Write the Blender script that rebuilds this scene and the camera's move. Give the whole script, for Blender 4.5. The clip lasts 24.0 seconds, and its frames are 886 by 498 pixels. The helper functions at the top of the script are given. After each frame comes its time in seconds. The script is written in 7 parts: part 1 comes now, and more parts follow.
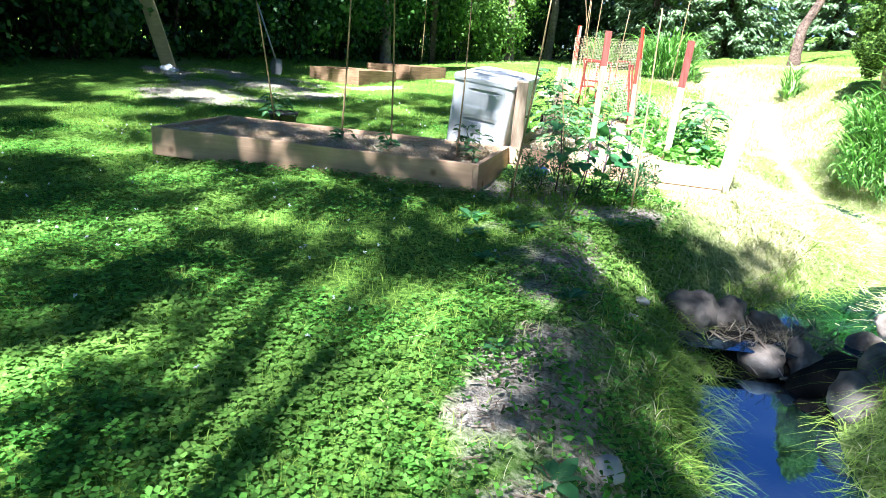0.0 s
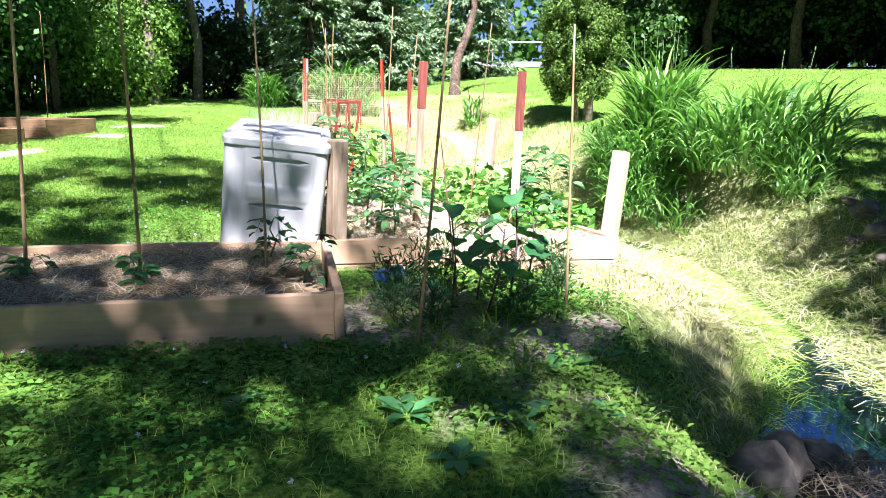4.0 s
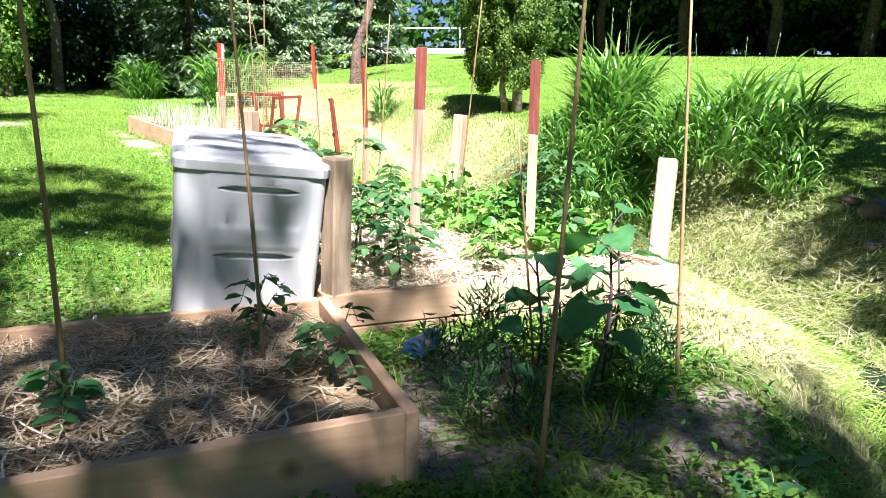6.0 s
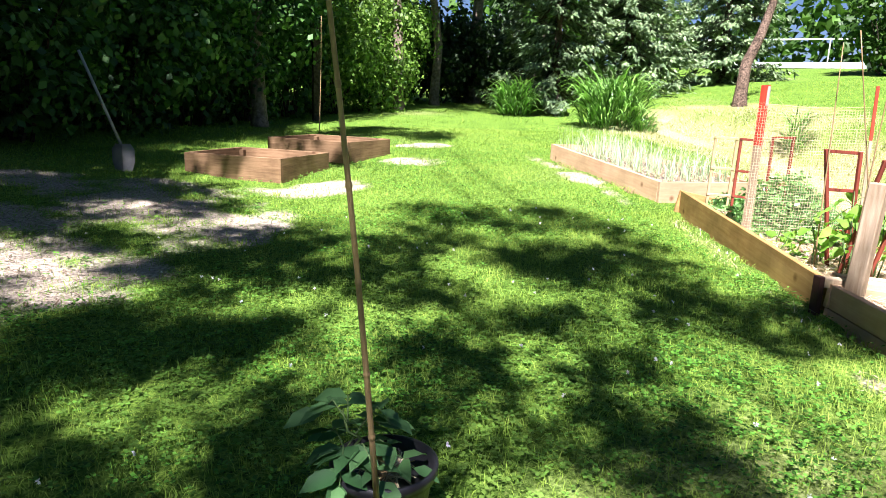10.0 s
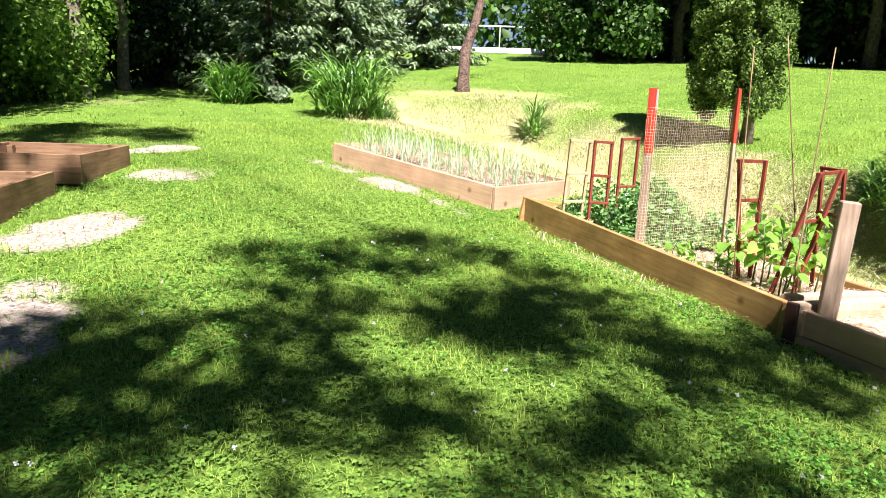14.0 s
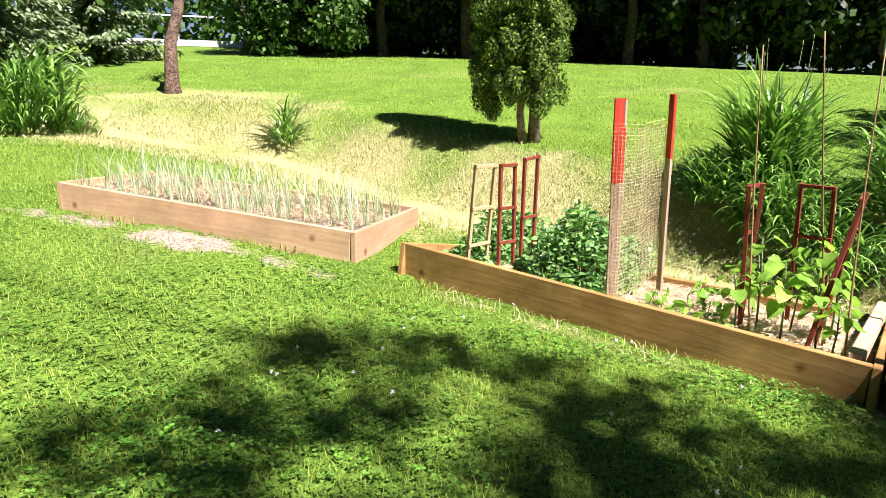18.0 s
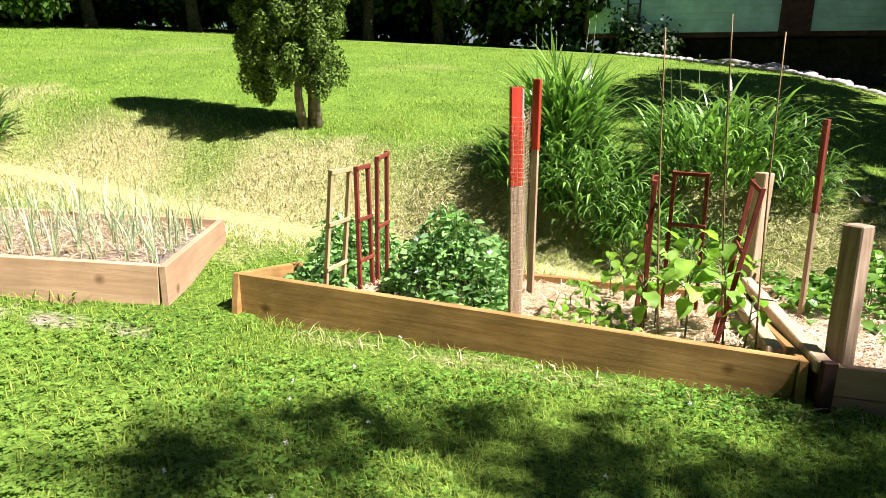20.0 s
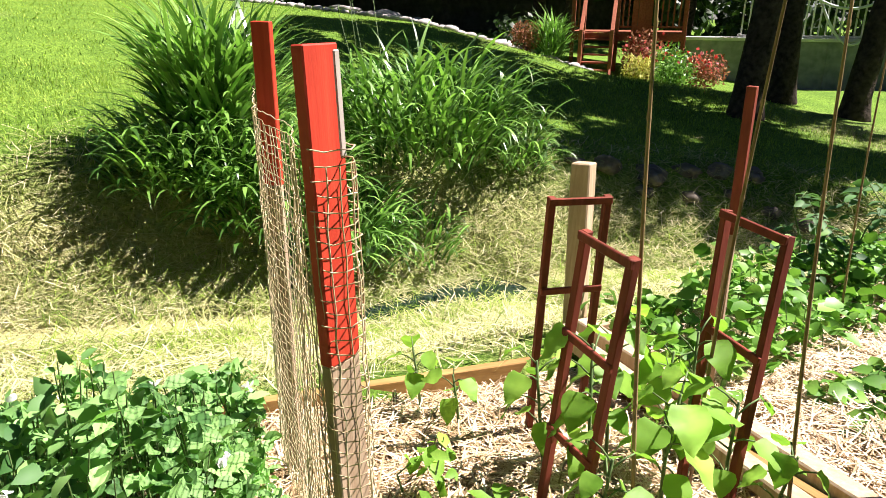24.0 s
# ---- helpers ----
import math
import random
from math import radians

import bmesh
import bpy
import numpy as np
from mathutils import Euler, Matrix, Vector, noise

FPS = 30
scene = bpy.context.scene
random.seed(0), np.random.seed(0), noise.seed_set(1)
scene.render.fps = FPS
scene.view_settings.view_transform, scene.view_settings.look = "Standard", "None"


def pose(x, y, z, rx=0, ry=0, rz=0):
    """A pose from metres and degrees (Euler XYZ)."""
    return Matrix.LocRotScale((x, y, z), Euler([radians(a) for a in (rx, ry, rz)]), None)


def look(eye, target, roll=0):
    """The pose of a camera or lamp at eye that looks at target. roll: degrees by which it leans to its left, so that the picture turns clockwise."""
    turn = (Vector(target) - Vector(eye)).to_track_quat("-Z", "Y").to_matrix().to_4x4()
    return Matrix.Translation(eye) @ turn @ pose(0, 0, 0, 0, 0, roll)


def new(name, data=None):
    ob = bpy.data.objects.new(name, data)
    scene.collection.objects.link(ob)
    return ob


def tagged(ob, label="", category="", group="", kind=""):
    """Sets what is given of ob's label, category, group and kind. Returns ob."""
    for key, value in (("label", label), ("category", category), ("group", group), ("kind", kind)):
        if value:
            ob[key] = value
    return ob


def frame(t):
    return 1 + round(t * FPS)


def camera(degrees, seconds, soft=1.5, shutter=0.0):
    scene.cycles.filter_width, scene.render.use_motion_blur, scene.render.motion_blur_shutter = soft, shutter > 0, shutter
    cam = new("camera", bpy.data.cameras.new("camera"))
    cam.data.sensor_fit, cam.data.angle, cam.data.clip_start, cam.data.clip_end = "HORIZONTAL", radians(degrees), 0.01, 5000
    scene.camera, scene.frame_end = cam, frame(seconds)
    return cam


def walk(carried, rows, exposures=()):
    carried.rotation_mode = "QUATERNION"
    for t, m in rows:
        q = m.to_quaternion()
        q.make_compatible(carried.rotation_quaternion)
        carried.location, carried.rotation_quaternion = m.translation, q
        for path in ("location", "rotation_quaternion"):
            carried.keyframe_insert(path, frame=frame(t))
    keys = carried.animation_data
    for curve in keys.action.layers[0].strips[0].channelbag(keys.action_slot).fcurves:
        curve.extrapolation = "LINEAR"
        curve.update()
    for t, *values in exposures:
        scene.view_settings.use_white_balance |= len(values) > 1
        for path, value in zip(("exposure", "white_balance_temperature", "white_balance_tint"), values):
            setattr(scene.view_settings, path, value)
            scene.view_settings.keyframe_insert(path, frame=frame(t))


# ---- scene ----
cam = camera(67.0, 24.0, soft=0.6)
PATH = [  # seconds, eye, target, lean
    (0, (0.552, 2.229, 0.958), (0.358, 4.14, 0.402), 4.1),
    (0.5, (0.45, 2.403, 0.915), (0.371, 4.324, 0.366), 3.2),
    (1, (0.328, 2.725, 0.817), (0.23, 4.667, 0.348), 2.6),
    (1.5, (0.162, 2.945, 0.809), (0.167, 4.878, 0.297), 1.7),
    (2, (-0.075, 3.247, 0.89), (0.137, 5.175, 0.401), 1.5),
    (2.5, (-0.058, 3.521, 0.855), (0.364, 5.422, 0.397), 1.6),
    (4.5, (-0.499, 4.779, 0.995), (0.367, 6.532, 0.576), 0.89),
    (5, (-0.461, 5.099, 0.995), (0.482, 6.804, 0.545), 1.03),
    (5.5, (-0.524, 5.341, 0.989), (0.516, 6.985, 0.525), 1.31),
    (6, (-0.583, 5.654, 1.025), (0.505, 7.272, 0.580), 0.60),
    (6.5, (-0.670, 5.884, 1.072), (0.406, 7.508, 0.618), 1.08),
    (7, (-0.706, 6.174, 1.117), (0.278, 7.867, 0.712), 1.40),
    (7.5, (-0.904, 6.333, 1.171), (-0.112, 8.133, 0.809), 1.28),
    (8, (-1.278, 6.480, 1.233), (-0.629, 8.336, 0.868), 1.56),
    (8.5, (-1.536, 6.579, 1.309), (-1.040, 8.484, 0.955), 1.56),
    (9, (-1.593, 6.797, 1.227), (-1.155, 8.703, 0.809), 2.28),
    (9.5, (-1.759, 7.065, 1.255), (-1.434, 8.988, 0.811), 1.94),
    (11.5, (-2.565, 7.534, 1.302), (-1.964, 9.400, 0.902), 2.49),
    (12, (-2.642, 7.825, 1.318), (-1.816, 9.595, 0.888), 2.73),
    (12.5, (-2.785, 8.062, 1.389), (-1.785, 9.739, 0.956), 3.03),
    (13, (-2.783, 8.322, 1.364), (-1.740, 9.970, 0.920), 2.61),
    (13.5, (-2.758, 8.635, 1.364), (-1.648, 10.228, 0.886), 2.25),
    (14, (-2.775, 8.929, 1.414), (-1.611, 10.486, 0.946), 1.96),
    (14.5, (-2.885, 9.254, 1.451), (-1.637, 10.735, 0.953), 2.06),
    (15, (-2.920, 9.501, 1.469), (-1.628, 10.948, 0.984), 1.76),
    (15.5, (-2.793, 9.777, 1.431), (-1.446, 11.159, 0.907), 1.01),
    (16, (-2.658, 10.045, 1.447), (-1.191, 11.301, 0.928), 1.64),
    (16.5, (-2.646, 10.369, 1.485), (-1.080, 11.503, 0.977), 1.24),
    (17, (-2.707, 10.600, 1.529), (-1.150, 11.760, 1.049), 0.50),
    (17.5, (-2.568, 10.807, 1.494), (-0.926, 11.849, 1.025), 0.28),
    (19.5, (-2.140, 11.982, 1.569), (-0.233, 12.304, 1.057), 1.24),
    (20, (-1.906, 12.019, 1.556), (0.018, 12.142, 1.024), 0.38),
    (20.5, (-1.679, 12.125, 1.547), (0.249, 12.020, 1.026), 0.36),
    (21, (-1.408, 12.280, 1.611), (0.504, 11.973, 1.111), 0.87),
    (21.5, (-1.121, 12.223, 1.592), (0.784, 11.830, 1.125), -0.31),
    (22, (-0.744, 12.211, 1.585), (1.092, 11.624, 1.049), 0.47),
    (22.5, (-0.456, 12.230, 1.593), (1.319, 11.487, 1.046), -0.35),
    (23, (-0.203, 12.286, 1.571), (1.508, 11.429, 0.990), 0.36),
    (23.5, (0.080, 12.200, 1.546), (1.773, 11.307, 0.965), 0.18),
    (24, (0.350, 12.184, 1.494), (1.995, 11.255, 0.837), 0.46),
]
EXPOSURES = [(0.0, 2.8, 5150, 19), (2.5, 2.47, 5300, 28), (5.0, 2.15, 5450, 25), (7.0, 2.0, 5700, 24), (9.0, 1.9, 5800, 24), (12.0, 2.38, 5600, 33), (14.0, 1.77, 5900, 31), (17.0, 1.66, 6150, 30), (20.0, 1.55, 6200, 28), (22.0, 1.66, 6230, 26), (24.0, 1.62, 6250, 25)]
DENSE = 1.0
# ground spots to be shaded by leaf clumps of unseen trees: x, y, radius
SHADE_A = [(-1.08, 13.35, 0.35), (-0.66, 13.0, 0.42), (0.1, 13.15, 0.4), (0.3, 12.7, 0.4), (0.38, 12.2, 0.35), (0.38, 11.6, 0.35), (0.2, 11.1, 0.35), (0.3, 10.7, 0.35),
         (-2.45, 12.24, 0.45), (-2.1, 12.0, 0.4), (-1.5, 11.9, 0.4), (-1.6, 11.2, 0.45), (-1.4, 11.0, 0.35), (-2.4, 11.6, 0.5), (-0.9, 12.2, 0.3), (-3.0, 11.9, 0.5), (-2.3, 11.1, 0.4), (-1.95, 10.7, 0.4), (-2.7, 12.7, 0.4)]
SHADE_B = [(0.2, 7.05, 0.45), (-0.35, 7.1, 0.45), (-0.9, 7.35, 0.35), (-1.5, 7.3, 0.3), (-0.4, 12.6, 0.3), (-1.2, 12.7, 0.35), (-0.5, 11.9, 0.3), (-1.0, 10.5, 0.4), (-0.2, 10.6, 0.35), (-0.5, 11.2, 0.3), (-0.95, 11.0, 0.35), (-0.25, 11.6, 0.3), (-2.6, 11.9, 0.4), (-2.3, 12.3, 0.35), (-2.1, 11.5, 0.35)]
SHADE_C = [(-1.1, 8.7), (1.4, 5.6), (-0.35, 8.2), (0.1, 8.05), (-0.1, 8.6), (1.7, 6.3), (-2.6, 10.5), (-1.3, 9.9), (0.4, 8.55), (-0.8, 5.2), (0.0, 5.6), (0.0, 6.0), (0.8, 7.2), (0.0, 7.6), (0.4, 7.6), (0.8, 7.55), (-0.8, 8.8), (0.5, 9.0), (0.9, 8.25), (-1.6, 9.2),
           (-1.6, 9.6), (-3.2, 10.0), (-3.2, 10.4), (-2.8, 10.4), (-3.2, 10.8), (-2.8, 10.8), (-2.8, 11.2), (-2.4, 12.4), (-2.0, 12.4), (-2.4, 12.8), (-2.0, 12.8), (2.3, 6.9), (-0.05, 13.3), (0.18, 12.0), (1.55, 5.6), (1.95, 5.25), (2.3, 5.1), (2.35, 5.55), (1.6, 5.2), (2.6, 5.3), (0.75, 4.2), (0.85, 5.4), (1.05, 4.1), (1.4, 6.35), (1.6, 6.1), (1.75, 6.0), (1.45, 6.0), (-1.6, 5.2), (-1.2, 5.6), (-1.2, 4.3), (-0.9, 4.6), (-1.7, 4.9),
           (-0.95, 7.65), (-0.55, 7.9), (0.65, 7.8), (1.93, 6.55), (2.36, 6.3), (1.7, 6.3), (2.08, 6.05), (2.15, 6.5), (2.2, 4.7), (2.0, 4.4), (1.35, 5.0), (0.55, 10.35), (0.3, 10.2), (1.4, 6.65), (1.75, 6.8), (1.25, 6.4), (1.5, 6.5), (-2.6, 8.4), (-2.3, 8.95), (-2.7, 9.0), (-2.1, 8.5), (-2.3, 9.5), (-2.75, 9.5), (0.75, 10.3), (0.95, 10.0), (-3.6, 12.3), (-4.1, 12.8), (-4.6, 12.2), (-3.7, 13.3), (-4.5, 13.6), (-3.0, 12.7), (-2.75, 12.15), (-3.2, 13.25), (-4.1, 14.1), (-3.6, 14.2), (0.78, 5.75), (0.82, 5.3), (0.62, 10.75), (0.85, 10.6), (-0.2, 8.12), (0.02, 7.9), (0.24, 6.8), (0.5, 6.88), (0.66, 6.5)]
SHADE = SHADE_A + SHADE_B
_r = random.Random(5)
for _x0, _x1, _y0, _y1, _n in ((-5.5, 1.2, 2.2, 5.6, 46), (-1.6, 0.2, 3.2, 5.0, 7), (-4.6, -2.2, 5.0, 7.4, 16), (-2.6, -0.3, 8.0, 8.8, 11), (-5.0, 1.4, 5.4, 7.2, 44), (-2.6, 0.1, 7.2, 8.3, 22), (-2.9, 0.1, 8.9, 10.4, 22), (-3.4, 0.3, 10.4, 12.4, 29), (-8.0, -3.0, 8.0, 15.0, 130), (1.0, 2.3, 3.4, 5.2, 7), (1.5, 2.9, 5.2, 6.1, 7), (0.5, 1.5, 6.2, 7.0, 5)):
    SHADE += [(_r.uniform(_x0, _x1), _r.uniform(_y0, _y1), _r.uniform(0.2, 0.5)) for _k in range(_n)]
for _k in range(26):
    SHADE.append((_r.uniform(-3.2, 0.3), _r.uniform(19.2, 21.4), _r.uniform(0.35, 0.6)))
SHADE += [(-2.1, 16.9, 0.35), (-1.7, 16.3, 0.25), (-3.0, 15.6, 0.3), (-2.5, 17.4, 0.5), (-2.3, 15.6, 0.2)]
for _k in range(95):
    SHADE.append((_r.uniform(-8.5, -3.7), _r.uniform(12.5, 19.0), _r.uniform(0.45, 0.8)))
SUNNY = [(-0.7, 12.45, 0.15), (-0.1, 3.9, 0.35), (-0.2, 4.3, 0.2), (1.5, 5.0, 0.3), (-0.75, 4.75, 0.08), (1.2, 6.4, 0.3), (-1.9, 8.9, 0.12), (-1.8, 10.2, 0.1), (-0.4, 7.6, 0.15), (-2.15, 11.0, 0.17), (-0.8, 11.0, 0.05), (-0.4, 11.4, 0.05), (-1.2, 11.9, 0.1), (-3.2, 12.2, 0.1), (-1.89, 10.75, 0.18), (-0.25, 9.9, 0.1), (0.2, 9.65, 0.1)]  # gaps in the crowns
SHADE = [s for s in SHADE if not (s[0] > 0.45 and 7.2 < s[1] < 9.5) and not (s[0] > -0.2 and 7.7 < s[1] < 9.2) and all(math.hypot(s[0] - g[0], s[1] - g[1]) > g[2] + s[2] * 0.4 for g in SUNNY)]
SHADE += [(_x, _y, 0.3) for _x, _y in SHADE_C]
walk(cam, [(t, look(e, g, r)) for t, e, g, r in PATH], exposures=EXPOSURES)

# ---- daylight ----
SUN_TO = Vector((-0.206, -0.535, 0.819)).normalized()
world = bpy.data.worlds.new("sky")
scene.world = world
world.use_nodes = True
wn = world.node_tree.nodes
sky = wn.new("ShaderNodeTexSky")
sky.sky_type = "NISHITA"
sky.sun_disc = False
sky.air_density, sky.dust_density, sky.ozone_density = 0.9, 0.1, 5.0
sky.sun_elevation = math.asin(SUN_TO.z)
sky.sun_rotation = math.atan2(SUN_TO.x, SUN_TO.y)
wn["Background"].inputs["Strength"].default_value = 0.0205
world.node_tree.links.new(sky.outputs["Color"], wn["Background"].inputs["Color"])
sun_data = bpy.data.lights.new("sun", "SUN")
sun_data.energy, sun_data.angle, sun_data.color = 5.0, radians(0.55), (1.0, 0.94, 0.84)
sun = new("sun", sun_data)
sun.matrix_world = look(SUN_TO * 60, (0, 0, 0))

# ---- materials ----
def material(name, rough=0.8, spec=0.3, metal=0.0):
    m = bpy.data.materials.new(name)
    m.use_nodes = True
    b = m.node_tree.nodes["Principled BSDF"]
    b.inputs["Roughness"].default_value = rough
    b.inputs["Specular IOR Level"].default_value = spec
    b.inputs["Metallic"].default_value = metal
    return m, m.node_tree.nodes, m.node_tree.links, b


def ramp(nodes, stops):
    r = nodes.new("ShaderNodeValToRGB")
    els = r.color_ramp.elements
    while len(els) < len(stops):
        els.new(0.5)
    for el, (p, c) in zip(els, stops):
        el.position, el.color = p, (*c, 1)
    return r


def noise_tex(nodes, links, scale, detail=4, coord="Object", stretch=None, rough=0.55):
    tc = nodes.new("ShaderNodeTexCoord")
    n = nodes.new("ShaderNodeTexNoise")
    n.inputs["Scale"].default_value = scale
    n.inputs["Detail"].default_value = detail
    n.inputs["Roughness"].default_value = rough
    src = tc.outputs[coord]
    if stretch:
        mp = nodes.new("ShaderNodeMapping")
        mp.inputs["Scale"].default_value = stretch
        links.new(src, mp.inputs["Vector"])
        src = mp.outputs["Vector"]
    links.new(src, n.inputs["Vector"])
    return n


def mixed(nodes, links, fac, a, b, mode="MIX"):
    m = nodes.new("ShaderNodeMix")
    m.data_type, m.blend_type = "RGBA", mode
    for sock, v in (("Factor", fac), ("A", a), ("B", b)):
        ins = [s for s in m.inputs if s.name == sock and (s.type == "RGBA" or sock == "Factor" and s.type == "VALUE")][0]
        if isinstance(v, (int, float)):
            ins.default_value = v
        elif isinstance(v, tuple):
            ins.default_value = (*v, 1)
        else:
            links.new(v, ins)
    return [s for s in m.outputs if s.type == "RGBA"][0]


def bump(nodes, links, b, src, strength=0.4, dist=0.01):
    bp = nodes.new("ShaderNodeBump")
    bp.inputs["Strength"].default_value, bp.inputs["Distance"].default_value = strength, dist
    links.new(src, bp.inputs["Height"])
    links.new(bp.outputs["Normal"], b.inputs["Normal"])


def piece_random(nodes, links):
    """A number of its own for every loose piece and every object."""
    geo, oi = nodes.new("ShaderNodeNewGeometry"), nodes.new("ShaderNodeObjectInfo")
    add, fr = nodes.new("ShaderNodeMath"), nodes.new("ShaderNodeMath")
    add.operation, fr.operation = "ADD", "FRACT"
    links.new(geo.outputs["Random Per Island"], add.inputs[0])
    links.new(oi.outputs["Random"], add.inputs[1])
    links.new(add.outputs[0], fr.inputs[0])
    return fr.outputs[0]


def leaf_mat(name, dark, light, thru=0.3, rough=0.5, spec=0.35, patch=None):
    """Foliage: every leaf its own tone, some light passing through."""
    m, nodes, links, b = material(name, rough, spec)
    r = ramp(nodes, [(0.0, dark), (0.75, light), (1.0, tuple(min(1, c * 1.5) for c in light))])
    links.new(piece_random(nodes, links), r.inputs["Fac"])
    col = r.outputs["Color"]
    if patch:
        n = noise_tex(nodes, links, patch[0], 3)
        rr = ramp(nodes, [(0.4, (0, 0, 0)), (0.65, (1, 1, 1))])
        links.new(n.outputs["Fac"], rr.inputs["Fac"])
        col = mixed(nodes, links, rr.outputs["Color"], col, patch[1])
    links.new(col, b.inputs["Base Color"])
    tr = nodes.new("ShaderNodeBsdfTranslucent")
    links.new(mixed(nodes, links, 1.0, col, (1.1, 1.25, 0.65), "MULTIPLY"), tr.inputs["Color"])
    mx = nodes.new("ShaderNodeMixShader")
    mx.inputs["Fac"].default_value = thru
    links.new(b.outputs["BSDF"], mx.inputs[1])
    links.new(tr.outputs["BSDF"], mx.inputs[2])
    links.new(mx.outputs["Shader"], nodes["Material Output"].inputs["Surface"])
    return m


def wood_mat(name, dark, light, stain=0.5, rough=0.8, along=(1, 14, 14), scale=3.0, knots=True):
    """Sawn timber: grain along the board, blotches and knots."""
    m, nodes, links, b = material(name, rough, 0.2)
    g = noise_tex(nodes, links, scale, 6, "Object", along, 0.65)
    r = ramp(nodes, [(0.3, dark), (0.7, light)])
    links.new(g.outputs["Fac"], r.inputs["Fac"])
    s = noise_tex(nodes, links, 2.2, 5, "Object", None, 0.6)
    rs = ramp(nodes, [(0.38, (stain, stain, stain * 0.95)), (0.62, (1, 1, 1))])
    links.new(s.outputs["Fac"], rs.inputs["Fac"])
    col = mixed(nodes, links, 0.8, r.outputs["Color"], rs.outputs["Color"], "MULTIPLY")
    if knots:
        v = nodes.new("ShaderNodeTexVoronoi")
        v.inputs["Scale"].default_value = 3.1
        tc = nodes.new("ShaderNodeTexCoord")
        links.new(tc.outputs["Object"], v.inputs["Vector"])
        rk = ramp(nodes, [(0.04, (0.25, 0.17, 0.1)), (0.12, (1, 1, 1))])
        links.new(v.outputs["Distance"], rk.inputs["Fac"])
        col = mixed(nodes, links, 0.75, col, rk.outputs["Color"], "MULTIPLY")
    oi = nodes.new("ShaderNodeObjectInfo")
    ro = ramp(nodes, [(0.0, (0.82, 0.8, 0.78)), (1.0, (1.1, 1.08, 1.05))])
    links.new(oi.outputs["Random"], ro.inputs["Fac"])
    col = mixed(nodes, links, 1.0, col, ro.outputs["Color"], "MULTIPLY")
    links.new(col, b.inputs["Base Color"])
    bump(nodes, links, b, g.outputs["Fac"], 0.5, 0.004)
    return m


def speckled(name, c0, c1, scale=8, rough=0.8, spec=0.3, bumpy=0.3, dist=0.01, big=1.5, tint=0.65):
    """A plain surface with grain at one scale and blotches at a larger one."""
    m, nodes, links, b = material(name, rough, spec)
    n = noise_tex(nodes, links, scale, 6)
    r = ramp(nodes, [(0.3, c0), (0.7, c1)])
    links.new(n.outputs["Fac"], r.inputs["Fac"])
    k = noise_tex(nodes, links, big, 3)
    rk = ramp(nodes, [(0.35, (tint, tint, tint)), (0.65, (1, 1, 1))])
    links.new(k.outputs["Fac"], rk.inputs["Fac"])
    links.new(mixed(nodes, links, 0.8, r.outputs["Color"], rk.outputs["Color"], "MULTIPLY"), b.inputs["Base Color"])
    bump(nodes, links, b, n.outputs["Fac"], bumpy, dist)
    return m


def strand_mat(name, stops, rough=0.7, thru=0.15):
    m, nodes, links, b = material(name, rough, 0.25)
    r = ramp(nodes, stops)
    links.new(piece_random(nodes, links), r.inputs["Fac"])
    links.new(r.outputs["Color"], b.inputs["Base Color"])
    tr = nodes.new("ShaderNodeBsdfTranslucent")
    links.new(r.outputs["Color"], tr.inputs["Color"])
    mx = nodes.new("ShaderNodeMixShader")
    mx.inputs["Fac"].default_value = thru
    links.new(b.outputs["BSDF"], mx.inputs[1])
    links.new(tr.outputs["BSDF"], mx.inputs[2])
    links.new(mx.outputs["Shader"], nodes["Material Output"].inputs["Surface"])
    return m


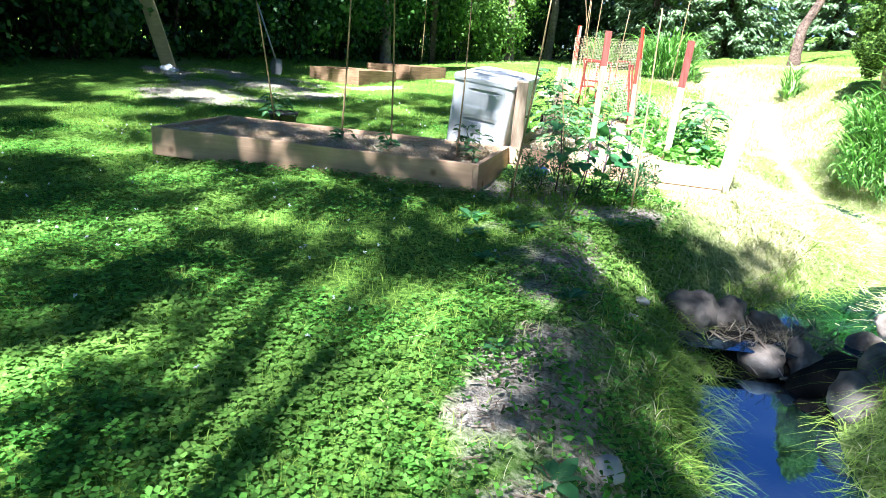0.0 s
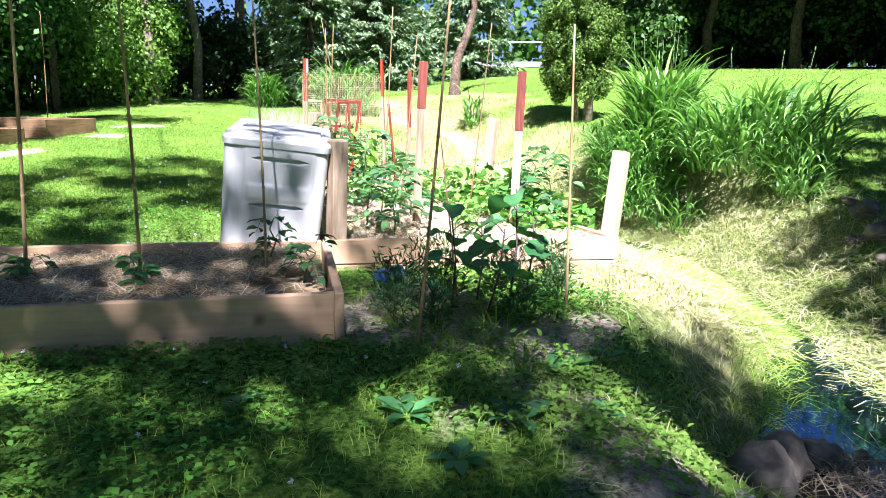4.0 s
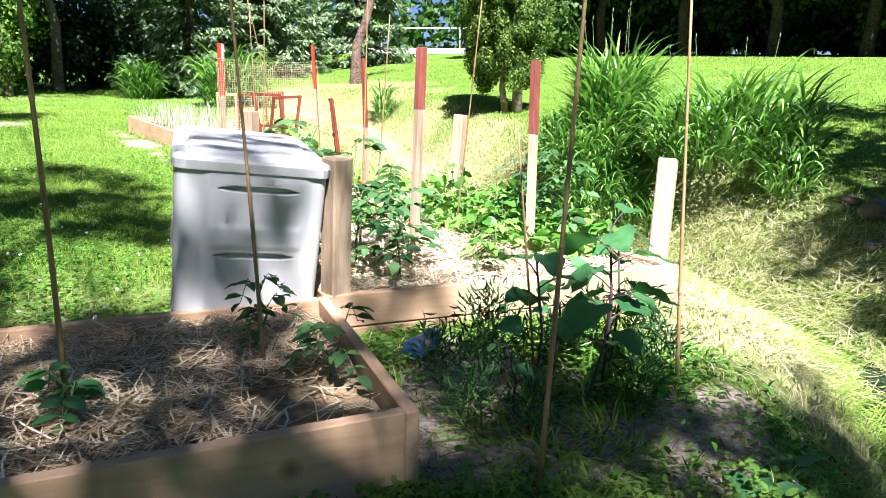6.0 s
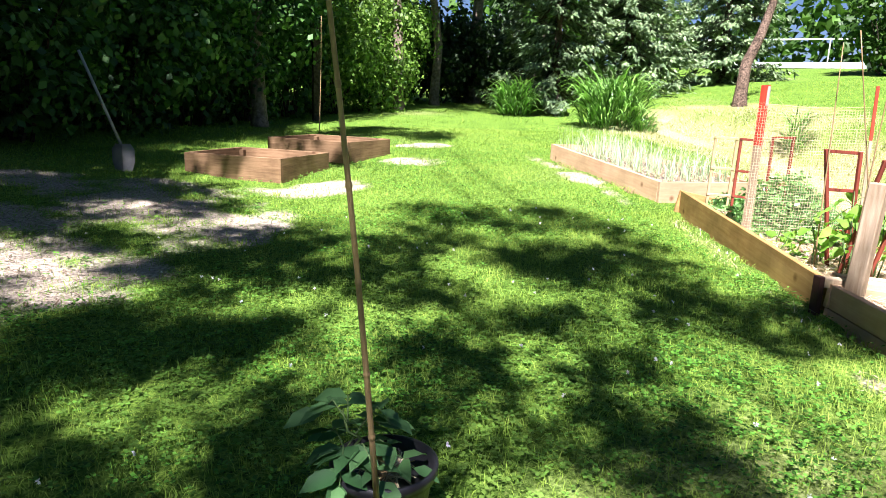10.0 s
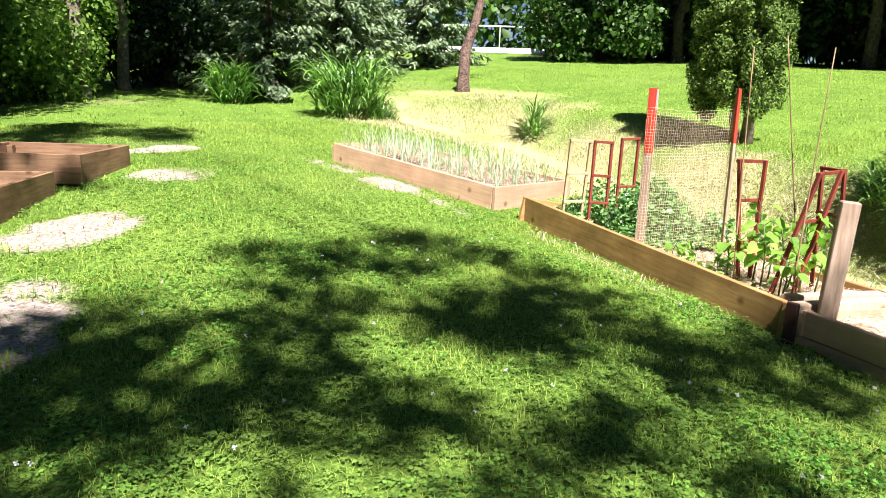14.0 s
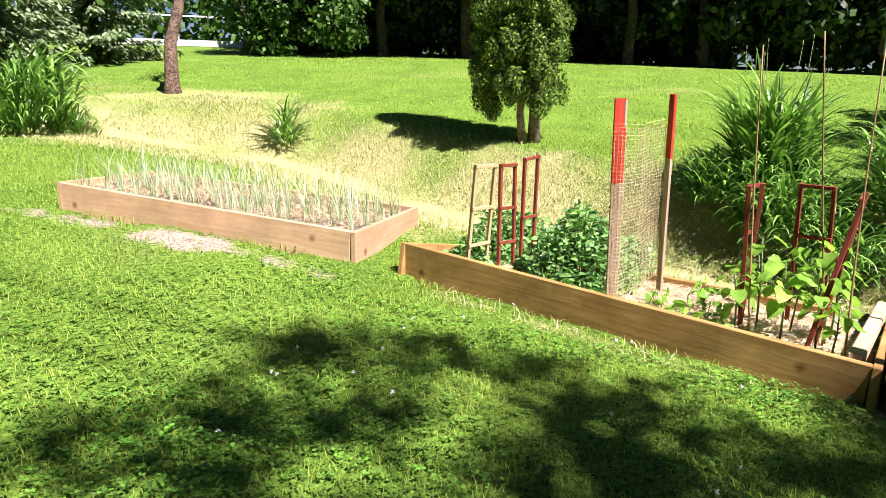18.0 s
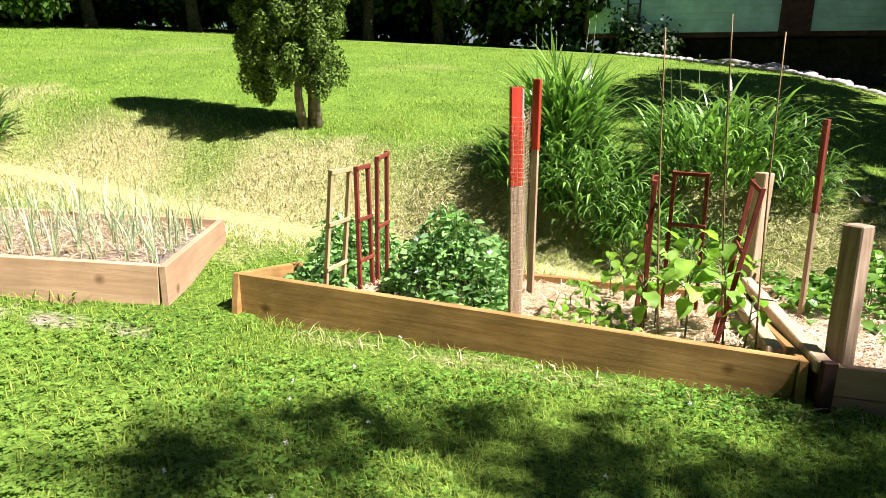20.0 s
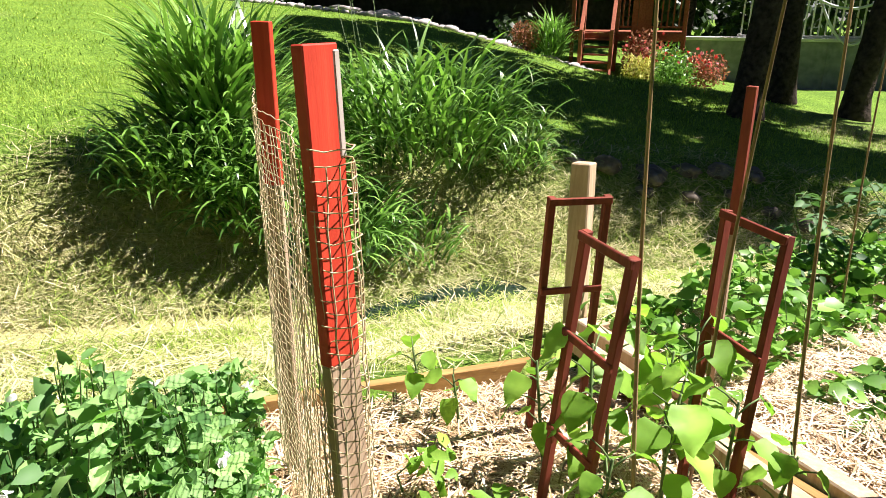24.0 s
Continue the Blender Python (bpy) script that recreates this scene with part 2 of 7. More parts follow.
def ground_mat():
    """Turf, dry straw-coloured turf and bare soil, by the cover painted on the sheet."""
    m, nodes, links, b = material("turf_and_soil", 0.95, 0.1)
    at = nodes.new("ShaderNodeAttribute")
    at.attribute_name = "cover"
    sep = nodes.new("ShaderNodeSeparateColor")
    links.new(at.outputs["Color"], sep.inputs["Color"])
    fine = noise_tex(nodes, links, 38, 6, "Object", None, 0.7)
    mid = noise_tex(nodes, links, 1.3, 4)
    rg = ramp(nodes, [(0.32, (0.012, 0.028, 0.005)), (0.52, (0.12, 0.23, 0.028)), (0.7, (0.27, 0.41, 0.065))])
    links.new(fine.outputs["Fac"], rg.inputs["Fac"])
    rm = ramp(nodes, [(0.35, (0.75, 0.8, 0.7)), (0.65, (1.15, 1.1, 1.0))])
    links.new(mid.outputs["Fac"], rm.inputs["Fac"])
    green = mixed(nodes, links, 0.9, rg.outputs["Color"], rm.outputs["Color"], "MULTIPLY")
    rd = ramp(nodes, [(0.3, (0.16, 0.16, 0.055)), (0.5, (0.36, 0.35, 0.14)), (0.72, (0.56, 0.52, 0.3))])
    links.new(fine.outputs["Fac"], rd.inputs["Fac"])
    rs = ramp(nodes, [(0.3, (0.11, 0.085, 0.06)), (0.5, (0.37, 0.315, 0.235)), (0.72, (0.62, 0.55, 0.44))])
    links.new(fine.outputs["Fac"], rs.inputs["Fac"])
    def soft(sock, lo, hi):
        add = nodes.new("ShaderNodeMath")
        add.operation = "MULTIPLY_ADD"
        links.new(fine.outputs["Fac"], add.inputs[0])
        add.inputs[1].default_value = 0.5
        links.new(sock, add.inputs[2])
        r = ramp(nodes, [(lo, (0, 0, 0)), (hi, (1, 1, 1))])
        links.new(add.outputs[0], r.inputs["Fac"])
        return r.outputs["Color"]
    col = mixed(nodes, links, soft(sep.outputs["Green"], 0.35, 0.95), green, rd.outputs["Color"])
    col = mixed(nodes, links, soft(sep.outputs["Red"], 0.5, 0.85), col, rs.outputs["Color"])
    links.new(col, b.inputs["Base Color"])
    bump(nodes, links, b, fine.outputs["Fac"], 0.8, 0.03)
    return m


M_GROUND = ground_mat()
M_CLOVER = leaf_mat("clover_leaf", (0.009, 0.038, 0.004), (0.125, 0.325, 0.038), 0.3, 0.55, 0.15, (0.9, (0.19, 0.32, 0.05)))
M_GRASS = leaf_mat("grass_blade", (0.02, 0.06, 0.005), (0.28, 0.425, 0.06), 0.3, 0.6, 0.1, (0.8, (0.29, 0.4, 0.07)))
M_DRYGRASS = strand_mat("dry_grass", [(0.0, (0.15, 0.21, 0.05)), (0.3, (0.3, 0.34, 0.1)), (0.6, (0.46, 0.44, 0.2)), (1.0, (0.66, 0.61, 0.38))])
M_DEADROOT = strand_mat("dead_roots", [(0.0, (0.09, 0.07, 0.04)), (0.4, (0.2, 0.16, 0.09)), (1.0, (0.42, 0.36, 0.24))])
M_STRAW = strand_mat("straw", [(0.0, (0.17, 0.11, 0.05)), (0.35, (0.45, 0.33, 0.17)), (0.75, (0.7, 0.57, 0.35)), (1.0, (0.84, 0.75, 0.56))], 0.6, 0.1)
# lighter copy of the straw, the bed's strong sunlight put into its colour
M_STRAW_SUNLIT = strand_mat("sunlit_straw", [(0.0, (0.26, 0.18, 0.09)), (0.35, (0.55, 0.43, 0.26)), (0.75, (0.78, 0.66, 0.45)), (1.0, (0.88, 0.8, 0.62))], 0.6, 0.1)
M_LITTER = strand_mat("leaf_litter", [(0.0, (0.08, 0.05, 0.03)), (0.4, (0.22, 0.16, 0.1)), (1.0, (0.45, 0.37, 0.26))], 0.8, 0.1)
M_SOIL = speckled("dark_soil", (0.05, 0.035, 0.025), (0.16, 0.12, 0.085), 25, 0.95, 0.1, 0.8, 0.02)
M_SOIL_PALE = speckled("pale_gritty_soil", (0.13, 0.105, 0.08), (0.36, 0.315, 0.255), 40, 0.95, 0.1, 0.9, 0.015)
M_STRAWBED = speckled("matted_straw", (0.19, 0.125, 0.06), (0.47, 0.36, 0.2), 30, 0.95, 0.1, 0.9, 0.02)
M_BOARD = wood_mat("planed_cedar_board", (0.46, 0.3, 0.175), (0.6, 0.42, 0.255), 0.7, scale=1.8)
M_BOARD_OLD = wood_mat("ochre_pine_board", (0.36, 0.2, 0.06), (0.54, 0.345, 0.125), 0.5, scale=1.6)
M_BOARD_DARK = wood_mat("brown_weathered_board", (0.15, 0.088, 0.042), (0.31, 0.2, 0.105), 0.5)
M_PLANK = wood_mat("fresh_yellow_plank", (0.55, 0.42, 0.2), (0.72, 0.58, 0.32), 0.8)
M_POST = wood_mat("weathered_post_wood", (0.28, 0.2, 0.12), (0.5, 0.4, 0.28), 0.7, 0.85, (14, 14, 1))
M_POST_PALE = wood_mat("pale_post_wood", (0.4, 0.3, 0.18), (0.62, 0.5, 0.34), 0.75, 0.85, (14, 14, 1))
M_RED = wood_mat("red_paint_on_wood", (0.44, 0.04, 0.02), (0.62, 0.07, 0.033), 0.75, 0.55, (14, 14, 1), 3.0, False)
M_RED_FADED = wood_mat("faded_red_paint_on_wood", (0.2, 0.055, 0.04), (0.36, 0.12, 0.085), 0.7, 0.7, (14, 14, 1), 3.0, False)
M_FRAME_RED = wood_mat("dark_red_stained_wood", (0.15, 0.035, 0.02), (0.3, 0.07, 0.04), 0.7, 0.7, (10, 10, 1), 3.0, False)
M_FRAME_TAN = wood_mat("tan_wood", (0.45, 0.33, 0.16), (0.66, 0.52, 0.3), 0.8, 0.8, (10, 10, 1), 3.0, False)
M_STEEL_WOOD = wood_mat("bare_grey_wood", (0.3, 0.27, 0.23), (0.5, 0.46, 0.4), 0.7, 0.85, (14, 14, 1), 3.0, False)
M_BAMBOO = wood_mat("bamboo_cane", (0.24, 0.16, 0.075), (0.44, 0.32, 0.16), 0.65, 0.45, (10, 10, 1), 4.0, False)
M_PLASTIC = speckled("aged_cream_plastic", (0.46, 0.465, 0.43), (0.56, 0.565, 0.525), 5, 0.5, 0.4, 0.05, 0.002, 1.2, 0.85)
M_BLACK = speckled("black_plastic", (0.012, 0.012, 0.014), (0.03, 0.03, 0.033), 20, 0.4, 0.4, 0.1, 0.003)
M_BARK = speckled("grey_brown_bark", (0.025, 0.02, 0.015), (0.11, 0.085, 0.065), 14, 0.95, 0.1, 1.0, 0.03)
M_BARK_FLAKED = speckled("furrowed_brown_bark", (0.03, 0.022, 0.016), (0.3, 0.21, 0.15), 26, 0.95, 0.1, 1.0, 0.05, 6.0, 0.5)
M_BARK_PALE = speckled("pale_bark", (0.11, 0.085, 0.06), (0.32, 0.26, 0.2), 14, 0.95, 0.1, 0.9, 0.02)
M_STEM = speckled("green_stem", (0.08, 0.14, 0.04), (0.16, 0.25, 0.08), 12, 0.6, 0.3)
M_STEM_PURPLE = speckled("purple_stem", (0.06, 0.04, 0.05), (0.14, 0.09, 0.09), 12, 0.6, 0.3)
M_STONE = speckled("field_stone", (0.085, 0.07, 0.05), (0.3, 0.25, 0.19), 9, 0.7, 0.35, 0.9, 0.03, 4.0, 0.35)
# mud colour taken to near-black to hold the shade between the stones
M_MUD_SHADE = speckled("shade_black_mud", (0.004, 0.004, 0.003), (0.016, 0.014, 0.011), 14, 0.85, 0.12, 0.9, 0.03)
M_STONE_PALE = speckled("pale_stone", (0.35, 0.32, 0.29), (0.55, 0.52, 0.48), 9, 0.85, 0.25, 0.5, 0.02)
M_TREE = leaf_mat("broad_leaf", (0.022, 0.06, 0.01), (0.075, 0.16, 0.025), 0.35)
# lighter copy of the broad leaf, sunlight put into its colour
M_TREE_SUNLIT = leaf_mat("sunlit_leaf_tone", (0.05, 0.12, 0.012), (0.16, 0.28, 0.04), 0.4)
M_VINE = leaf_mat("vine_leaf", (0.013, 0.05, 0.008), (0.062, 0.15, 0.025), 0.3)
# leaf green darkened so that its colour carries the deep wood's shade
M_LEAF_SHADE = leaf_mat("shade_darkened_leaf", (0.01, 0.028, 0.006), (0.03, 0.065, 0.014), 0.2)
M_SPRUCE = leaf_mat("spruce_needle", (0.05, 0.09, 0.04), (0.21, 0.29, 0.14), 0.2, 0.75, 0.12)
M_CEDAR = leaf_mat("cedar_scale_leaf", (0.008, 0.026, 0.005), (0.125, 0.215, 0.03), 0.1, 0.65, 0.15)
M_LILY = leaf_mat("strap_leaf", (0.03, 0.095, 0.012), (0.19, 0.37, 0.07), 0.3, 0.35, 0.5)
M_PEA = leaf_mat("pea_leaf", (0.05, 0.15, 0.035), (0.25, 0.47, 0.14), 0.3, 0.55, 0.3)
M_BEAN = leaf_mat("bean_leaf", (0.12, 0.28, 0.025), (0.28, 0.5, 0.07), 0.48, 0.5, 0.3, (9.0, (0.2, 0.4, 0.05)))
M_POTATO = leaf_mat("potato_leaf", (0.07, 0.2, 0.025), (0.18, 0.36, 0.06), 0.3, 0.45, 0.4)
M_TOMATO = leaf_mat("tomato_leaf", (0.025, 0.085, 0.025), (0.085, 0.19, 0.06), 0.3, 0.6, 0.3)
M_EGG = leaf_mat("broad_garden_leaf", (0.03, 0.12, 0.035), (0.085, 0.23, 0.075), 0.35, 0.45, 0.4, (11.0, (0.06, 0.18, 0.055)))
M_ONION = leaf_mat("onion_leaf", (0.2, 0.3, 0.15), (0.45, 0.55, 0.34), 0.25, 0.5, 0.4)
M_WHITE_PETAL = strand_mat("white_petal", [(0, (0.75, 0.75, 0.72)), (1, (0.9, 0.9, 0.88))], 0.6, 0.3)
M_RED_PETAL = strand_mat("red_petal", [(0, (0.6, 0.03, 0.03)), (0.6, (0.8, 0.08, 0.05)), (1, (0.85, 0.25, 0.3))], 0.6, 0.3)
M_YELLOW = strand_mat("yellow_petal", [(0, (0.4, 0.4, 0.06)), (1, (0.75, 0.7, 0.2))], 0.6, 0.3)
M_RUST_LEAF = strand_mat("rust_coloured_leaf", [(0, (0.16, 0.08, 0.03)), (0.6, (0.38, 0.14, 0.08)), (1, (0.5, 0.28, 0.14))], 0.6, 0.3)
M_DECK = wood_mat("red_brown_deck_stain", (0.22, 0.06, 0.03), (0.4, 0.14, 0.075), 0.7, 0.7, (1, 12, 12), 3.0, False)
M_SIDING = speckled("pale_mint_siding", (0.5, 0.78, 0.78), (0.58, 0.85, 0.85), 4, 0.55, 0.3, 0.05)
M_TRIM = speckled("dark_brown_trim", (0.06, 0.025, 0.02), (0.11, 0.05, 0.035), 6, 0.7, 0.3)
M_FOUND = speckled("dark_foundation", (0.06, 0.058, 0.055), (0.13, 0.122, 0.112), 6, 0.9, 0.2)
M_WHITE = speckled("white_painted_metal", (0.72, 0.72, 0.7), (0.82, 0.82, 0.8), 5, 0.5, 0.4, 0.05)
M_CONCRETE = speckled("grey_pool_wall", (0.22, 0.25, 0.25), (0.36, 0.39, 0.39), 6, 0.8, 0.3)
M_ROOF = speckled("dark_shingle", (0.04, 0.035, 0.03), (0.1, 0.09, 0.08), 9, 0.9, 0.2)
M_STEEL = speckled("grey_steel", (0.25, 0.25, 0.25), (0.4, 0.4, 0.4), 10, 0.45, 0.5)
M_WIRE = strand_mat("tan_plastic_netting", [(0, (0.42, 0.33, 0.17)), (1, (0.7, 0.6, 0.38))], 0.6, 0.1)
M_BLUE = speckled("blue_plastic", (0.03, 0.1, 0.3), (0.07, 0.2, 0.45), 6, 0.35, 0.5)
M_ROPE = speckled("pale_hose", (0.5, 0.55, 0.55), (0.7, 0.75, 0.75), 10, 0.5, 0.4)


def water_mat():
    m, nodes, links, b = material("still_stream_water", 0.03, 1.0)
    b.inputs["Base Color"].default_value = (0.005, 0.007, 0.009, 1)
    # sky's blue is put into the tint; IOR is raised to strengthen the reflection
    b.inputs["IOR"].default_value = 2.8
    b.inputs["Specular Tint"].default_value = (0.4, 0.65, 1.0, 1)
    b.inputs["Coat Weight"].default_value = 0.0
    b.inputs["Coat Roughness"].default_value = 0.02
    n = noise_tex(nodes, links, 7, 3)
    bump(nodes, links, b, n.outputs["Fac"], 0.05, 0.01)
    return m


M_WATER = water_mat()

# ---- building tools ----
rng = np.random.default_rng(7)


def part(name, bm, mat, parent=None, label="", smooth=False):
    me = bpy.data.meshes.new(name)
    bm.normal_update()
    bm.to_mesh(me)
    bm.free()
    return mesh_part(name, me, mat, parent, label, smooth)


def mesh_part(name, me, mat, parent=None, label="", smooth=False):
    if mat and not me.materials:
        me.materials.append(mat)
    if smooth:
        me.polygons.foreach_set("use_smooth", np.ones(len(me.polygons), bool))
    ob = new(name, me)
    if parent:
        ob.parent = parent
    if label:
        tagged(ob, label)
    return ob


def thing(name, place, label, category, group="", kind="", turn=0.0):
    ob = new(name)
    ob.empty_display_size = 0.1
    ob.matrix_world = Matrix.Translation(place) @ Matrix.Rotation(turn, 4, "Z")
    bpy.context.view_layer.update()
    return tagged(ob, label, category, group, kind)


def np_mesh(name, verts, faces, colours=None):
    me = bpy.data.meshes.new(name)
    verts = np.asarray(verts, np.float32).reshape(-1, 3)
    faces = np.asarray(faces, np.int32)
    k = faces.shape[1]
    me.vertices.add(len(verts))
    me.vertices.foreach_set("co", verts.ravel())
    me.loops.add(faces.size)
    me.loops.foreach_set("vertex_index", faces.ravel())
    me.polygons.add(len(faces))
    me.polygons.foreach_set("loop_start", np.arange(0, faces.size, k, dtype=np.int32))
    if colours is not None:
        at = me.color_attributes.new("cover", "FLOAT_COLOR", "POINT")
        at.data.foreach_set("color", np.asarray(colours, np.float32).ravel())
    me.update(calc_edges=True)
    me.validate()
    return me


def unit(v):
    return v / np.maximum(np.linalg.norm(v, axis=-1, keepdims=True), 1e-9)


def leaves(name, base, axis, size, width=0.55, fold=0.12, droop=0.1):
    """One folded, pointed leaf (two faces) for each base point along its axis."""
    base, axis = np.asarray(base, float), unit(np.asarray(axis, float))
    n = len(base)
    size = np.broadcast_to(size, (n,)).astype(float)[:, None]
    ref = rng.normal(size=(n, 3))
    side = unit(np.cross(axis, ref))
    nor = np.cross(side, axis)
    mid = base + axis * size * 0.5
    v = np.stack([base, mid + side * size * width * 0.5 + nor * size * fold, base + axis * size - nor * size * droop,
                  mid - side * size * width * 0.5 + nor * size * fold], 1).reshape(-1, 3)
    i = np.arange(n)[:, None] * 4
    f = np.concatenate([i + np.array([[0, 1, 2]]), i + np.array([[0, 2, 3]])])
    return np_mesh(name, v, f)


def facing_leaves(name, base, normal, size, width=0.7, hang=0.7, jitter=0.45, fold=0.1, droop=0.12, axis=None):
    """Leaves whose blades turn outwards along the given normals and hang a little."""
    base = np.asarray(base, float)
    n = len(base)
    nor = unit(unit(np.asarray(normal, float)) + rng.normal(size=(n, 3)) * jitter)
    a = rng.normal(size=(n, 3)) * 0.7 + np.array([0, 0, -hang]) if axis is None else np.asarray(axis, float)
    axis = unit(a - nor * np.sum(a * nor, 1, keepdims=True))
    side = np.cross(nor, axis)
    size = np.broadcast_to(size, (n,)).astype(float)[:, None]
    mid = base + axis * size * 0.45
    v = np.stack([base, mid + side * size * width * 0.5 - nor * size * fold, base + axis * size - nor * size * droop,
                  mid - side * size * width * 0.5 - nor * size * fold], 1).reshape(-1, 3)
    i = np.arange(n)[:, None] * 4
    return np_mesh(name, v, np.concatenate([i + np.array([[0, 1, 2]]), i + np.array([[0, 2, 3]])]))


def flat_leaves(name, base, axis, size, width=0.7, tilt=0.35, fold=0.08):
    """Leaves that spread level with a random tilt, as garden plants hold them."""
    base, axis = np.asarray(base, float), unit(np.asarray(axis, float))
    n = len(base)
    size = np.broadcast_to(size, (n,)).astype(float)[:, None]
    up = unit(np.array([0, 0, 1.0]) + rng.normal(size=(n, 3)) * tilt)
    side = unit(np.cross(axis, up))
    nor = np.cross(side, axis)
    p1, p2 = base + axis * size * 0.3, base + axis * size * 0.68
    v = np.stack([base, p1 + side * size * width * 0.45 + nor * size * fold, p1, p1 - side * size * width * 0.45 + nor * size * fold,
                  p2 + side * size * width * 0.4 + nor * size * fold * 0.6, p2 - nor * size * 0.03, p2 - side * size * width * 0.4 + nor * size * fold * 0.6,
                  base + axis * size - nor * size * 0.15], 1).reshape(-1, 3)
    i = np.arange(n)[:, None] * 8
    tri = np.array([[0, 2, 1], [0, 3, 2], [1, 2, 5], [1, 5, 4], [2, 3, 6], [2, 6, 5], [4, 5, 7], [5, 6, 7]])
    return np_mesh(name, v, np.concatenate([i + t[None] for t in tri]))


def blades(name, base, heading, height, lean, width, segs=3, curl=2.0):
    """Grass-like blades: each rises from its base, leans over along its heading and tapers to a point."""
    base = np.asarray(base, float)
    n = len(base)
    h = np.broadcast_to(height, (n,)).astype(float)
    ln = np.broadcast_to(lean, (n,)).astype(float)
    w = np.broadcast_to(width, (n,)).astype(float)
    d = np.stack([np.cos(heading), np.sin(heading)], 1)
    s = np.stack([-d[:, 1], d[:, 0]], 1)
    rows = []
    for k in range(segs + 1):
        u = k / segs
        out = ln * h * u ** curl
        z = h * (u - 0.28 * ln * u ** (curl + 1) * np.minimum(ln, 2.2))
        wk = w * (1 - u ** 2.2) * 0.5
        c = base[:, :2] + d * out[:, None]
        if k < segs:
            rows.append(np.column_stack([c + s * wk[:, None], base[:, 2] + z]))
            rows.append(np.column_stack([c - s * wk[:, None], base[:, 2] + z]))
        else:
            rows.append(np.column_stack([c, base[:, 2] + z]))
    v = np.stack(rows, 1)
    m = v.shape[1]
    i = np.arange(n)[:, None] * m
    tri = []
    for k in range(segs - 1):
        a = 2 * k
        tri += [[a, a + 1, a + 3], [a, a + 3, a + 2]]
    tri.append([m - 3, m - 2, m - 1])
    return np_mesh(name, v.reshape(-1, 3), np.concatenate([i + np.array(t)[None] for t in tri]))


def strands(name, centre, heading, pitch, length, width):
    """Loose flat straws, each a bent ribbon of four faces."""
    centre = np.asarray(centre, float)
    n = len(centre)
    d = np.stack([np.cos(heading) * np.cos(pitch), np.sin(heading) * np.cos(pitch), np.sin(pitch)], 1)
    s = np.stack([-np.sin(heading), np.cos(heading), np.zeros(n)], 1)
    L, w = np.broadcast_to(length, (n,))[:, None], np.broadcast_to(width, (n,))[:, None]
    sag = np.array([0, 0, 1.0])[None] * L * rng.uniform(-0.05, 0.1, (n, 1)) + s * L * rng.uniform(-0.12, 0.12, (n, 1))
    v = np.stack([centre - d * L / 2 + s * w / 2, centre - d * L / 2 - s * w / 2, centre + sag + s * w / 2, centre + sag - s * w / 2,
                  centre + d * L / 2 + s * w / 2, centre + d * L / 2 - s * w / 2], 1)
    i = np.arange(n)[:, None] * 6
    f = np.concatenate([i + np.array([[0, 1, 3, 2]]), i + np.array([[2, 3, 5, 4]])])
    return np_mesh(name, v.reshape(-1, 3), f)


def box(bm, lo, hi, bev=0.0, m=None):
    r = bmesh.ops.create_cube(bm, size=1.0)
    vs = r["verts"]
    lo, hi = Vector(lo), Vector(hi)
    for v in vs:
        v.co = Vector(((lo[i] + hi[i]) / 2 + v.co[i] * (hi[i] - lo[i]) for i in range(3)))
    if bev:
        es = list({e for v in vs for e in v.link_edges})
        out = bmesh.ops.bevel(bm, geom=es, offset=bev, segments=1, affect="EDGES", clamp_overlap=True)
        vs = list({v for f in out["faces"] for v in f.verts} | {v for v in vs if v.is_valid})
    if m is not None:
        bmesh.ops.transform(bm, matrix=m, verts=vs)
    return vs


def tube(bm, pts, radii, sides=8, cap=True):
    """A round bar along a line of points."""
    rings = []
    pts = [Vector(p) for p in pts]
    for k, p in enumerate(pts):
        d = (pts[min(k + 1, len(pts) - 1)] - pts[max(k - 1, 0)]).normalized()
        a = d.orthogonal().normalized() if k == 0 else (rings_a - d * rings_a.dot(d)).normalized()
        rings_a = a
        b = d.cross(a)
        r = radii[k] if hasattr(radii, "__len__") else radii
        rings.append([bm.verts.new(p + (a * math.cos(t) + b * math.sin(t)) * r) for t in (2 * math.pi * j / sides for j in range(sides))])
    for r0, r1 in zip(rings, rings[1:]):
        for j in range(sides):
            bm.faces.new((r0[j], r0[(j + 1) % sides], r1[(j + 1) % sides], r1[j]))
    if cap:
        bm.faces.new(rings[0][::-1])
        bm.faces.new(rings[-1])
    return rings


def bar(bm, a, b, w, d, bev=0.004, roll=None):
    """A squared bar from a to b; roll: the way that its width runs."""
    a, b = Vector(a), Vector(b)
    z = (b - a).normalized()
    x = Vector(roll) if roll else Vector((1, 0, 0))
    x = (x - z * x.dot(z)).normalized()
    y = z.cross(x)
    m = Matrix((x, y, z)).transposed().to_4x4()
    m.translation = a
    return box(bm, (-w / 2, -d / 2, 0), (w / 2, d / 2, (b - a).length), bev, m)


def plank(name, a, b, h, thick, mat, parent, origin, label=""):
    """A board on edge whose top outer line runs from a to b; its body lies to the left of that way. Local x runs along it."""
    a, b = Vector(a), Vector(b)
    x = (b - a).normalized()
    n = Vector((0, 0, 1)).cross(x).normalized()
    z = x.cross(n)
    m = Matrix((x, n, z)).transposed().to_4x4()
    m.translation = a - Vector(origin)
    bm = bmesh.new()
    box(bm, (0, 0, -h), ((b - a).length, thick, 0), 0.004)
    ob = part(name, bm, mat, parent, label)
    ob.matrix_local = m
    return ob


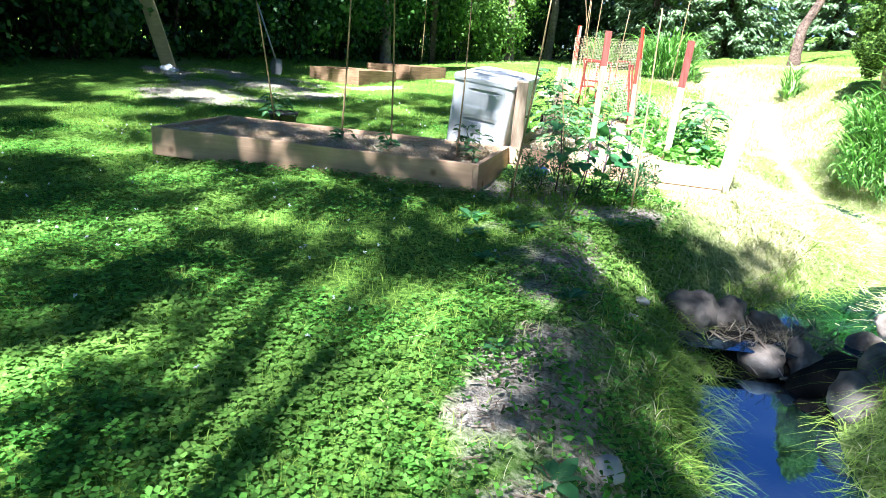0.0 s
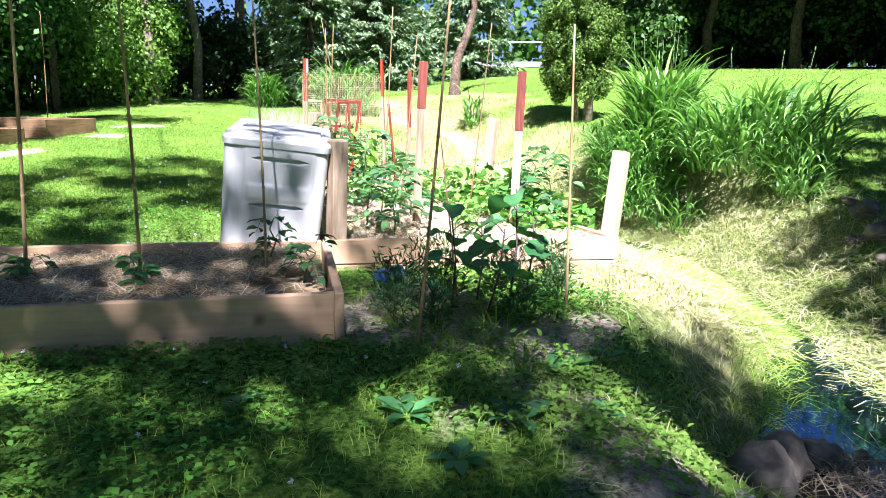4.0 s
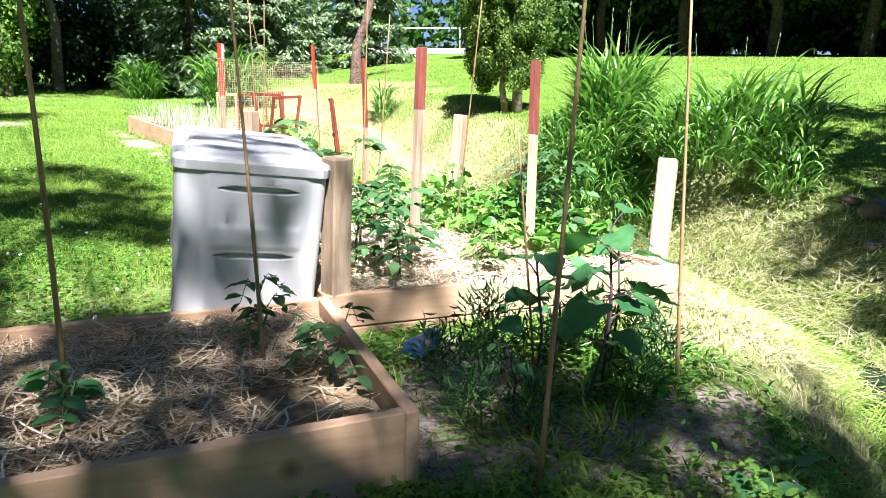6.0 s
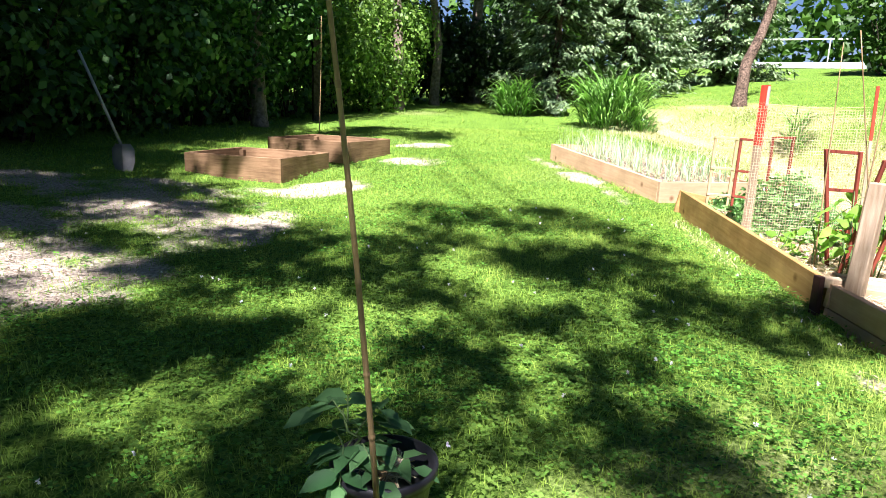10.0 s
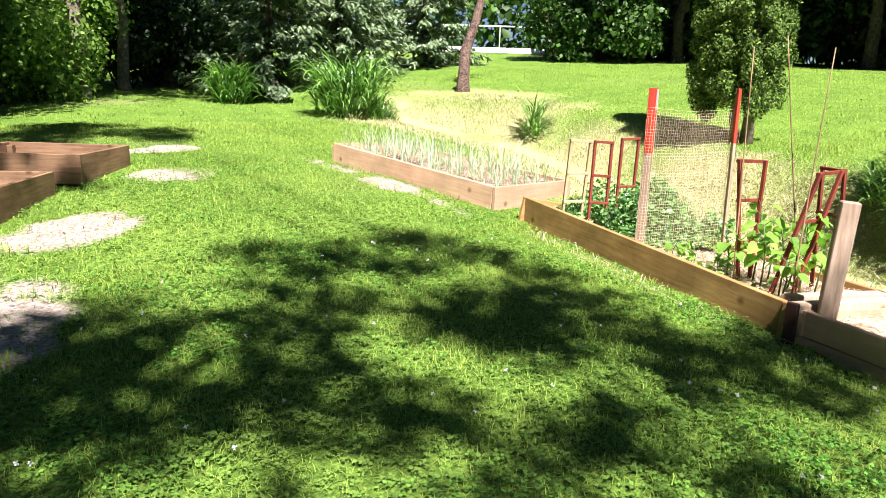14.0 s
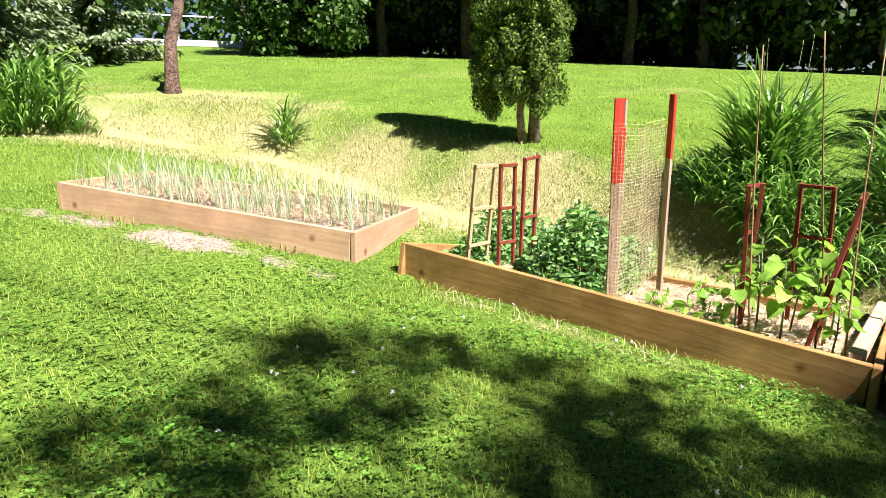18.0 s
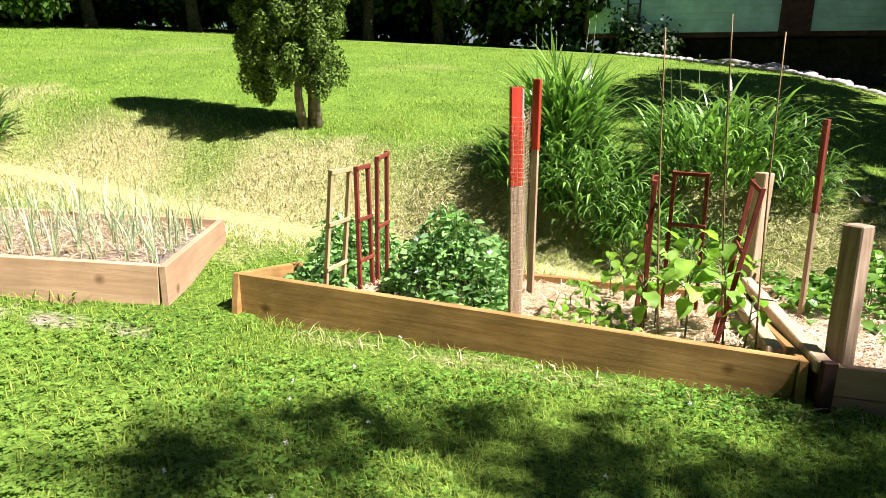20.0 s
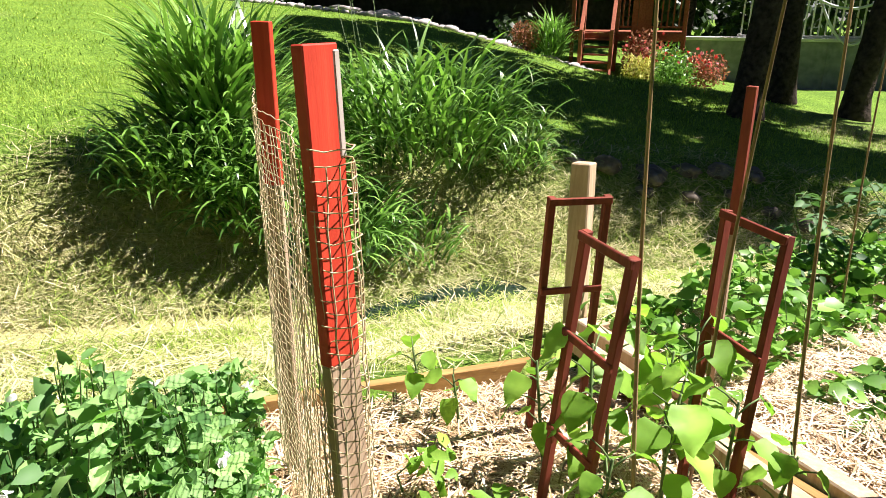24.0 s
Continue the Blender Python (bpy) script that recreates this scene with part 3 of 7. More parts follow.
def lump(bm, c, size, seed, detail=3, rough=0.25):
    """A worn stone."""
    r = bmesh.ops.create_icosphere(bm, subdivisions=detail, radius=1.0)
    off = Vector((seed * 3.7, seed * 1.3, seed * 7.1))
    for v in r["verts"]:
        k = 1 + rough * noise.noise(v.co * 0.9 + off) + rough * 0.4 * noise.noise(v.co * 2.6 + off)
        v.co = Vector(v.co[i] * k * size[i] for i in range(3)) + Vector(c)
    return r["verts"]


def arch_leaves(name, base, heading, start, end, length, width, segs=7):
    """Long leaves that bend over evenly: start and end are their angles from upright."""
    n = len(base)
    d = np.stack([np.cos(heading), np.sin(heading), np.zeros(n)], 1)
    twist = rng.normal(size=n) * 0.35
    s = np.stack([-np.sin(heading + twist), np.cos(heading + twist), np.zeros(n)], 1)
    p = np.array(base, float)
    rows = []
    for k in range(segs + 1):
        u = k / segs
        w = (width * (0.55 + 1.3 * u - 1.85 * u ** 2.2))[:, None] * 0.5 if k < segs else 0 * width[:, None]
        if k < segs:
            rows += [p + s * w, p - s * w]
        else:
            rows.append(p.copy())
        a = start + (end - start) * ((k + 0.5) / segs) ** 1.4
        p = p + (d * np.sin(a)[:, None] + np.array([0, 0, 1.0]) * np.cos(a)[:, None]) * (length / segs)[:, None]
    v = np.stack(rows, 1)
    m = v.shape[1]
    i = np.arange(n)[:, None] * m
    tri = []
    for k in range(segs - 1):
        a = 2 * k
        tri += [[a, a + 1, a + 3], [a, a + 3, a + 2]]
    tri.append([m - 3, m - 2, m - 1])
    return np_mesh(name, v.reshape(-1, 3), np.concatenate([i + np.array(t)[None] for t in tri]))


# ---- the lie of the land ----
STREAM = np.array([(1.2, -3.0), (1.3, 1.0), (1.58, 3.3), (1.82, 5.0), (2.1, 5.9), (2.65, 6.5), (3.3, 7.2), (3.9, 8.6), (4.25, 10.0), (4.15, 11.1), (4.4, 12.6), (5.0, 15.0), (5.9, 18.0), (5.2, 22.0)])


def smooth(a, b, v):
    k = np.clip((v - a) / (b - a), 0, 1)
    return k * k * (3 - 2 * k)


def stream_side(x, y):
    """Signed distance from the stream's middle line; positive beyond it."""
    x, y = np.atleast_1d(np.asarray(x, float)), np.atleast_1d(np.asarray(y, float))
    best, sd = np.full(x.shape, 9e9), np.zeros(x.shape)
    for (x0, y0), (x1, y1) in zip(STREAM, STREAM[1:]):
        dx, dy = x1 - x0, y1 - y0
        k = np.clip(((x - x0) * dx + (y - y0) * dy) / (dx * dx + dy * dy), 0, 1)
        px, py = x0 + k * dx, y0 + k * dy
        d = np.hypot(x - px, y - py)
        s = np.where((x - px) * dy - (y - py) * dx > 0, d, -d)
        sd, best = np.where(d < best, s, sd), np.minimum(d, best)
    return sd


def half_width(y):
    return np.interp(y, [3, 5.3, 5.7, 6.2, 6.6, 7.1, 7.5, 11, 13, 20], [0.03, 0.03, 0.15, 0.2, 0.14, 0.1, 0.08, 0.1, 0.1, 0.1])


def land(x, y):
    x, y = np.atleast_1d(np.asarray(x, float)), np.atleast_1d(np.asarray(y, float))
    b = 0.048 * (np.clip(y, -15, 45) - 6.9) - 0.06 * np.clip(-1 - x, 0, 1.6) + 0.05 * np.clip(-3.2 - x, 0, 4) * smooth(10, 13, y)
    d = stream_side(x, y)
    c = np.interp(y, [1, 5.5, 5.9, 6.3, 7.0, 7.5, 9.2, 9.5, 10.8, 11.3, 14, 18, 22, 24], [-0.8, -0.76, -0.62, -0.55, -0.5, -0.42, -0.36, -0.47, -0.44, -0.3, -0.12, 0.3, 0.75, 0.9])
    w = half_width(y)
    left = c + (b - c) * smooth(0.0, 1.0, (-d - w) / np.interp(y, [6, 7.5, 9.5, 14], [1.05, 1.05, 2.0, 2.2]))
    r = b + 0.12 * np.clip(x - 3, 0, 22) - 0.004 * np.clip(x - 12, 0, 12) ** 2
    r = r - 0.5 * smooth(4.6, 1.6, y) * smooth(7.5, 10.5, x)
    right = c + (r - c) * smooth(0.0, 1.0, (d - w) / np.interp(y, [5.4, 6.4], [0.75, 1.3]))
    z = np.where(d < 0, left, right)
    z = z - 0.055 * smooth(1.2, 0.5, np.abs(x - 0.7 - 0.18 * (y - 11))) * smooth(9.3, 10.2, y) * smooth(14.6, 13.4, y)
    fade = smooth(20, 25, y)
    return z * (1 - fade) + np.where(d < 0, b, r) * fade


def land1(x, y):
    return float(land(x, y)[0])

# ---- ground, water and turf ----
BEDS = [  # outlines of the raised beds and boxes, where no turf grows
    [(0.28, 7.04), (0.47, 8.05), (-2.34, 8.66), (-2.52, 7.57)],
    [(0.46, 8.06), (2.17, 7.66), (2.5, 10.3), (0.85, 10.57)],
    [(0.85, 10.57), (2.3, 10.33), (2.75, 13.05), (1.38, 13.33)],
    [(1.4, 13.71), (2.58, 13.85), (2.3, 16.75), (1.14, 16.55)],
    [(-3.66, 15.49), (-2.52, 14.87), (-2.0, 15.8), (-3.15, 16.4)],
    [(-2.84, 16.74), (-1.77, 16.01), (-1.15, 16.9), (-2.2, 17.65)],
    [(-0.06, 8.15), (0.45, 8.0), (0.62, 8.95), (0.14, 9.05)],
]


def inside(poly, x, y, grow=0.0):
    p = np.array(poly)
    c = p.mean(0)
    p = c + (p - c) * (1 + grow)
    res = np.zeros(len(x), bool)
    for (x0, y0), (x1, y1) in zip(p, np.roll(p, -1, 0)):
        cond = ((y0 > y) != (y1 > y)) & (x < (x1 - x0) * (y - y0) / (y1 - y0 + 1e-12) + x0)
        res ^= cond
    return res


def wob(x, y, f, seed=0.0):
    """A soft random field of about -1 to 1."""
    s = seed * 12.9
    return (np.sin(f * x + 1.7 + s + 1.3 * np.sin(f * 0.7 * y + s)) + np.sin(f * 1.31 * y - 0.6 * s + 1.1 * np.sin(f * 0.9 * x + 2.1 + s)) + np.sin(f * 0.83 * (x + y) + 2 * s)) / 3


def spot(x, y, cx, cy, rx, ry, turn=0.0):
    c, s = math.cos(turn), math.sin(turn)
    u, v = ((x - cx) * c + (y - cy) * s) / rx, (-(x - cx) * s + (y - cy) * c) / ry
    return np.clip(1.4 - (u * u + v * v) + 0.4 * wob(x, y, 4.7, 31) + 0.35 * wob(x, y, 11.5, 32), 0, 1)


def cover(x, y):
    """Bare soil and dry turf, each 0 to 1."""
    d = stream_side(x, y)
    soil = np.zeros_like(x)
    for s in ((-4.0, 11.9, 1.3, 1.2, 0.5), (-3.9, 13.4, 1.3, 1.0, 0.3), (-2.05, 14.4, 0.6, 0.42, 0.6), (-2.8, 13.1, 0.55, 0.6, 0.3), (-3.35, 12.5, 0.8, 0.8, 0.3), (-0.9, 16.2, 0.55, 0.4, 0.6), (-0.4, 18.05, 0.7, 0.28, 0.3),
              (0.75, 4.4, 0.3, 1.5, -0.15), (0.75, 6.1, 0.42, 0.75, 0.0), (0.75, 7.3, 0.5, 0.65, 0.0), (1.25, 6.85, 0.32, 0.22, 0.2), (-3.0, 5.0, 0.5, 0.25, 0.3), (0.42, 9.5, 0.12, 0.35, 0.1),
              (-5.2, 14.0, 1.0, 1.0, 0.4), (-3.3, 14.3, 0.95, 0.5, -0.5), (1.0, 15.2, 0.22, 1.6, 0.05), (0.95, 2.6, 0.3, 1.0, 0)):
        soil = np.maximum(soil, spot(x, y, *s))
    soil = np.maximum(soil, smooth(0.4, 0.0, np.abs(d) - half_width(y)) * 0.9 * (y < 6.4))
    soil *= np.clip(0.62 + 0.5 * wob(x, y, 3.1, 1) + 0.35 * wob(x, y, 9.0, 11) + 0.2 * wob(x, y, 21.0, 12), 0, 1)
    dry = smooth(1.7, 0.5, np.abs(d)) * np.where(d < 0, np.interp(y, [6.2, 7.3], [0.3, 1.0]), np.interp(y, [6.2, 8.6, 9.4], [0.3, 0.45, 1.0]))
    dry = np.maximum(dry, spot(x, y, 4.4, 14.2, 1.7, 4.0, -0.25) * 0.8)
    dry = np.maximum(dry, spot(x, y, 2.7, 8.2, 0.7, 2.2, -0.2))
    dry = np.maximum(dry, spot(x, y, 6.8, 21.0, 2.2, 3.0) * 0.6)
    dry = np.maximum(dry, spot(x, y, 0.98, 12.0, 0.07, 1.7, -0.19) * 0.4)
    dry = np.maximum(dry, spot(x, y, -0.6, 8.95, 1.1, 0.3, -0.1) * 0.5)
    dry = np.maximum(dry, np.clip(wob(x, y, 0.9, 2) - 0.35, 0, 1) * 0.5)
    return np.clip(soil, 0, 1), np.clip(dry * (0.75 + 0.5 * wob(x, y, 2.3, 3)), 0, 1)


def sheet(xs, ys, zfun):
    gx, gy = np.meshgrid(xs, ys)
    x, y = gx.ravel(), gy.ravel()
    nx = len(xs)
    i = (np.arange(len(ys) - 1)[:, None] * nx + np.arange(nx - 1)[None]).ravel()
    return x, y, zfun(x, y), np.stack([i, i + 1, i + nx + 1, i + nx], 1)


XS = np.concatenate([[-400, -200, -100, -60, -40, -28, -20, -15, -12, -10], np.arange(-9, 9, 0.13), np.arange(9, 30, 0.8), [32, 36, 42, 50, 65, 100, 200, 400]])
YS = np.concatenate([[-400, -200, -100, -50, -30, -20, -14, -10, -7, -5], np.arange(-3, 20, 0.13), np.arange(20, 45, 0.8), [48, 54, 62, 75, 100, 200, 400]])
gx, gy, gz, gf = sheet(XS, YS, land)
gz = gz + 0.012 * wob(gx, gy, 5.0, 4) * (np.abs(gx) < 12)
for b in BEDS[:4]:
    gz = gz - 0.22 * inside(b, gx, gy, -0.08)
soil, dry = cover(gx, gy)
ground = mesh_part("ground", np_mesh("ground", np.column_stack([gx, gy, gz]), gf, np.column_stack([soil, dry, np.zeros_like(soil), np.ones_like(soil)])), M_GROUND, smooth=True)
tagged(ground, "uneven garden ground of turf, dry grass and bare soil", "ground", kind="structure")


def water_strip(name, y0, y1, level, label):
    ys = np.arange(y0, y1 + 0.01, 0.12)
    cx = np.interp(ys, STREAM[:, 1], STREAM[:, 0])
    rows = []
    for k in (-1, -0.5, 0, 0.5, 1):
        rows.append(np.column_stack([cx + k * (half_width(ys) + 0.75), ys, np.broadcast_to(level, ys.shape)]))
    v = np.stack(rows, 1).reshape(-1, 3)
    n = len(ys)
    i = (np.arange(n - 1)[:, None] * 5 + np.arange(4)[None]).ravel()
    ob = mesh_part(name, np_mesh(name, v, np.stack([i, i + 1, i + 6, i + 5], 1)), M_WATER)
    return tagged(ob, label, "water", kind="structure")


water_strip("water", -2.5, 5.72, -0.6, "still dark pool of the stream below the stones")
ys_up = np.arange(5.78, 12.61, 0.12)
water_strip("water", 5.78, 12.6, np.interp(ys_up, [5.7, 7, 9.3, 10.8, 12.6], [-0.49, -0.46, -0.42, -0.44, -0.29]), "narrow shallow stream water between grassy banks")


def turf_points(x0, x1, y0, y1, density, keep_soil=0.14, soil_cut=0.45):
    n = int((x1 - x0) * (y1 - y0) * density)
    x, y = rng.uniform(x0, x1, n), rng.uniform(y0, y1, n)
    s, d = cover(x, y)
    ok = (rng.random(n) > smooth(soil_cut - 0.25, soil_cut + 0.2, s) * (1 - keep_soil)) & (np.abs(stream_side(x, y)) > half_width(y) + 0.12)
    for b in BEDS:
        ok &= ~inside(b, x, y, 0.02)
    return x[ok], y[ok], d[ok]


def clover(name, x0, x1, y0, y1, density, size, label):
    x, y, d = turf_points(x0, x1, y0, y1, density)
    keep = (rng.random(len(x)) > d * 1.1) & (wob(x, y, 1.6, 5) + wob(x, y, 5.0, 6) * 0.6 + rng.normal(size=len(x)) * 0.35 > -0.25)
    x, y = x[keep], y[keep]
    h = rng.uniform(0.01, 0.045, len(x)) + 0.012 * wob(x, y, 6, 7)
    base = np.column_stack([x, y, land(x, y) + h])
    P, A, S = [], [], []
    a0 = rng.uniform(0, 6.28, len(x))
    sz = size * rng.uniform(0.6, 1.3, len(x))
    for k in range(3):
        a = a0 + k * 2.094
        P.append(base)
        A.append(np.column_stack([np.cos(a), np.sin(a), rng.uniform(-0.15, 0.45, len(x))]))
        S.append(sz)
    ob = mesh_part(name, flat_clover(np.concatenate(P), np.concatenate(A), np.concatenate(S)), M_CLOVER)
    tagged(ob, label, "clover", kind="stuff")


def flat_clover(base, axis, size):
    axis = unit(axis)
    n = len(base)
    side = unit(np.cross(axis, np.array([0, 0, 1.0]) + rng.normal(size=(n, 3)) * 0.25))
    size = size[:, None]
    mid = base + axis * size * 0.62
    v = np.stack([base, mid + side * size * 0.42, base + axis * size, mid - side * size * 0.42], 1).reshape(-1, 3)
    return np_mesh("clover", v, np.arange(n * 4).reshape(-1, 4))


def turf(name, x0, x1, y0, y1, density, height, width, label, dry_part=False, segs=2):
    x, y, d = turf_points(x0, x1, y0, y1, density)
    keep = (rng.random(len(x)) < d * 1.2) if dry_part else (rng.random(len(x)) > d * 0.6)
    x, y = x[keep], y[keep]
    n = len(x)
    me = blades(name, np.column_stack([x, y, land(x, y) - 0.005]), rng.uniform(0, 6.28, n), height * rng.uniform(0.5, 1.4, n), rng.uniform(0.2, 1.6 if not dry_part else 2.4, n), width * rng.uniform(0.7, 1.3, n), segs)
    tagged(mesh_part(name, me, M_DRYGRASS if dry_part else M_GRASS), label, "grass", kind="stuff")


clover("clover_lawn", -4.6, 1.5, 2.6, 8.6, 2100 * DENSE, 0.022, "low green clover covering the mown lawn")
clover("clover_lawn", -4.6, 0.9, 8.6, 13.4, 1200 * DENSE, 0.018, "low green clover growing through the mown lawn")
clover("clover_lawn", -5.5, 1.4, 13.4, 19.0, 500 * DENSE, 0.018, "low green clover growing through the mown lawn")
turf("lawn_grass", -5.0, 1.7, 8.4, 13.3, 3900 * DENSE, 0.042, 0.0035, "short mown green lawn grass")
turf("lawn_grass", -5.0, 1.7, 2.4, 8.4, 1400 * DENSE, 0.05, 0.0035, "short mown green lawn grass")
turf("lawn_grass", -6.0, 7.5, 13.0, 21.0, 1300 * DENSE, 0.045, 0.005, "short mown green lawn grass")
turf("lawn_grass", 2.6, 9.0, 3.0, 13.5, 620 * DENSE, 0.06, 0.006, "short mown green lawn grass across the stream")
turf("far_lawn_grass", 6.5, 20.0, 2.5, 27.0, 150 * DENSE, 0.045, 0.012, "sunlit mown lawn rising towards the trees")
turf("far_lawn_grass", -6.0, 8.0, 20.0, 33.0, 90 * DENSE, 0.045, 0.012, "sunlit mown lawn below the trees")
turf("dry_grass", 0.2, 5.6, 2.4, 13.0, 2200 * DENSE, 0.065, 0.005, "long pale dry grass on the stream banks", True, 3)
turf("dry_grass", 2.4, 8.0, 12.5, 22.0, 1100 * DENSE, 0.085, 0.007, "pale cut dry grass in the hollow", True, 3)

# long grass combed over the stream's edges
yy = rng.uniform(2.5, 12.5, int(11000 * DENSE))
sd = rng.choice([-1, -1, 1], len(yy))
xx = np.interp(yy, STREAM[:, 1], STREAM[:, 0]) + sd * (half_width(yy) + rng.uniform(0.05, 0.55, len(yy)))
ok = ~inside(BEDS[1], xx, yy, 0.03)
xx, yy, sd = xx[ok], yy[ok], sd[ok]
me = blades("bank_grass", np.column_stack([xx, yy, land(xx, yy)]), np.where(sd > 0, 3.3, -0.2) + rng.normal(size=len(xx)) * 1.2, rng.uniform(0.06, 0.17, len(xx)), rng.uniform(1.0, 3.0, len(xx)), 0.005, 4)
tagged(mesh_part("bank_grass", me, M_GRASS), "long green grass hanging over the stream's edge", "grass", kind="stuff")
# flattened pale hay along both banks
n = int(22000 * DENSE)
yy = rng.uniform(5.8, 12.8, n)
sd = np.where(yy < 7.1, 1, rng.choice([-1, 1], n))
xx = np.interp(yy, STREAM[:, 1], STREAM[:, 0]) + sd * (half_width(yy) + np.abs(rng.normal(size=n)) * 0.7 + 0.02)
ok = np.ones(n, bool)
for b in BEDS[:3]:
    ok &= ~inside(b, xx, yy, 0.03)
xx, yy, sd = xx[ok], yy[ok], sd[ok]
n = len(xx)
me = strands("flattened_hay", np.column_stack([xx, yy, land(xx, yy) + rng.uniform(0.005, 0.05, n)]), rng.normal(size=n) * 1.3 + np.where(sd > 0, 2.2, -0.9), rng.normal(size=n) * 0.2, rng.uniform(0.1, 0.35, n), rng.uniform(0.003, 0.007, n))
tagged(mesh_part("flattened_hay", me, M_DRYGRASS), "flattened pale cut grass lying on the stream banks", "grass", kind="stuff")

# twigs and dead leaves on the bare soil
n = int(42000 * DENSE)
xx, yy = rng.uniform(-6, 1.7, n), 2.5 + 15 * rng.random(n) ** 1.5
s, d = cover(xx, yy)
ok = (s > 0.35) & ((xx > -0.2) | (xx < -3.4) | (rng.random(n) < 0.15))
for b in BEDS:
    ok &= ~inside(b, xx, yy, 0.02)
xx, yy = xx[ok], yy[ok]
n = len(xx)
tagged(mesh_part("leaf_litter", strands("leaf_litter", np.column_stack([xx, yy, land(xx, yy) + 0.012]), rng.uniform(0, 6.28, n), rng.normal(size=n) * 0.15, rng.uniform(0.015, 0.08, n), rng.uniform(0.002, 0.011, n)), M_LITTER), "brown twigs, bark chips and dead leaves on soil", "litter", kind="stuff")
# small white clover heads
xx, yy, d = turf_points(-4, 1.2, 4, 13, 5)
n = len(xx)
P = np.repeat(np.column_stack([xx, yy, land(xx, yy) + 0.05]), 9, 0)
A = rng.normal(size=(len(P), 3))
tagged(mesh_part("clover_flowers", leaves("clover_flowers", P, A, 0.012, 0.6), M_WHITE_PETAL), "small white clover flowers in the lawn", "flower", kind="stuff")

# ---- raised beds ----
def bed(name, corners, tops, h, mat, label, group="raised beds", thick=0.04, rows=1):
    """corners in order with the sides to be built; tops: the height of the rim at each corner."""
    o = Vector((*corners[0], tops[0] - h * rows))
    ob = thing(name, o, label, "raised bed", group)
    k = len(corners)
    for i in range(k):
        a, b = Vector((*corners[i], tops[i])), Vector((*corners[(i + 1) % k], tops[(i + 1) % k]))
        x = (b - a).normalized()
        for r in range(rows):
            dz = Vector((0, 0, -r * (h + 0.006)))
            # butt joints: every second board runs through
            cut = thick if i % 2 else -0.0
            plank("board", a + x * cut + dz, b - x * cut + dz, h, thick, mat, ob, o)
    return ob


def fill(name, corners, tops, mat, drop, label, parent, hump=0.02):
    """The soil in a bed: a gently uneven sheet between the four corners."""
    n = 24
    u, v = np.meshgrid(np.linspace(0.02, 0.98, n), np.linspace(0.02, 0.98, n))
    u, v = u.ravel(), v.ravel()
    c = np.array([(*p, t) for p, t in zip(corners, tops)])
    P = (c[0] * ((1 - u) * (1 - v))[:, None] + c[1] * (u * (1 - v))[:, None] + c[2] * (u * v)[:, None] + c[3] * ((1 - u) * v)[:, None])
    P[:, 2] += -drop + hump * wob(P[:, 0], P[:, 1], 5, 8) + hump * wob(P[:, 0], P[:, 1], 13, 9) * 0.5
    i = (np.arange(n - 1)[:, None] * n + np.arange(n - 1)[None]).ravel()
    me = np_mesh(name, P - np.array(parent.matrix_world.translation), np.stack([i, i + 1, i + n + 1, i + n], 1))
    return mesh_part(name, me, mat, parent, label, True)


def straw(name, corners, tops, drop, count, label, bare=None, mat=M_STRAW):
    u, v = rng.uniform(0.03, 0.97, count), rng.uniform(0.04, 0.96, count)
    c = np.array([(*p, t) for p, t in zip(corners, tops)])
    P = (c[0] * ((1 - u) * (1 - v))[:, None] + c[1] * (u * (1 - v))[:, None] + c[2] * (u * v)[:, None] + c[3] * ((1 - u) * v)[:, None])
    P[:, 2] += -drop + 0.02 * wob(P[:, 0], P[:, 1], 5, 8) + 0.01 * wob(P[:, 0], P[:, 1], 13, 9) + rng.uniform(0.003, 0.035, count)
    if bare is not None:
        P = P[~((np.hypot(P[:, 0] - bare[0], P[:, 1] - bare[1]) < bare[2] * (0.8 + 0.4 * rng.random(count))) & (rng.random(count) > 0.08))]
    n = len(P)
    edge = np.full(n, 9.0)
    for q0, q1 in zip(c[:, :2], np.roll(c[:, :2], -1, 0)):
        e = (q1 - q0) / np.linalg.norm(q1 - q0)
        edge = np.minimum(edge, np.abs((P[:, 0] - q0[0]) * e[1] - (P[:, 1] - q0[1]) * e[0]))
    long = np.clip(rng.uniform(0.05, 0.2, n), 0.02, np.maximum(0.02, 1.9 * (edge - 0.04)))
    P, long = P[edge > 0.05], long[edge > 0.05]
    n = len(P)
    me = strands(name, P, rng.uniform(0, 6.28, n), rng.normal(size=n) * 0.16, long, rng.uniform(0.0025, 0.006, n))
    return tagged(mesh_part(name, me, mat), label, "straw", kind="stuff")


A_C, A_T = [(0.28, 7.04), (0.47, 8.05), (-2.34, 8.66), (-2.52, 7.57)], [0.215, 0.24, 0.24, 0.215]
B_C, B_T = [(0.46, 8.06), (2.17, 7.66), (2.5, 10.28), (0.85, 10.54)], [0.235, 0.225, 0.14, 0.315]
C_C, C_T = [(0.86, 10.6), (2.31, 10.36), (2.78, 13.08), (1.43, 13.36)], [0.325, 0.14, 0.2, 0.475]
D_C, D_T = [(1.4, 13.71), (2.58, 13.85), (2.3, 16.75), (1.14, 16.55)], [0.51, 0.5, 0.66, 0.7]
bed_a = bed("raised_bed", A_C, A_T, 0.235, M_BOARD, "low raised bed of fresh pinkish-brown boards, mulched with straw")
bed_b = bed("raised_bed", B_C, B_T, 0.14, M_BOARD, "raised bed of two stacked boards with straw and young plants", rows=2)
bed_c = bed("raised_bed", C_C, C_T, 0.34, M_BOARD_OLD, "long ochre board raised bed sloping to the stream")
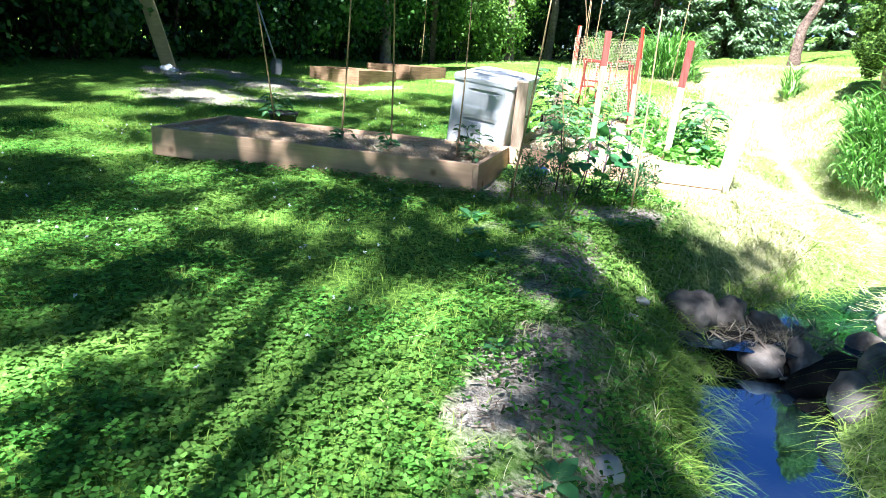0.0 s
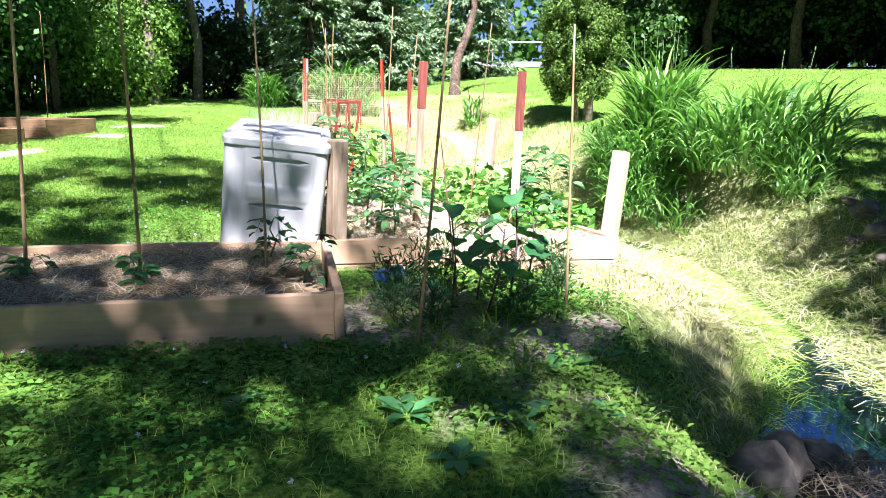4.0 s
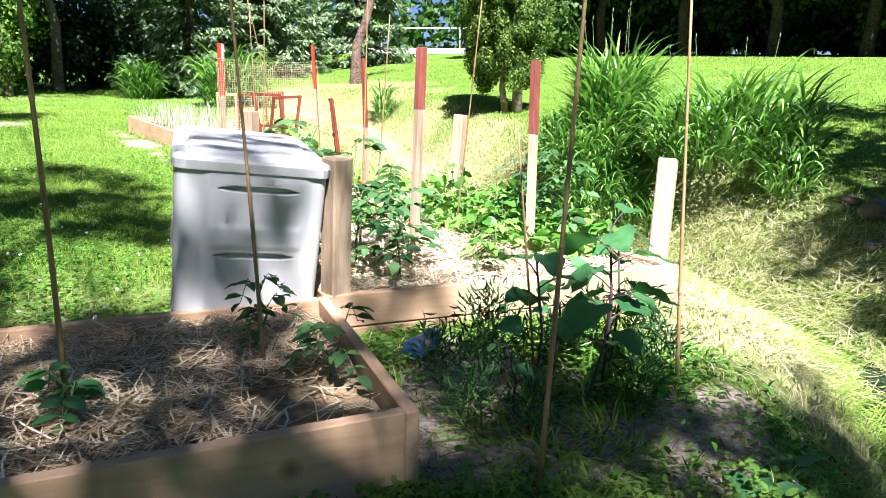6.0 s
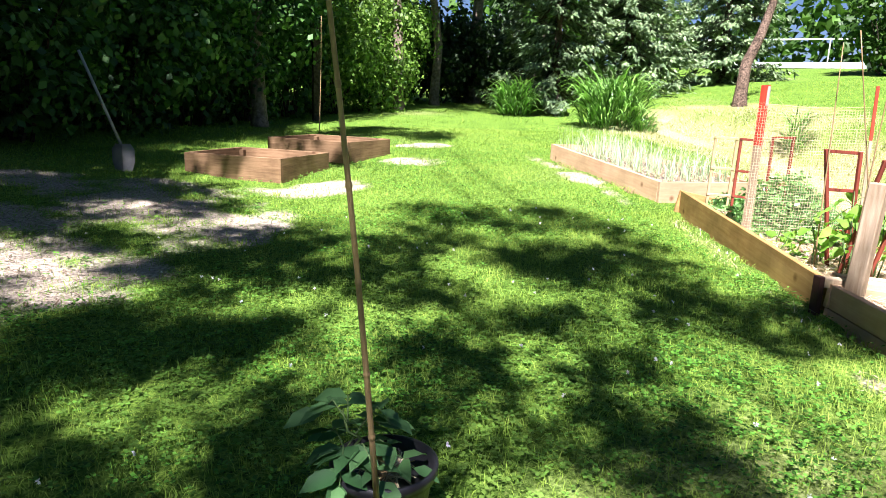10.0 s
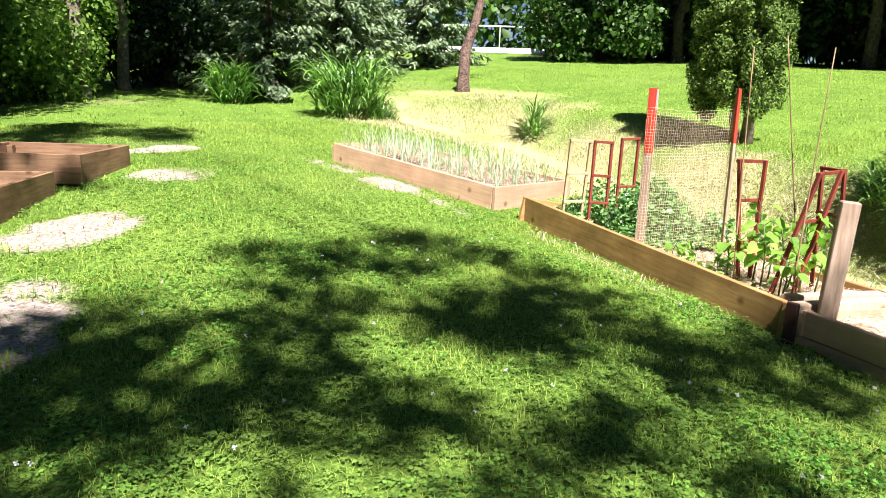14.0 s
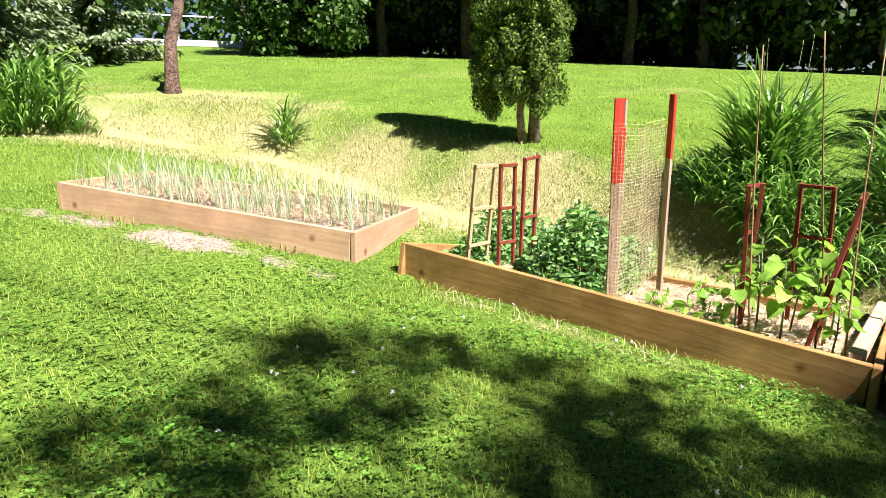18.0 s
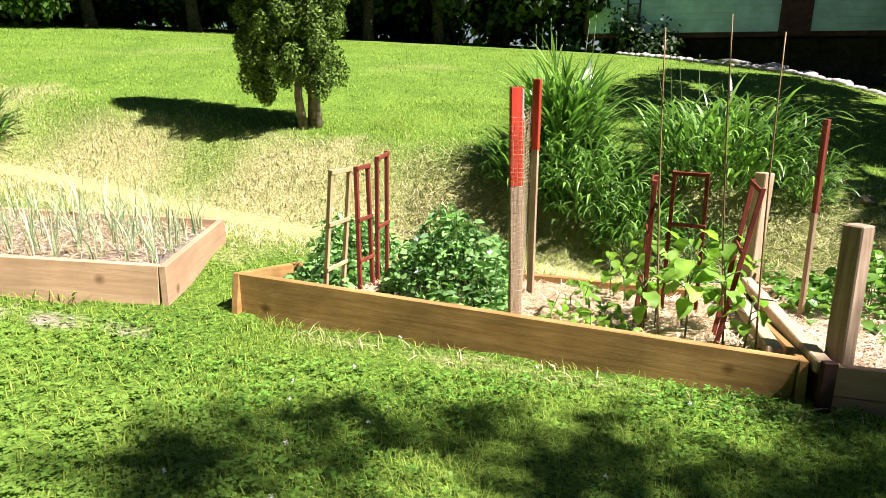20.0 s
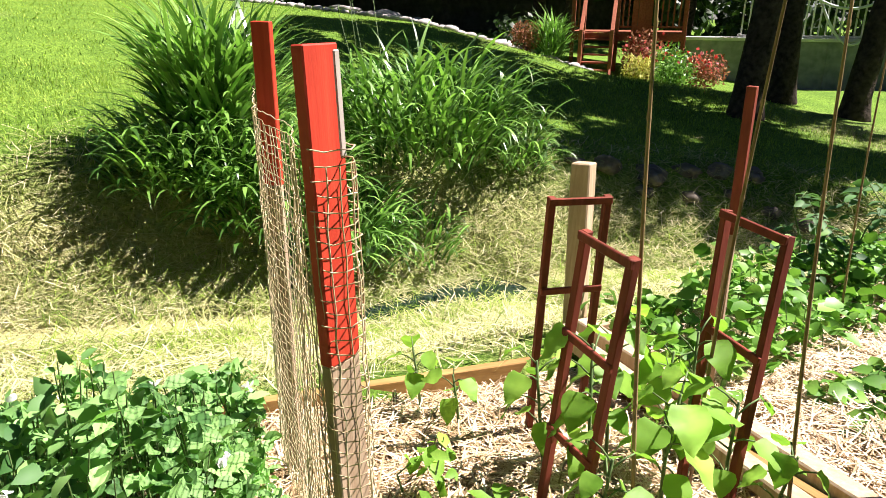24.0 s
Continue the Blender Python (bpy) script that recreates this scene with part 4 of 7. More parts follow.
bed_d = bed("raised_bed", D_C, D_T, 0.27, M_BOARD, "raised bed of orange-brown boards planted with onions")
fill("soil", A_C, A_T, M_STRAWBED, 0.05, "matted straw and soil", bed_a)
fill("soil", B_C, B_T, M_STRAWBED, 0.06, "matted straw and soil", bed_b)
fill("soil", C_C, C_T, M_STRAWBED, 0.09, "matted straw and soil", bed_c)
fill("soil", D_C, D_T, M_SOIL_PALE, 0.05, "pale gritty soil", bed_d)
straw("straw_mulch", A_C, A_T, 0.045, int(11000 * DENSE), "loose golden straw mulch in the bed", (0.15, 7.3, 0.28))
straw("straw_mulch", B_C, B_T, 0.055, int(13000 * DENSE), "loose straw mulch in the bed, paled to hold the strong sunlight", mat=M_STRAW_SUNLIT)
straw("straw_mulch", C_C, C_T, 0.085, int(13000 * DENSE), "loose golden straw mulch in the bed")
straw("straw_mulch", D_C, D_T, 0.045, int(4500 * DENSE), "thin straw between the onions")

# doubled sleeper between the two long beds, with its dark end cap
o = Vector((0.84, 10.56, 0.05))
ob = thing("divider_beam", o, "pair of weathered timbers laid across between two beds", "timber")
for k, dy in enumerate((0.0, 0.13)):
    bm = bmesh.new()
    bar(bm, Vector((-0.03 if k == 0 else 0.16, dy, 0.27 - 0.02 * k)), Vector((1.6, dy - 0.28, 0.13)), 0.06, 0.07, 0.006, (0, 0, 1))
    part("timber", bm, M_POST_PALE, ob)
bm = bmesh.new()
bar(bm, (-0.045, -0.01, -0.02), (-0.045, -0.01, 0.305), 0.035, 0.06, 0.004)
part("end_stake", bm, M_TRIM, ob, "dark end stake")


def planter(place, turn, label):
    ob = thing("planter_box", place, label, "planter", "square planter boxes", turn=turn)
    w, d, h = 1.3, 1.1, 0.28
    for a, b in (((0, 0), (w, 0)), ((w, 0), (w, d)), ((w, d), (0, d)), ((0, d), (0, 0))):
        bm = bmesh.new()
        x = Vector((b[0] - a[0], b[1] - a[1], 0)).normalized()
        n = Vector((-x.y, x.x, 0))
        m = Matrix((x, n, Vector((0, 0, 1)))).transposed().to_4x4()
        m.translation = Vector((*a, 0))
        box(bm, (0.0 if x.x else 0.035, 0, 0), (w if x.x else d - 0.035, 0.035, h), 0.004)
        board = part("board", bm, M_BOARD_DARK, ob)
        board.matrix_local = m
    for cx, cy in ((0.07, 0.07), (w - 0.07, 0.07), (w - 0.07, d - 0.07), (0.07, d - 0.07)):
        bm = bmesh.new()
        box(bm, (cx - 0.03, cy - 0.03, 0), (cx + 0.03, cy + 0.03, h - 0.03), 0.003)
        part("corner_block", bm, M_BOARD_DARK, ob)
    bm = bmesh.new()
    box(bm, (0.04, 0.04, 0), (w - 0.04, d - 0.04, 0.07))
    part("soil", bm, M_SOIL, ob, "dark soil in the bottom")
    return ob


planter((-3.68, 15.47, 0.29), -0.5, "shallow brown wooden planter box, nearly empty")
planter((-2.84, 16.74, 0.41), -0.6, "shallow brown wooden planter box with dark soil")


# ---- plastic storage bin ----
def storage_bin():
    """A tall tapered garden bin: moulded walls with ledges, scooped grips and pilasters, and a lid that rises to the back."""
    o = Vector((0.232, 8.515, 0.05))
    ob = thing("storage_bin", o, "tall cream plastic garden bin with a sloping lid, leaning", "bin", turn=-0.23)
    ob.matrix_world = ob.matrix_world @ Matrix.Rotation(radians(6.3), 4, "Y")
    W, D, H, RISE = 0.275, 0.435, 0.7, 0.06

    def height(y):
        return H + RISE * (y + D) / (2 * D)

    def outline(g, r):
        """Points and outward normals of a rectangle with rounded corners."""
        w, d = W * g, D * (g + 1) / 2
        pts = []
        for cx, cy, a0 in ((1, 1, 0), (-1, 1, 90), (-1, -1, 180), (1, -1, 270)):
            for k in range(6):
                a = radians(a0 + 18 * k)
                pts.append((cx * (w - r) + r * math.cos(a), cy * (d - r) + r * math.sin(a), math.cos(a), math.sin(a)))
            x0, y0, nx, ny = pts[-1]
            tx, ty = -ny, nx
            ln = 2 * (w - r) if a0 in (0, 180) else 2 * (d - r)
            m = 50 if a0 in (0, 180) else 76
            pts += [(x0 + tx * ln * k / m, y0 + ty * ln * k / m, nx, ny) for k in range(1, m)]
        return pts

    def relief(x, y, nx, ny, z):
        """How far the wall stands out there."""
        out = 0.0
        if ny < -0.99:  # front: a shallow panel, one ledge, two slit grips
            out += 0.006 * float(smooth(-0.17, -0.155, x) * smooth(0.21, 0.195, x))
            out += 0.007 * float(smooth(0.505, 0.49, z) * smooth(0.41, 0.42, z) * smooth(-0.15, -0.13, x) * smooth(0.19, 0.17, x))
            for z0 in (0.635, 0.385):
                k = 1 - ((x - 0.02) / 0.15) ** 2
                if k > 0 and abs(z - z0) < 0.013 * k:
                    out -= 0.035
        if nx < -0.99:  # side: two sunk panels between pilasters, each with ledges over scooped grips
            inside_panel = 0.075 < abs(y) < 0.345
            if inside_panel and 0.03 < z < H - 0.03:
                out -= 0.014
                v = (abs(y) - 0.21) / 0.135
                arch = max(0.0, 1 - v * v) ** 0.7
                if 0.385 < z < 0.47:
                    out += 0.022 * min(1.0, (0.47 - z) / 0.02)
                if 0.04 < z < 0.1:
                    out += 0.02 * min(1.0, (0.1 - z) / 0.02)
                for z0 in (0.63, 0.385):
                    if arch > 0.05 and z0 - 0.085 * arch < z < z0:
                        out -= 0.045 * (1 - (z0 - z) / (0.085 * arch)) + 0.006
        return out

    zs = sorted(set([0.0, 0.01, 0.02] + [0.03 + 0.01 * k for k in range(67)] + [0.372, 0.378, 0.383, 0.387, 0.392, 0.398, 0.622, 0.628, 0.633, 0.637, 0.642, 0.648]))
    V, n = [], 0
    for z in zs + [H]:
        g = 0.945 + 0.055 * z / H
        ring = outline(g, 0.045)
        n = len(ring)
        for x, y, nx, ny in ring:
            q = relief(x, y, nx, ny, z)
            V.append((x + nx * q, y + ny * q, z / H * height(y)))
    m = len(zs) + 1
    i = (np.arange(m - 1)[:, None] * n + np.arange(n)[None])
    j = (np.arange(m - 1)[:, None] * n + (np.arange(n)[None] + 1) % n)
    F = np.stack([i.ravel(), j.ravel(), j.ravel() + n, i.ravel() + n], 1)
    mesh_part("body", np_mesh("body", np.array(V), F), M_PLASTIC, ob)
    # lid: a thick rounded slab with a stepped top
    bm = bmesh.new()
    rings = []
    for z, g in ((0.0, 1.0), (0.002, 1.03), (0.034, 1.04), (0.046, 1.03), (0.052, 1.0), (0.056, 0.86), (0.05, 0.845), (0.052, 0.83), (0.064, 0.8)):
        ring = []
        r = 0.05
        for cx, cy, a0 in ((1, 1, 0), (-1, 1, 90), (-1, -1, 180), (1, -1, 270)):
            for k in range(5):
                a = radians(a0 + 22.5 * k)
                y = cy * (D * g - r) + r * math.sin(a)
                ring.append(bm.verts.new((cx * (W * g - r) + r * math.cos(a), y, height(y) - 0.004 + z)))
        rings.append(ring)
    for r0, r1 in zip(rings, rings[1:]):
        for j in range(20):
            bm.faces.new((r0[j], r0[(j + 1) % 20], r1[(j + 1) % 20], r1[j]))
    bm.faces.new(rings[0][::-1])
    bm.faces.new(rings[-1])
    part("lid", bm, M_PLASTIC, ob, "cream lid with a raised rim", False)


storage_bin()


# ---- posts, stakes and canes ----
def post(base, top, w, mat, label, turn=0.4, group="square posts"):
    base, top = Vector(base), Vector(top)
    ob = thing("post", base, label, "post", group)
    bm = bmesh.new()
    bar(bm, (0, 0, -0.15), top - base, w, w, 0.006, (math.cos(turn), math.sin(turn), 0))
    ob2 = part("shaft", bm, mat, ob)
    return ob


post((0.53, 8.12, 0.17), (0.53, 8.05, 0.79), 0.09, M_POST, "weathered square timber post beside the plastic bin", 0.2)
post((2.2, 7.82, 0.17), (2.33, 7.9, 0.72), 0.09, M_POST_PALE, "pale square timber post at the bed's corner", 0.5)
post((0.925, 10.44, 0.2), (0.975, 10.43, 0.91), 0.09, M_POST, "leaning square timber post where two beds meet", 0.55)
post((2.55, 10.22, 0.1), (2.62, 10.18, 0.88), 0.09, M_POST_PALE, "pale square timber post on the stream side", 0.5)


def stake(base, top, w, paint, label, wood, d=0.022, turn=0.3, red=None):
    base, top = Vector(base), Vector(top)
    ob = thing("garden_stake", base, label, "stake", "painted garden stakes")
    v = top - base
    k = 1 - paint / v.length
    roll = (math.cos(turn), math.sin(turn), 0)
    bm = bmesh.new()
    bar(bm, v * -0.12, v * k, w, d, 0.002, roll)
    part("shaft", bm, wood, ob)
    bm = bmesh.new()
    bar(bm, v * k, v, w + 0.002, d + 0.002, 0.002, roll)
    top_part = part("painted_top", bm, red or M_RED, ob, "chipped red paint")
    if w > 0.06:
        # a strip of bare grey wood where the paint has split off the edge
        side = Vector(roll) * (w / 2 - 0.004)
        bm = bmesh.new()
        bar(bm, v * (1 - 0.15 / v.length) + side, v * (1 - 0.008 / v.length) + side, 0.012, d + 0.006, 0.002, roll)
        part("bare_strip", bm, M_STEEL_WOOD, top_part, "bare weathered grey wood")
    return ob


stake((1.22, 8.62, 0.15), (1.24, 8.57, 1.26), 0.05, 0.3, "tall wooden stake with a red-painted top in the straw bed", M_POST, 0.03, 0.3, M_RED_FADED)
stake((1.86, 8.42, 0.15), (1.95, 8.53, 1.22), 0.055, 0.4, "leaning wooden stake with a red-painted top in the straw bed", M_POST_PALE, 0.03, 0.3, M_RED_FADED)
stake((1.78, 10.22, 0.16), (1.78, 10.24, 1.29), 0.03, 0.5, "wooden stake with a long red-painted top beside the divider", M_POST, 0.022, 0.3, M_FRAME_RED)
stake((1.18, 11.86, 0.3), (1.21, 11.89, 1.46), 0.062, 0.45, "flat stake with a bright red top carrying plastic netting", M_POST, 0.02, -1.12)
stake((2.06, 11.73, 0.2), (2.02, 11.74, 1.48), 0.045, 0.4, "flat stake with a dark red top carrying plastic netting", M_POST, 0.02, 0.9)


def netting():
    """Square-meshed plastic netting hung between the two flat stakes and wrapped round them."""
    ob = thing("plastic_netting", (1.2, 11.86, 0.3), "tan plastic pea netting stretched between two red-topped stakes", "netting")
    a0, a1 = np.array((1.18, 11.86)), np.array((1.2, 11.88))
    b0, b1 = np.array((2.06, 11.73)), np.array((2.025, 11.738))
    def pt(u, z):
        k = z / 1.02
        a, b = a0 + (a1 - a0) * k, b0 + (b1 - b0) * k
        d = (b - a) / np.linalg.norm(b - a)
        n = np.array((-d[1], d[0]))
        r = 0.034
        L = np.linalg.norm(b - a)
        if u < 0:
            t = -u / r
            q = a - d * r * math.sin(t) + n * (r * math.cos(t) - 0.034)
        elif u > L:
            t = (u - L) / r
            q = b + d * r * math.sin(t) + n * (r * math.cos(t) - 0.034)
        else:
            q = a + d * u + n * 0.03 * math.sin(u * 9 + z * 2) * (0.4 + k * 0.4) * math.sin(math.pi * min(1, u / L))
        q = q + n * 0.034
        sag = 0.02 * math.sin(math.pi * min(max(u / L, 0), 1)) * (k ** 2)
        return Vector((q[0] - 1.2, q[1] - 11.86, z - sag))
    us = np.arange(-0.14, 0.93, 0.02)
    zs = np.arange(0.0, 1.03, 0.021)
    grid = [[pt(u, z) + Vector((rng.normal() * 0.0018, rng.normal() * 0.0018, rng.normal() * 0.0015)) for u in us] for z in zs]
    w = 0.0012
    def strand(line, offs):
        """A thin three-sided cord along a line of points."""
        V = [tuple(p + q) for p in line for q in offs]
        F = [(3 * k + j, 3 * k + (j + 1) % 3, 3 * k + 3 + (j + 1) % 3, 3 * k + 3 + j) for k in range(len(line) - 1) for j in range(3)]
        mesh_part("strand", np_mesh("strand", np.array(V), np.array(F)), M_WIRE, ob)
    lying = [Vector((0.15 * math.sin(a), math.sin(a), math.cos(a))) * w for a in (0, 2.1, 4.2)]
    upright = [Vector((math.sin(a), math.cos(a), 0)) * w for a in (0, 2.1, 4.2)]
    for row in grid:
        strand(row, lying)
    for j in range(len(us)):
        strand([grid[i][j] for i in range(0, len(zs), 2)], upright)


netting()


def trellis(bl, br, tl, tr, mat, label, rungs=(0.42, 0.98), w=0.022):
    """A small ladder-shaped plant support between its two feet and its two tops."""
    bl, br, tl, tr = (Vector(p) for p in (bl, br, tl, tr))
    o = (bl + br) / 2
    ob = thing("plant_trellis", o, label, "trellis", "ladder-shaped trellises")
    across = (br - bl).normalized()
    for a, b in ((bl, tl), (br, tr)):
        bm = bmesh.new()
        bar(bm, a - o - (b - a) * 0.1, b - o, w, w, 0.002, across)
        part("upright", bm, mat, ob)
    face = across.cross(tl - bl).normalized() * (w * 0.55)
    for k in rungs:
        a, b = bl.lerp(tl, k) - o + face, br.lerp(tr, k) - o + face
        bm = bmesh.new()
        bar(bm, a - across * w * 0.5, b + across * w * 0.5, w * 0.45, w, 0.002, face)
        part("rung", bm, mat, ob)


trellis((1.43, 12.86, 0.36), (1.6, 12.8, 0.36), (1.41, 12.8, 1.04), (1.58, 12.74, 1.03), M_FRAME_TAN, "small tan wooden ladder trellis among the peas", (0.22, 0.58, 0.985))
trellis((1.58, 12.7, 0.34), (1.75, 12.66, 0.32), (1.6, 12.71, 1.03), (1.78, 12.68, 1.02), M_FRAME_RED, "small dark red ladder trellis among the peas", (0.25, 0.58, 0.985))
trellis((1.87, 12.65, 0.3), (2.04, 12.62, 0.28), (1.86, 12.64, 1.05), (2.04, 12.61, 1.06), M_FRAME_RED, "small dark red ladder trellis among the peas", (0.45, 0.985))
trellis((1.53, 11.2, 0.25), (1.38, 11.2, 0.25), (1.47, 11.17, 1.03), (1.26, 11.23, 1.04), M_FRAME_RED, "dark brown ladder trellis leaning over the beans", (0.3, 0.66, 0.985))
trellis((1.91, 10.96, 0.2), (1.86, 10.78, 0.2), (1.84, 10.98, 1.0), (1.78, 10.82, 1.0), M_FRAME_RED, "dark red ladder trellis behind the beans", (0.62, 0.985))
trellis((1.38, 10.83, 0.25), (1.2, 10.88, 0.25), (1.46, 10.7, 1.02), (1.26, 10.73, 1.01), M_FRAME_RED, "dark brown ladder trellis leaning over the beans", (0.6, 0.985))


def cane(base, top, r, label, group="bamboo canes"):
    base, top = Vector(base), Vector(top)
    ob = thing("bamboo_cane", base, label, "cane", group)
    v = top - base
    n = max(3, int(v.length / 0.2))
    side = v.orthogonal().normalized() * 0.008 * v.length
    d = v.normalized()
    line = [v * (k / n) + side * math.sin(k / n * 3.1) for k in range(n + 1)]
    bm = bmesh.new()
    tube(bm, line, [r * (1 - 0.45 * k / n) for k in range(n + 1)], 8)
    culm = part("culm", bm, M_BAMBOO, ob, smooth=True)
    for k in range(1, n):
        rr = r * (1 - 0.45 * k / n)
        c = line[k] + d * rng.uniform(-0.03, 0.03)
        bm = bmesh.new()
        tube(bm, [c - d * 0.008, c - d * 0.002, c + d * 0.004, c + d * 0.008], [rr * 1.01, rr * 1.25, rr * 1.2, rr * 1.01], 8, False)
        part("node_ring", bm, M_BAMBOO, culm, smooth=True)
    return ob


cane((0.06, 7.62, 0.15), (0.07, 7.84, 1.6), 0.007, "thin bamboo cane tied to a tomato plant in the straw bed")
cane((-0.49, 7.66, 0.15), (-0.5, 7.5, 1.7), 0.008, "thin bamboo cane in the straw bed")
cane((-0.96, 7.84, 0.15), (-0.89, 7.81, 1.9), 0.009, "bamboo cane standing in the straw bed")
cane((-1.88, 8.72, 0.26), (-2.03, 8.47, 1.72), 0.008, "brown bamboo cane standing in the black pot")
cane((0.52, 6.83, -0.03), (0.68, 6.9, 1.5), 0.008, "bamboo cane among young broad-leaved plants")
cane((1.39, 7.05, -0.08), (1.42, 7.16, 1.36), 0.008, "bamboo cane standing at the garden's edge")
cane((0.93, 7.3, -0.02), (0.8, 7.3, 0.95), 0.005, "bamboo cane among young broad-leaved plants")
cane((1.24, 11.15, 0.25), (1.27, 11.24, 1.72), 0.0055, "straight bamboo cane among the bean plants")
cane((1.38, 10.79, 0.23), (1.17, 10.99, 1.77), 0.0055, "leaning bamboo cane among the bean plants")
cane((1.13, 10.72, 0.26), (1.22, 10.74, 1.7), 0.0055, "straight bamboo cane among the bean plants")
cane((1.35, 9.3, 0.2), (1.5, 9.35, 1.5), 0.006, "bamboo cane in the straw bed")
cane((1.9, 9.2, 0.16), (2.0, 9.1, 1.6), 0.006, "bamboo cane in the straw bed")
cane((1.1, 9.0, 0.2), (1.2, 9.05, 1.65), 0.006, "bamboo cane in the straw bed")

# ---- plants ----
def cloud(n, centre, radii, flat=1.0):
    """Random points in an ellipsoid, denser near its skin."""
    d = unit(rng.normal(size=(n, 3)))
    r = rng.random(n) ** (1 / 2.2)
    return np.array(centre) + d * r[:, None] * np.array(radii) * np.array([1, 1, flat])


def plant(name, place, label, category, group=""):
    return thing(name, place, label, category, group)


def stems(ob, lines, r0, r1, mat, name="stem"):
    for ln in lines:
        bm = bmesh.new()
        n = len(ln)
        tube(bm, ln, [r0 + (r1 - r0) * k / (n - 1) for k in range(n)], 6)
        made = part(name, bm, mat, ob, smooth=True)
    return made


def strap_clump(place, count, h, spread, width, label, mat=M_LILY, group="strap-leaved clumps", name="daylily_clump", stalks=0, wide=0.25):
    place = Vector((place[0], place[1], land1(*place[:2]) if len(place) < 3 else place[2]))
    ob = plant(name, place, label, "plant", group)
    r = wide * np.sqrt(rng.random(count))
    a = rng.uniform(0, 6.28, count)
    base = np.column_stack([r * np.cos(a), r * np.sin(a), np.zeros(count) - 0.03])
    tall = h > 0.4
    up = rng.random(count) ** (1.1 if count > 400 else 1.5) * h * 0.6 * tall
    base[:, 2] += up
    base[:, :2] *= (1 + 0.25 * up)[:, None]
    L = h * rng.uniform(0.3, 0.75, count) * (1.15 - 0.35 * (r / wide))
    start = rng.uniform(0.0, 0.45, count) + 0.35 * (r / wide)
    end = start + rng.uniform(0.35, 1.15, count) * spread * 1.6
    turn = a + rng.normal(size=count) * 0.9
    end, wd = np.minimum(end, 2.7), width * rng.uniform(0.6, 1.25, count)
    apart = min(110, count // 5) if h > 0.6 and count >= 400 else 0
    for k in range(apart):
        i = slice(k, k + 1)
        mesh_part("leaf", arch_leaves("leaf", base[i], turn[i], start[i], end[i], L[i], wd[i]), mat, ob)
    i = slice(apart, count)
    body = mesh_part("leaves", arch_leaves("leaves", base[i], turn[i], start[i], end[i], L[i], wd[i]), mat, ob)
    if apart:
        tagged(body, kind="stuff")
    for k in range(stalks):
        aa = rng.uniform(0, 6.28)
        q = Vector((math.cos(aa) * wide * 0.6, math.sin(aa) * wide * 0.6, 0))
        top = q * 1.6 + Vector((rng.normal() * 0.05, rng.normal() * 0.05, h * rng.uniform(1.05, 1.25)))
        stems(ob, [[q, q.lerp(top, 0.5) + Vector((0.01, 0, 0)), top]], 0.004, 0.002, M_STEM, "flower_stalk")
        bm = bmesh.new()
        tube(bm, [top, top + Vector((0.004, 0, 0.03)), top + Vector((0.006, 0, 0.06))], [0.003, 0.007, 0.002], 6)
        part("bud", bm, M_STEM, ob, smooth=True)
    return ob


strap_clump((5.5, 11.2), int(800 * DENSE), 1.2, 0.85, 0.04, "big clump of tall arching strap-leaved grass by the stream", stalks=6, wide=0.34)
strap_clump((5.3, 11.35), int(800 * DENSE), 0.66, 1.9, 0.036, "drooping skirt of the big strap-leaved clump", wide=0.62)
strap_clump((4.98, 10.95), int(620 * DENSE), 0.85, 1.6, 0.036, "drooping front part of the big strap-leaved clump", wide=0.5)
strap_clump((4.75, 10.55), int(560 * DENSE), 0.72, 1.5, 0.028, "clump of arching strap-leaved grass by the stream", wide=0.4)
strap_clump((5.4, 9.55), int(950 * DENSE), 1.05, 1.3, 0.038, "big clump of arching strap-leaved grass above the stream", stalks=4, wide=0.72)
strap_clump((4.75, 9.9), int(200 * DENSE), 0.5, 1.3, 0.022, "low clump of strap-leaved grass on the bank", wide=0.3)
strap_clump((5.05, 8.75), int(160 * DENSE), 0.75, 1.7, 0.024, "drooping clump of strap-leaved grass above the stream", wide=0.2)
strap_clump((6.45, 18.45), int(160 * DENSE), 0.95, 1.3, 0.032, "small clump of strap-leaved lily in dry grass", wide=0.2)
strap_clump((4.45, 22.2), int(650 * DENSE), 1.5, 1.5, 0.055, "tall bright clump of strap-leaved lily before the spruces", wide=0.7)
strap_clump((4.9, 21.5), int(200 * DENSE), 0.6, 1.3, 0.03, "low clump of strap-leaved lily before the spruces", wide=0.3)
strap_clump((3.0, 25.5), int(450 * DENSE), 1.2, 1.3, 0.055, "tall clump of strap-leaved lily before dark trees", wide=0.45)
strap_clump((1.35, 3.2), 120, 0.35, 1.5, 0.012, "tuft of rough grass on the pool's bank", M_GRASS, "grass tufts", "grass_tuft", wide=0.12)
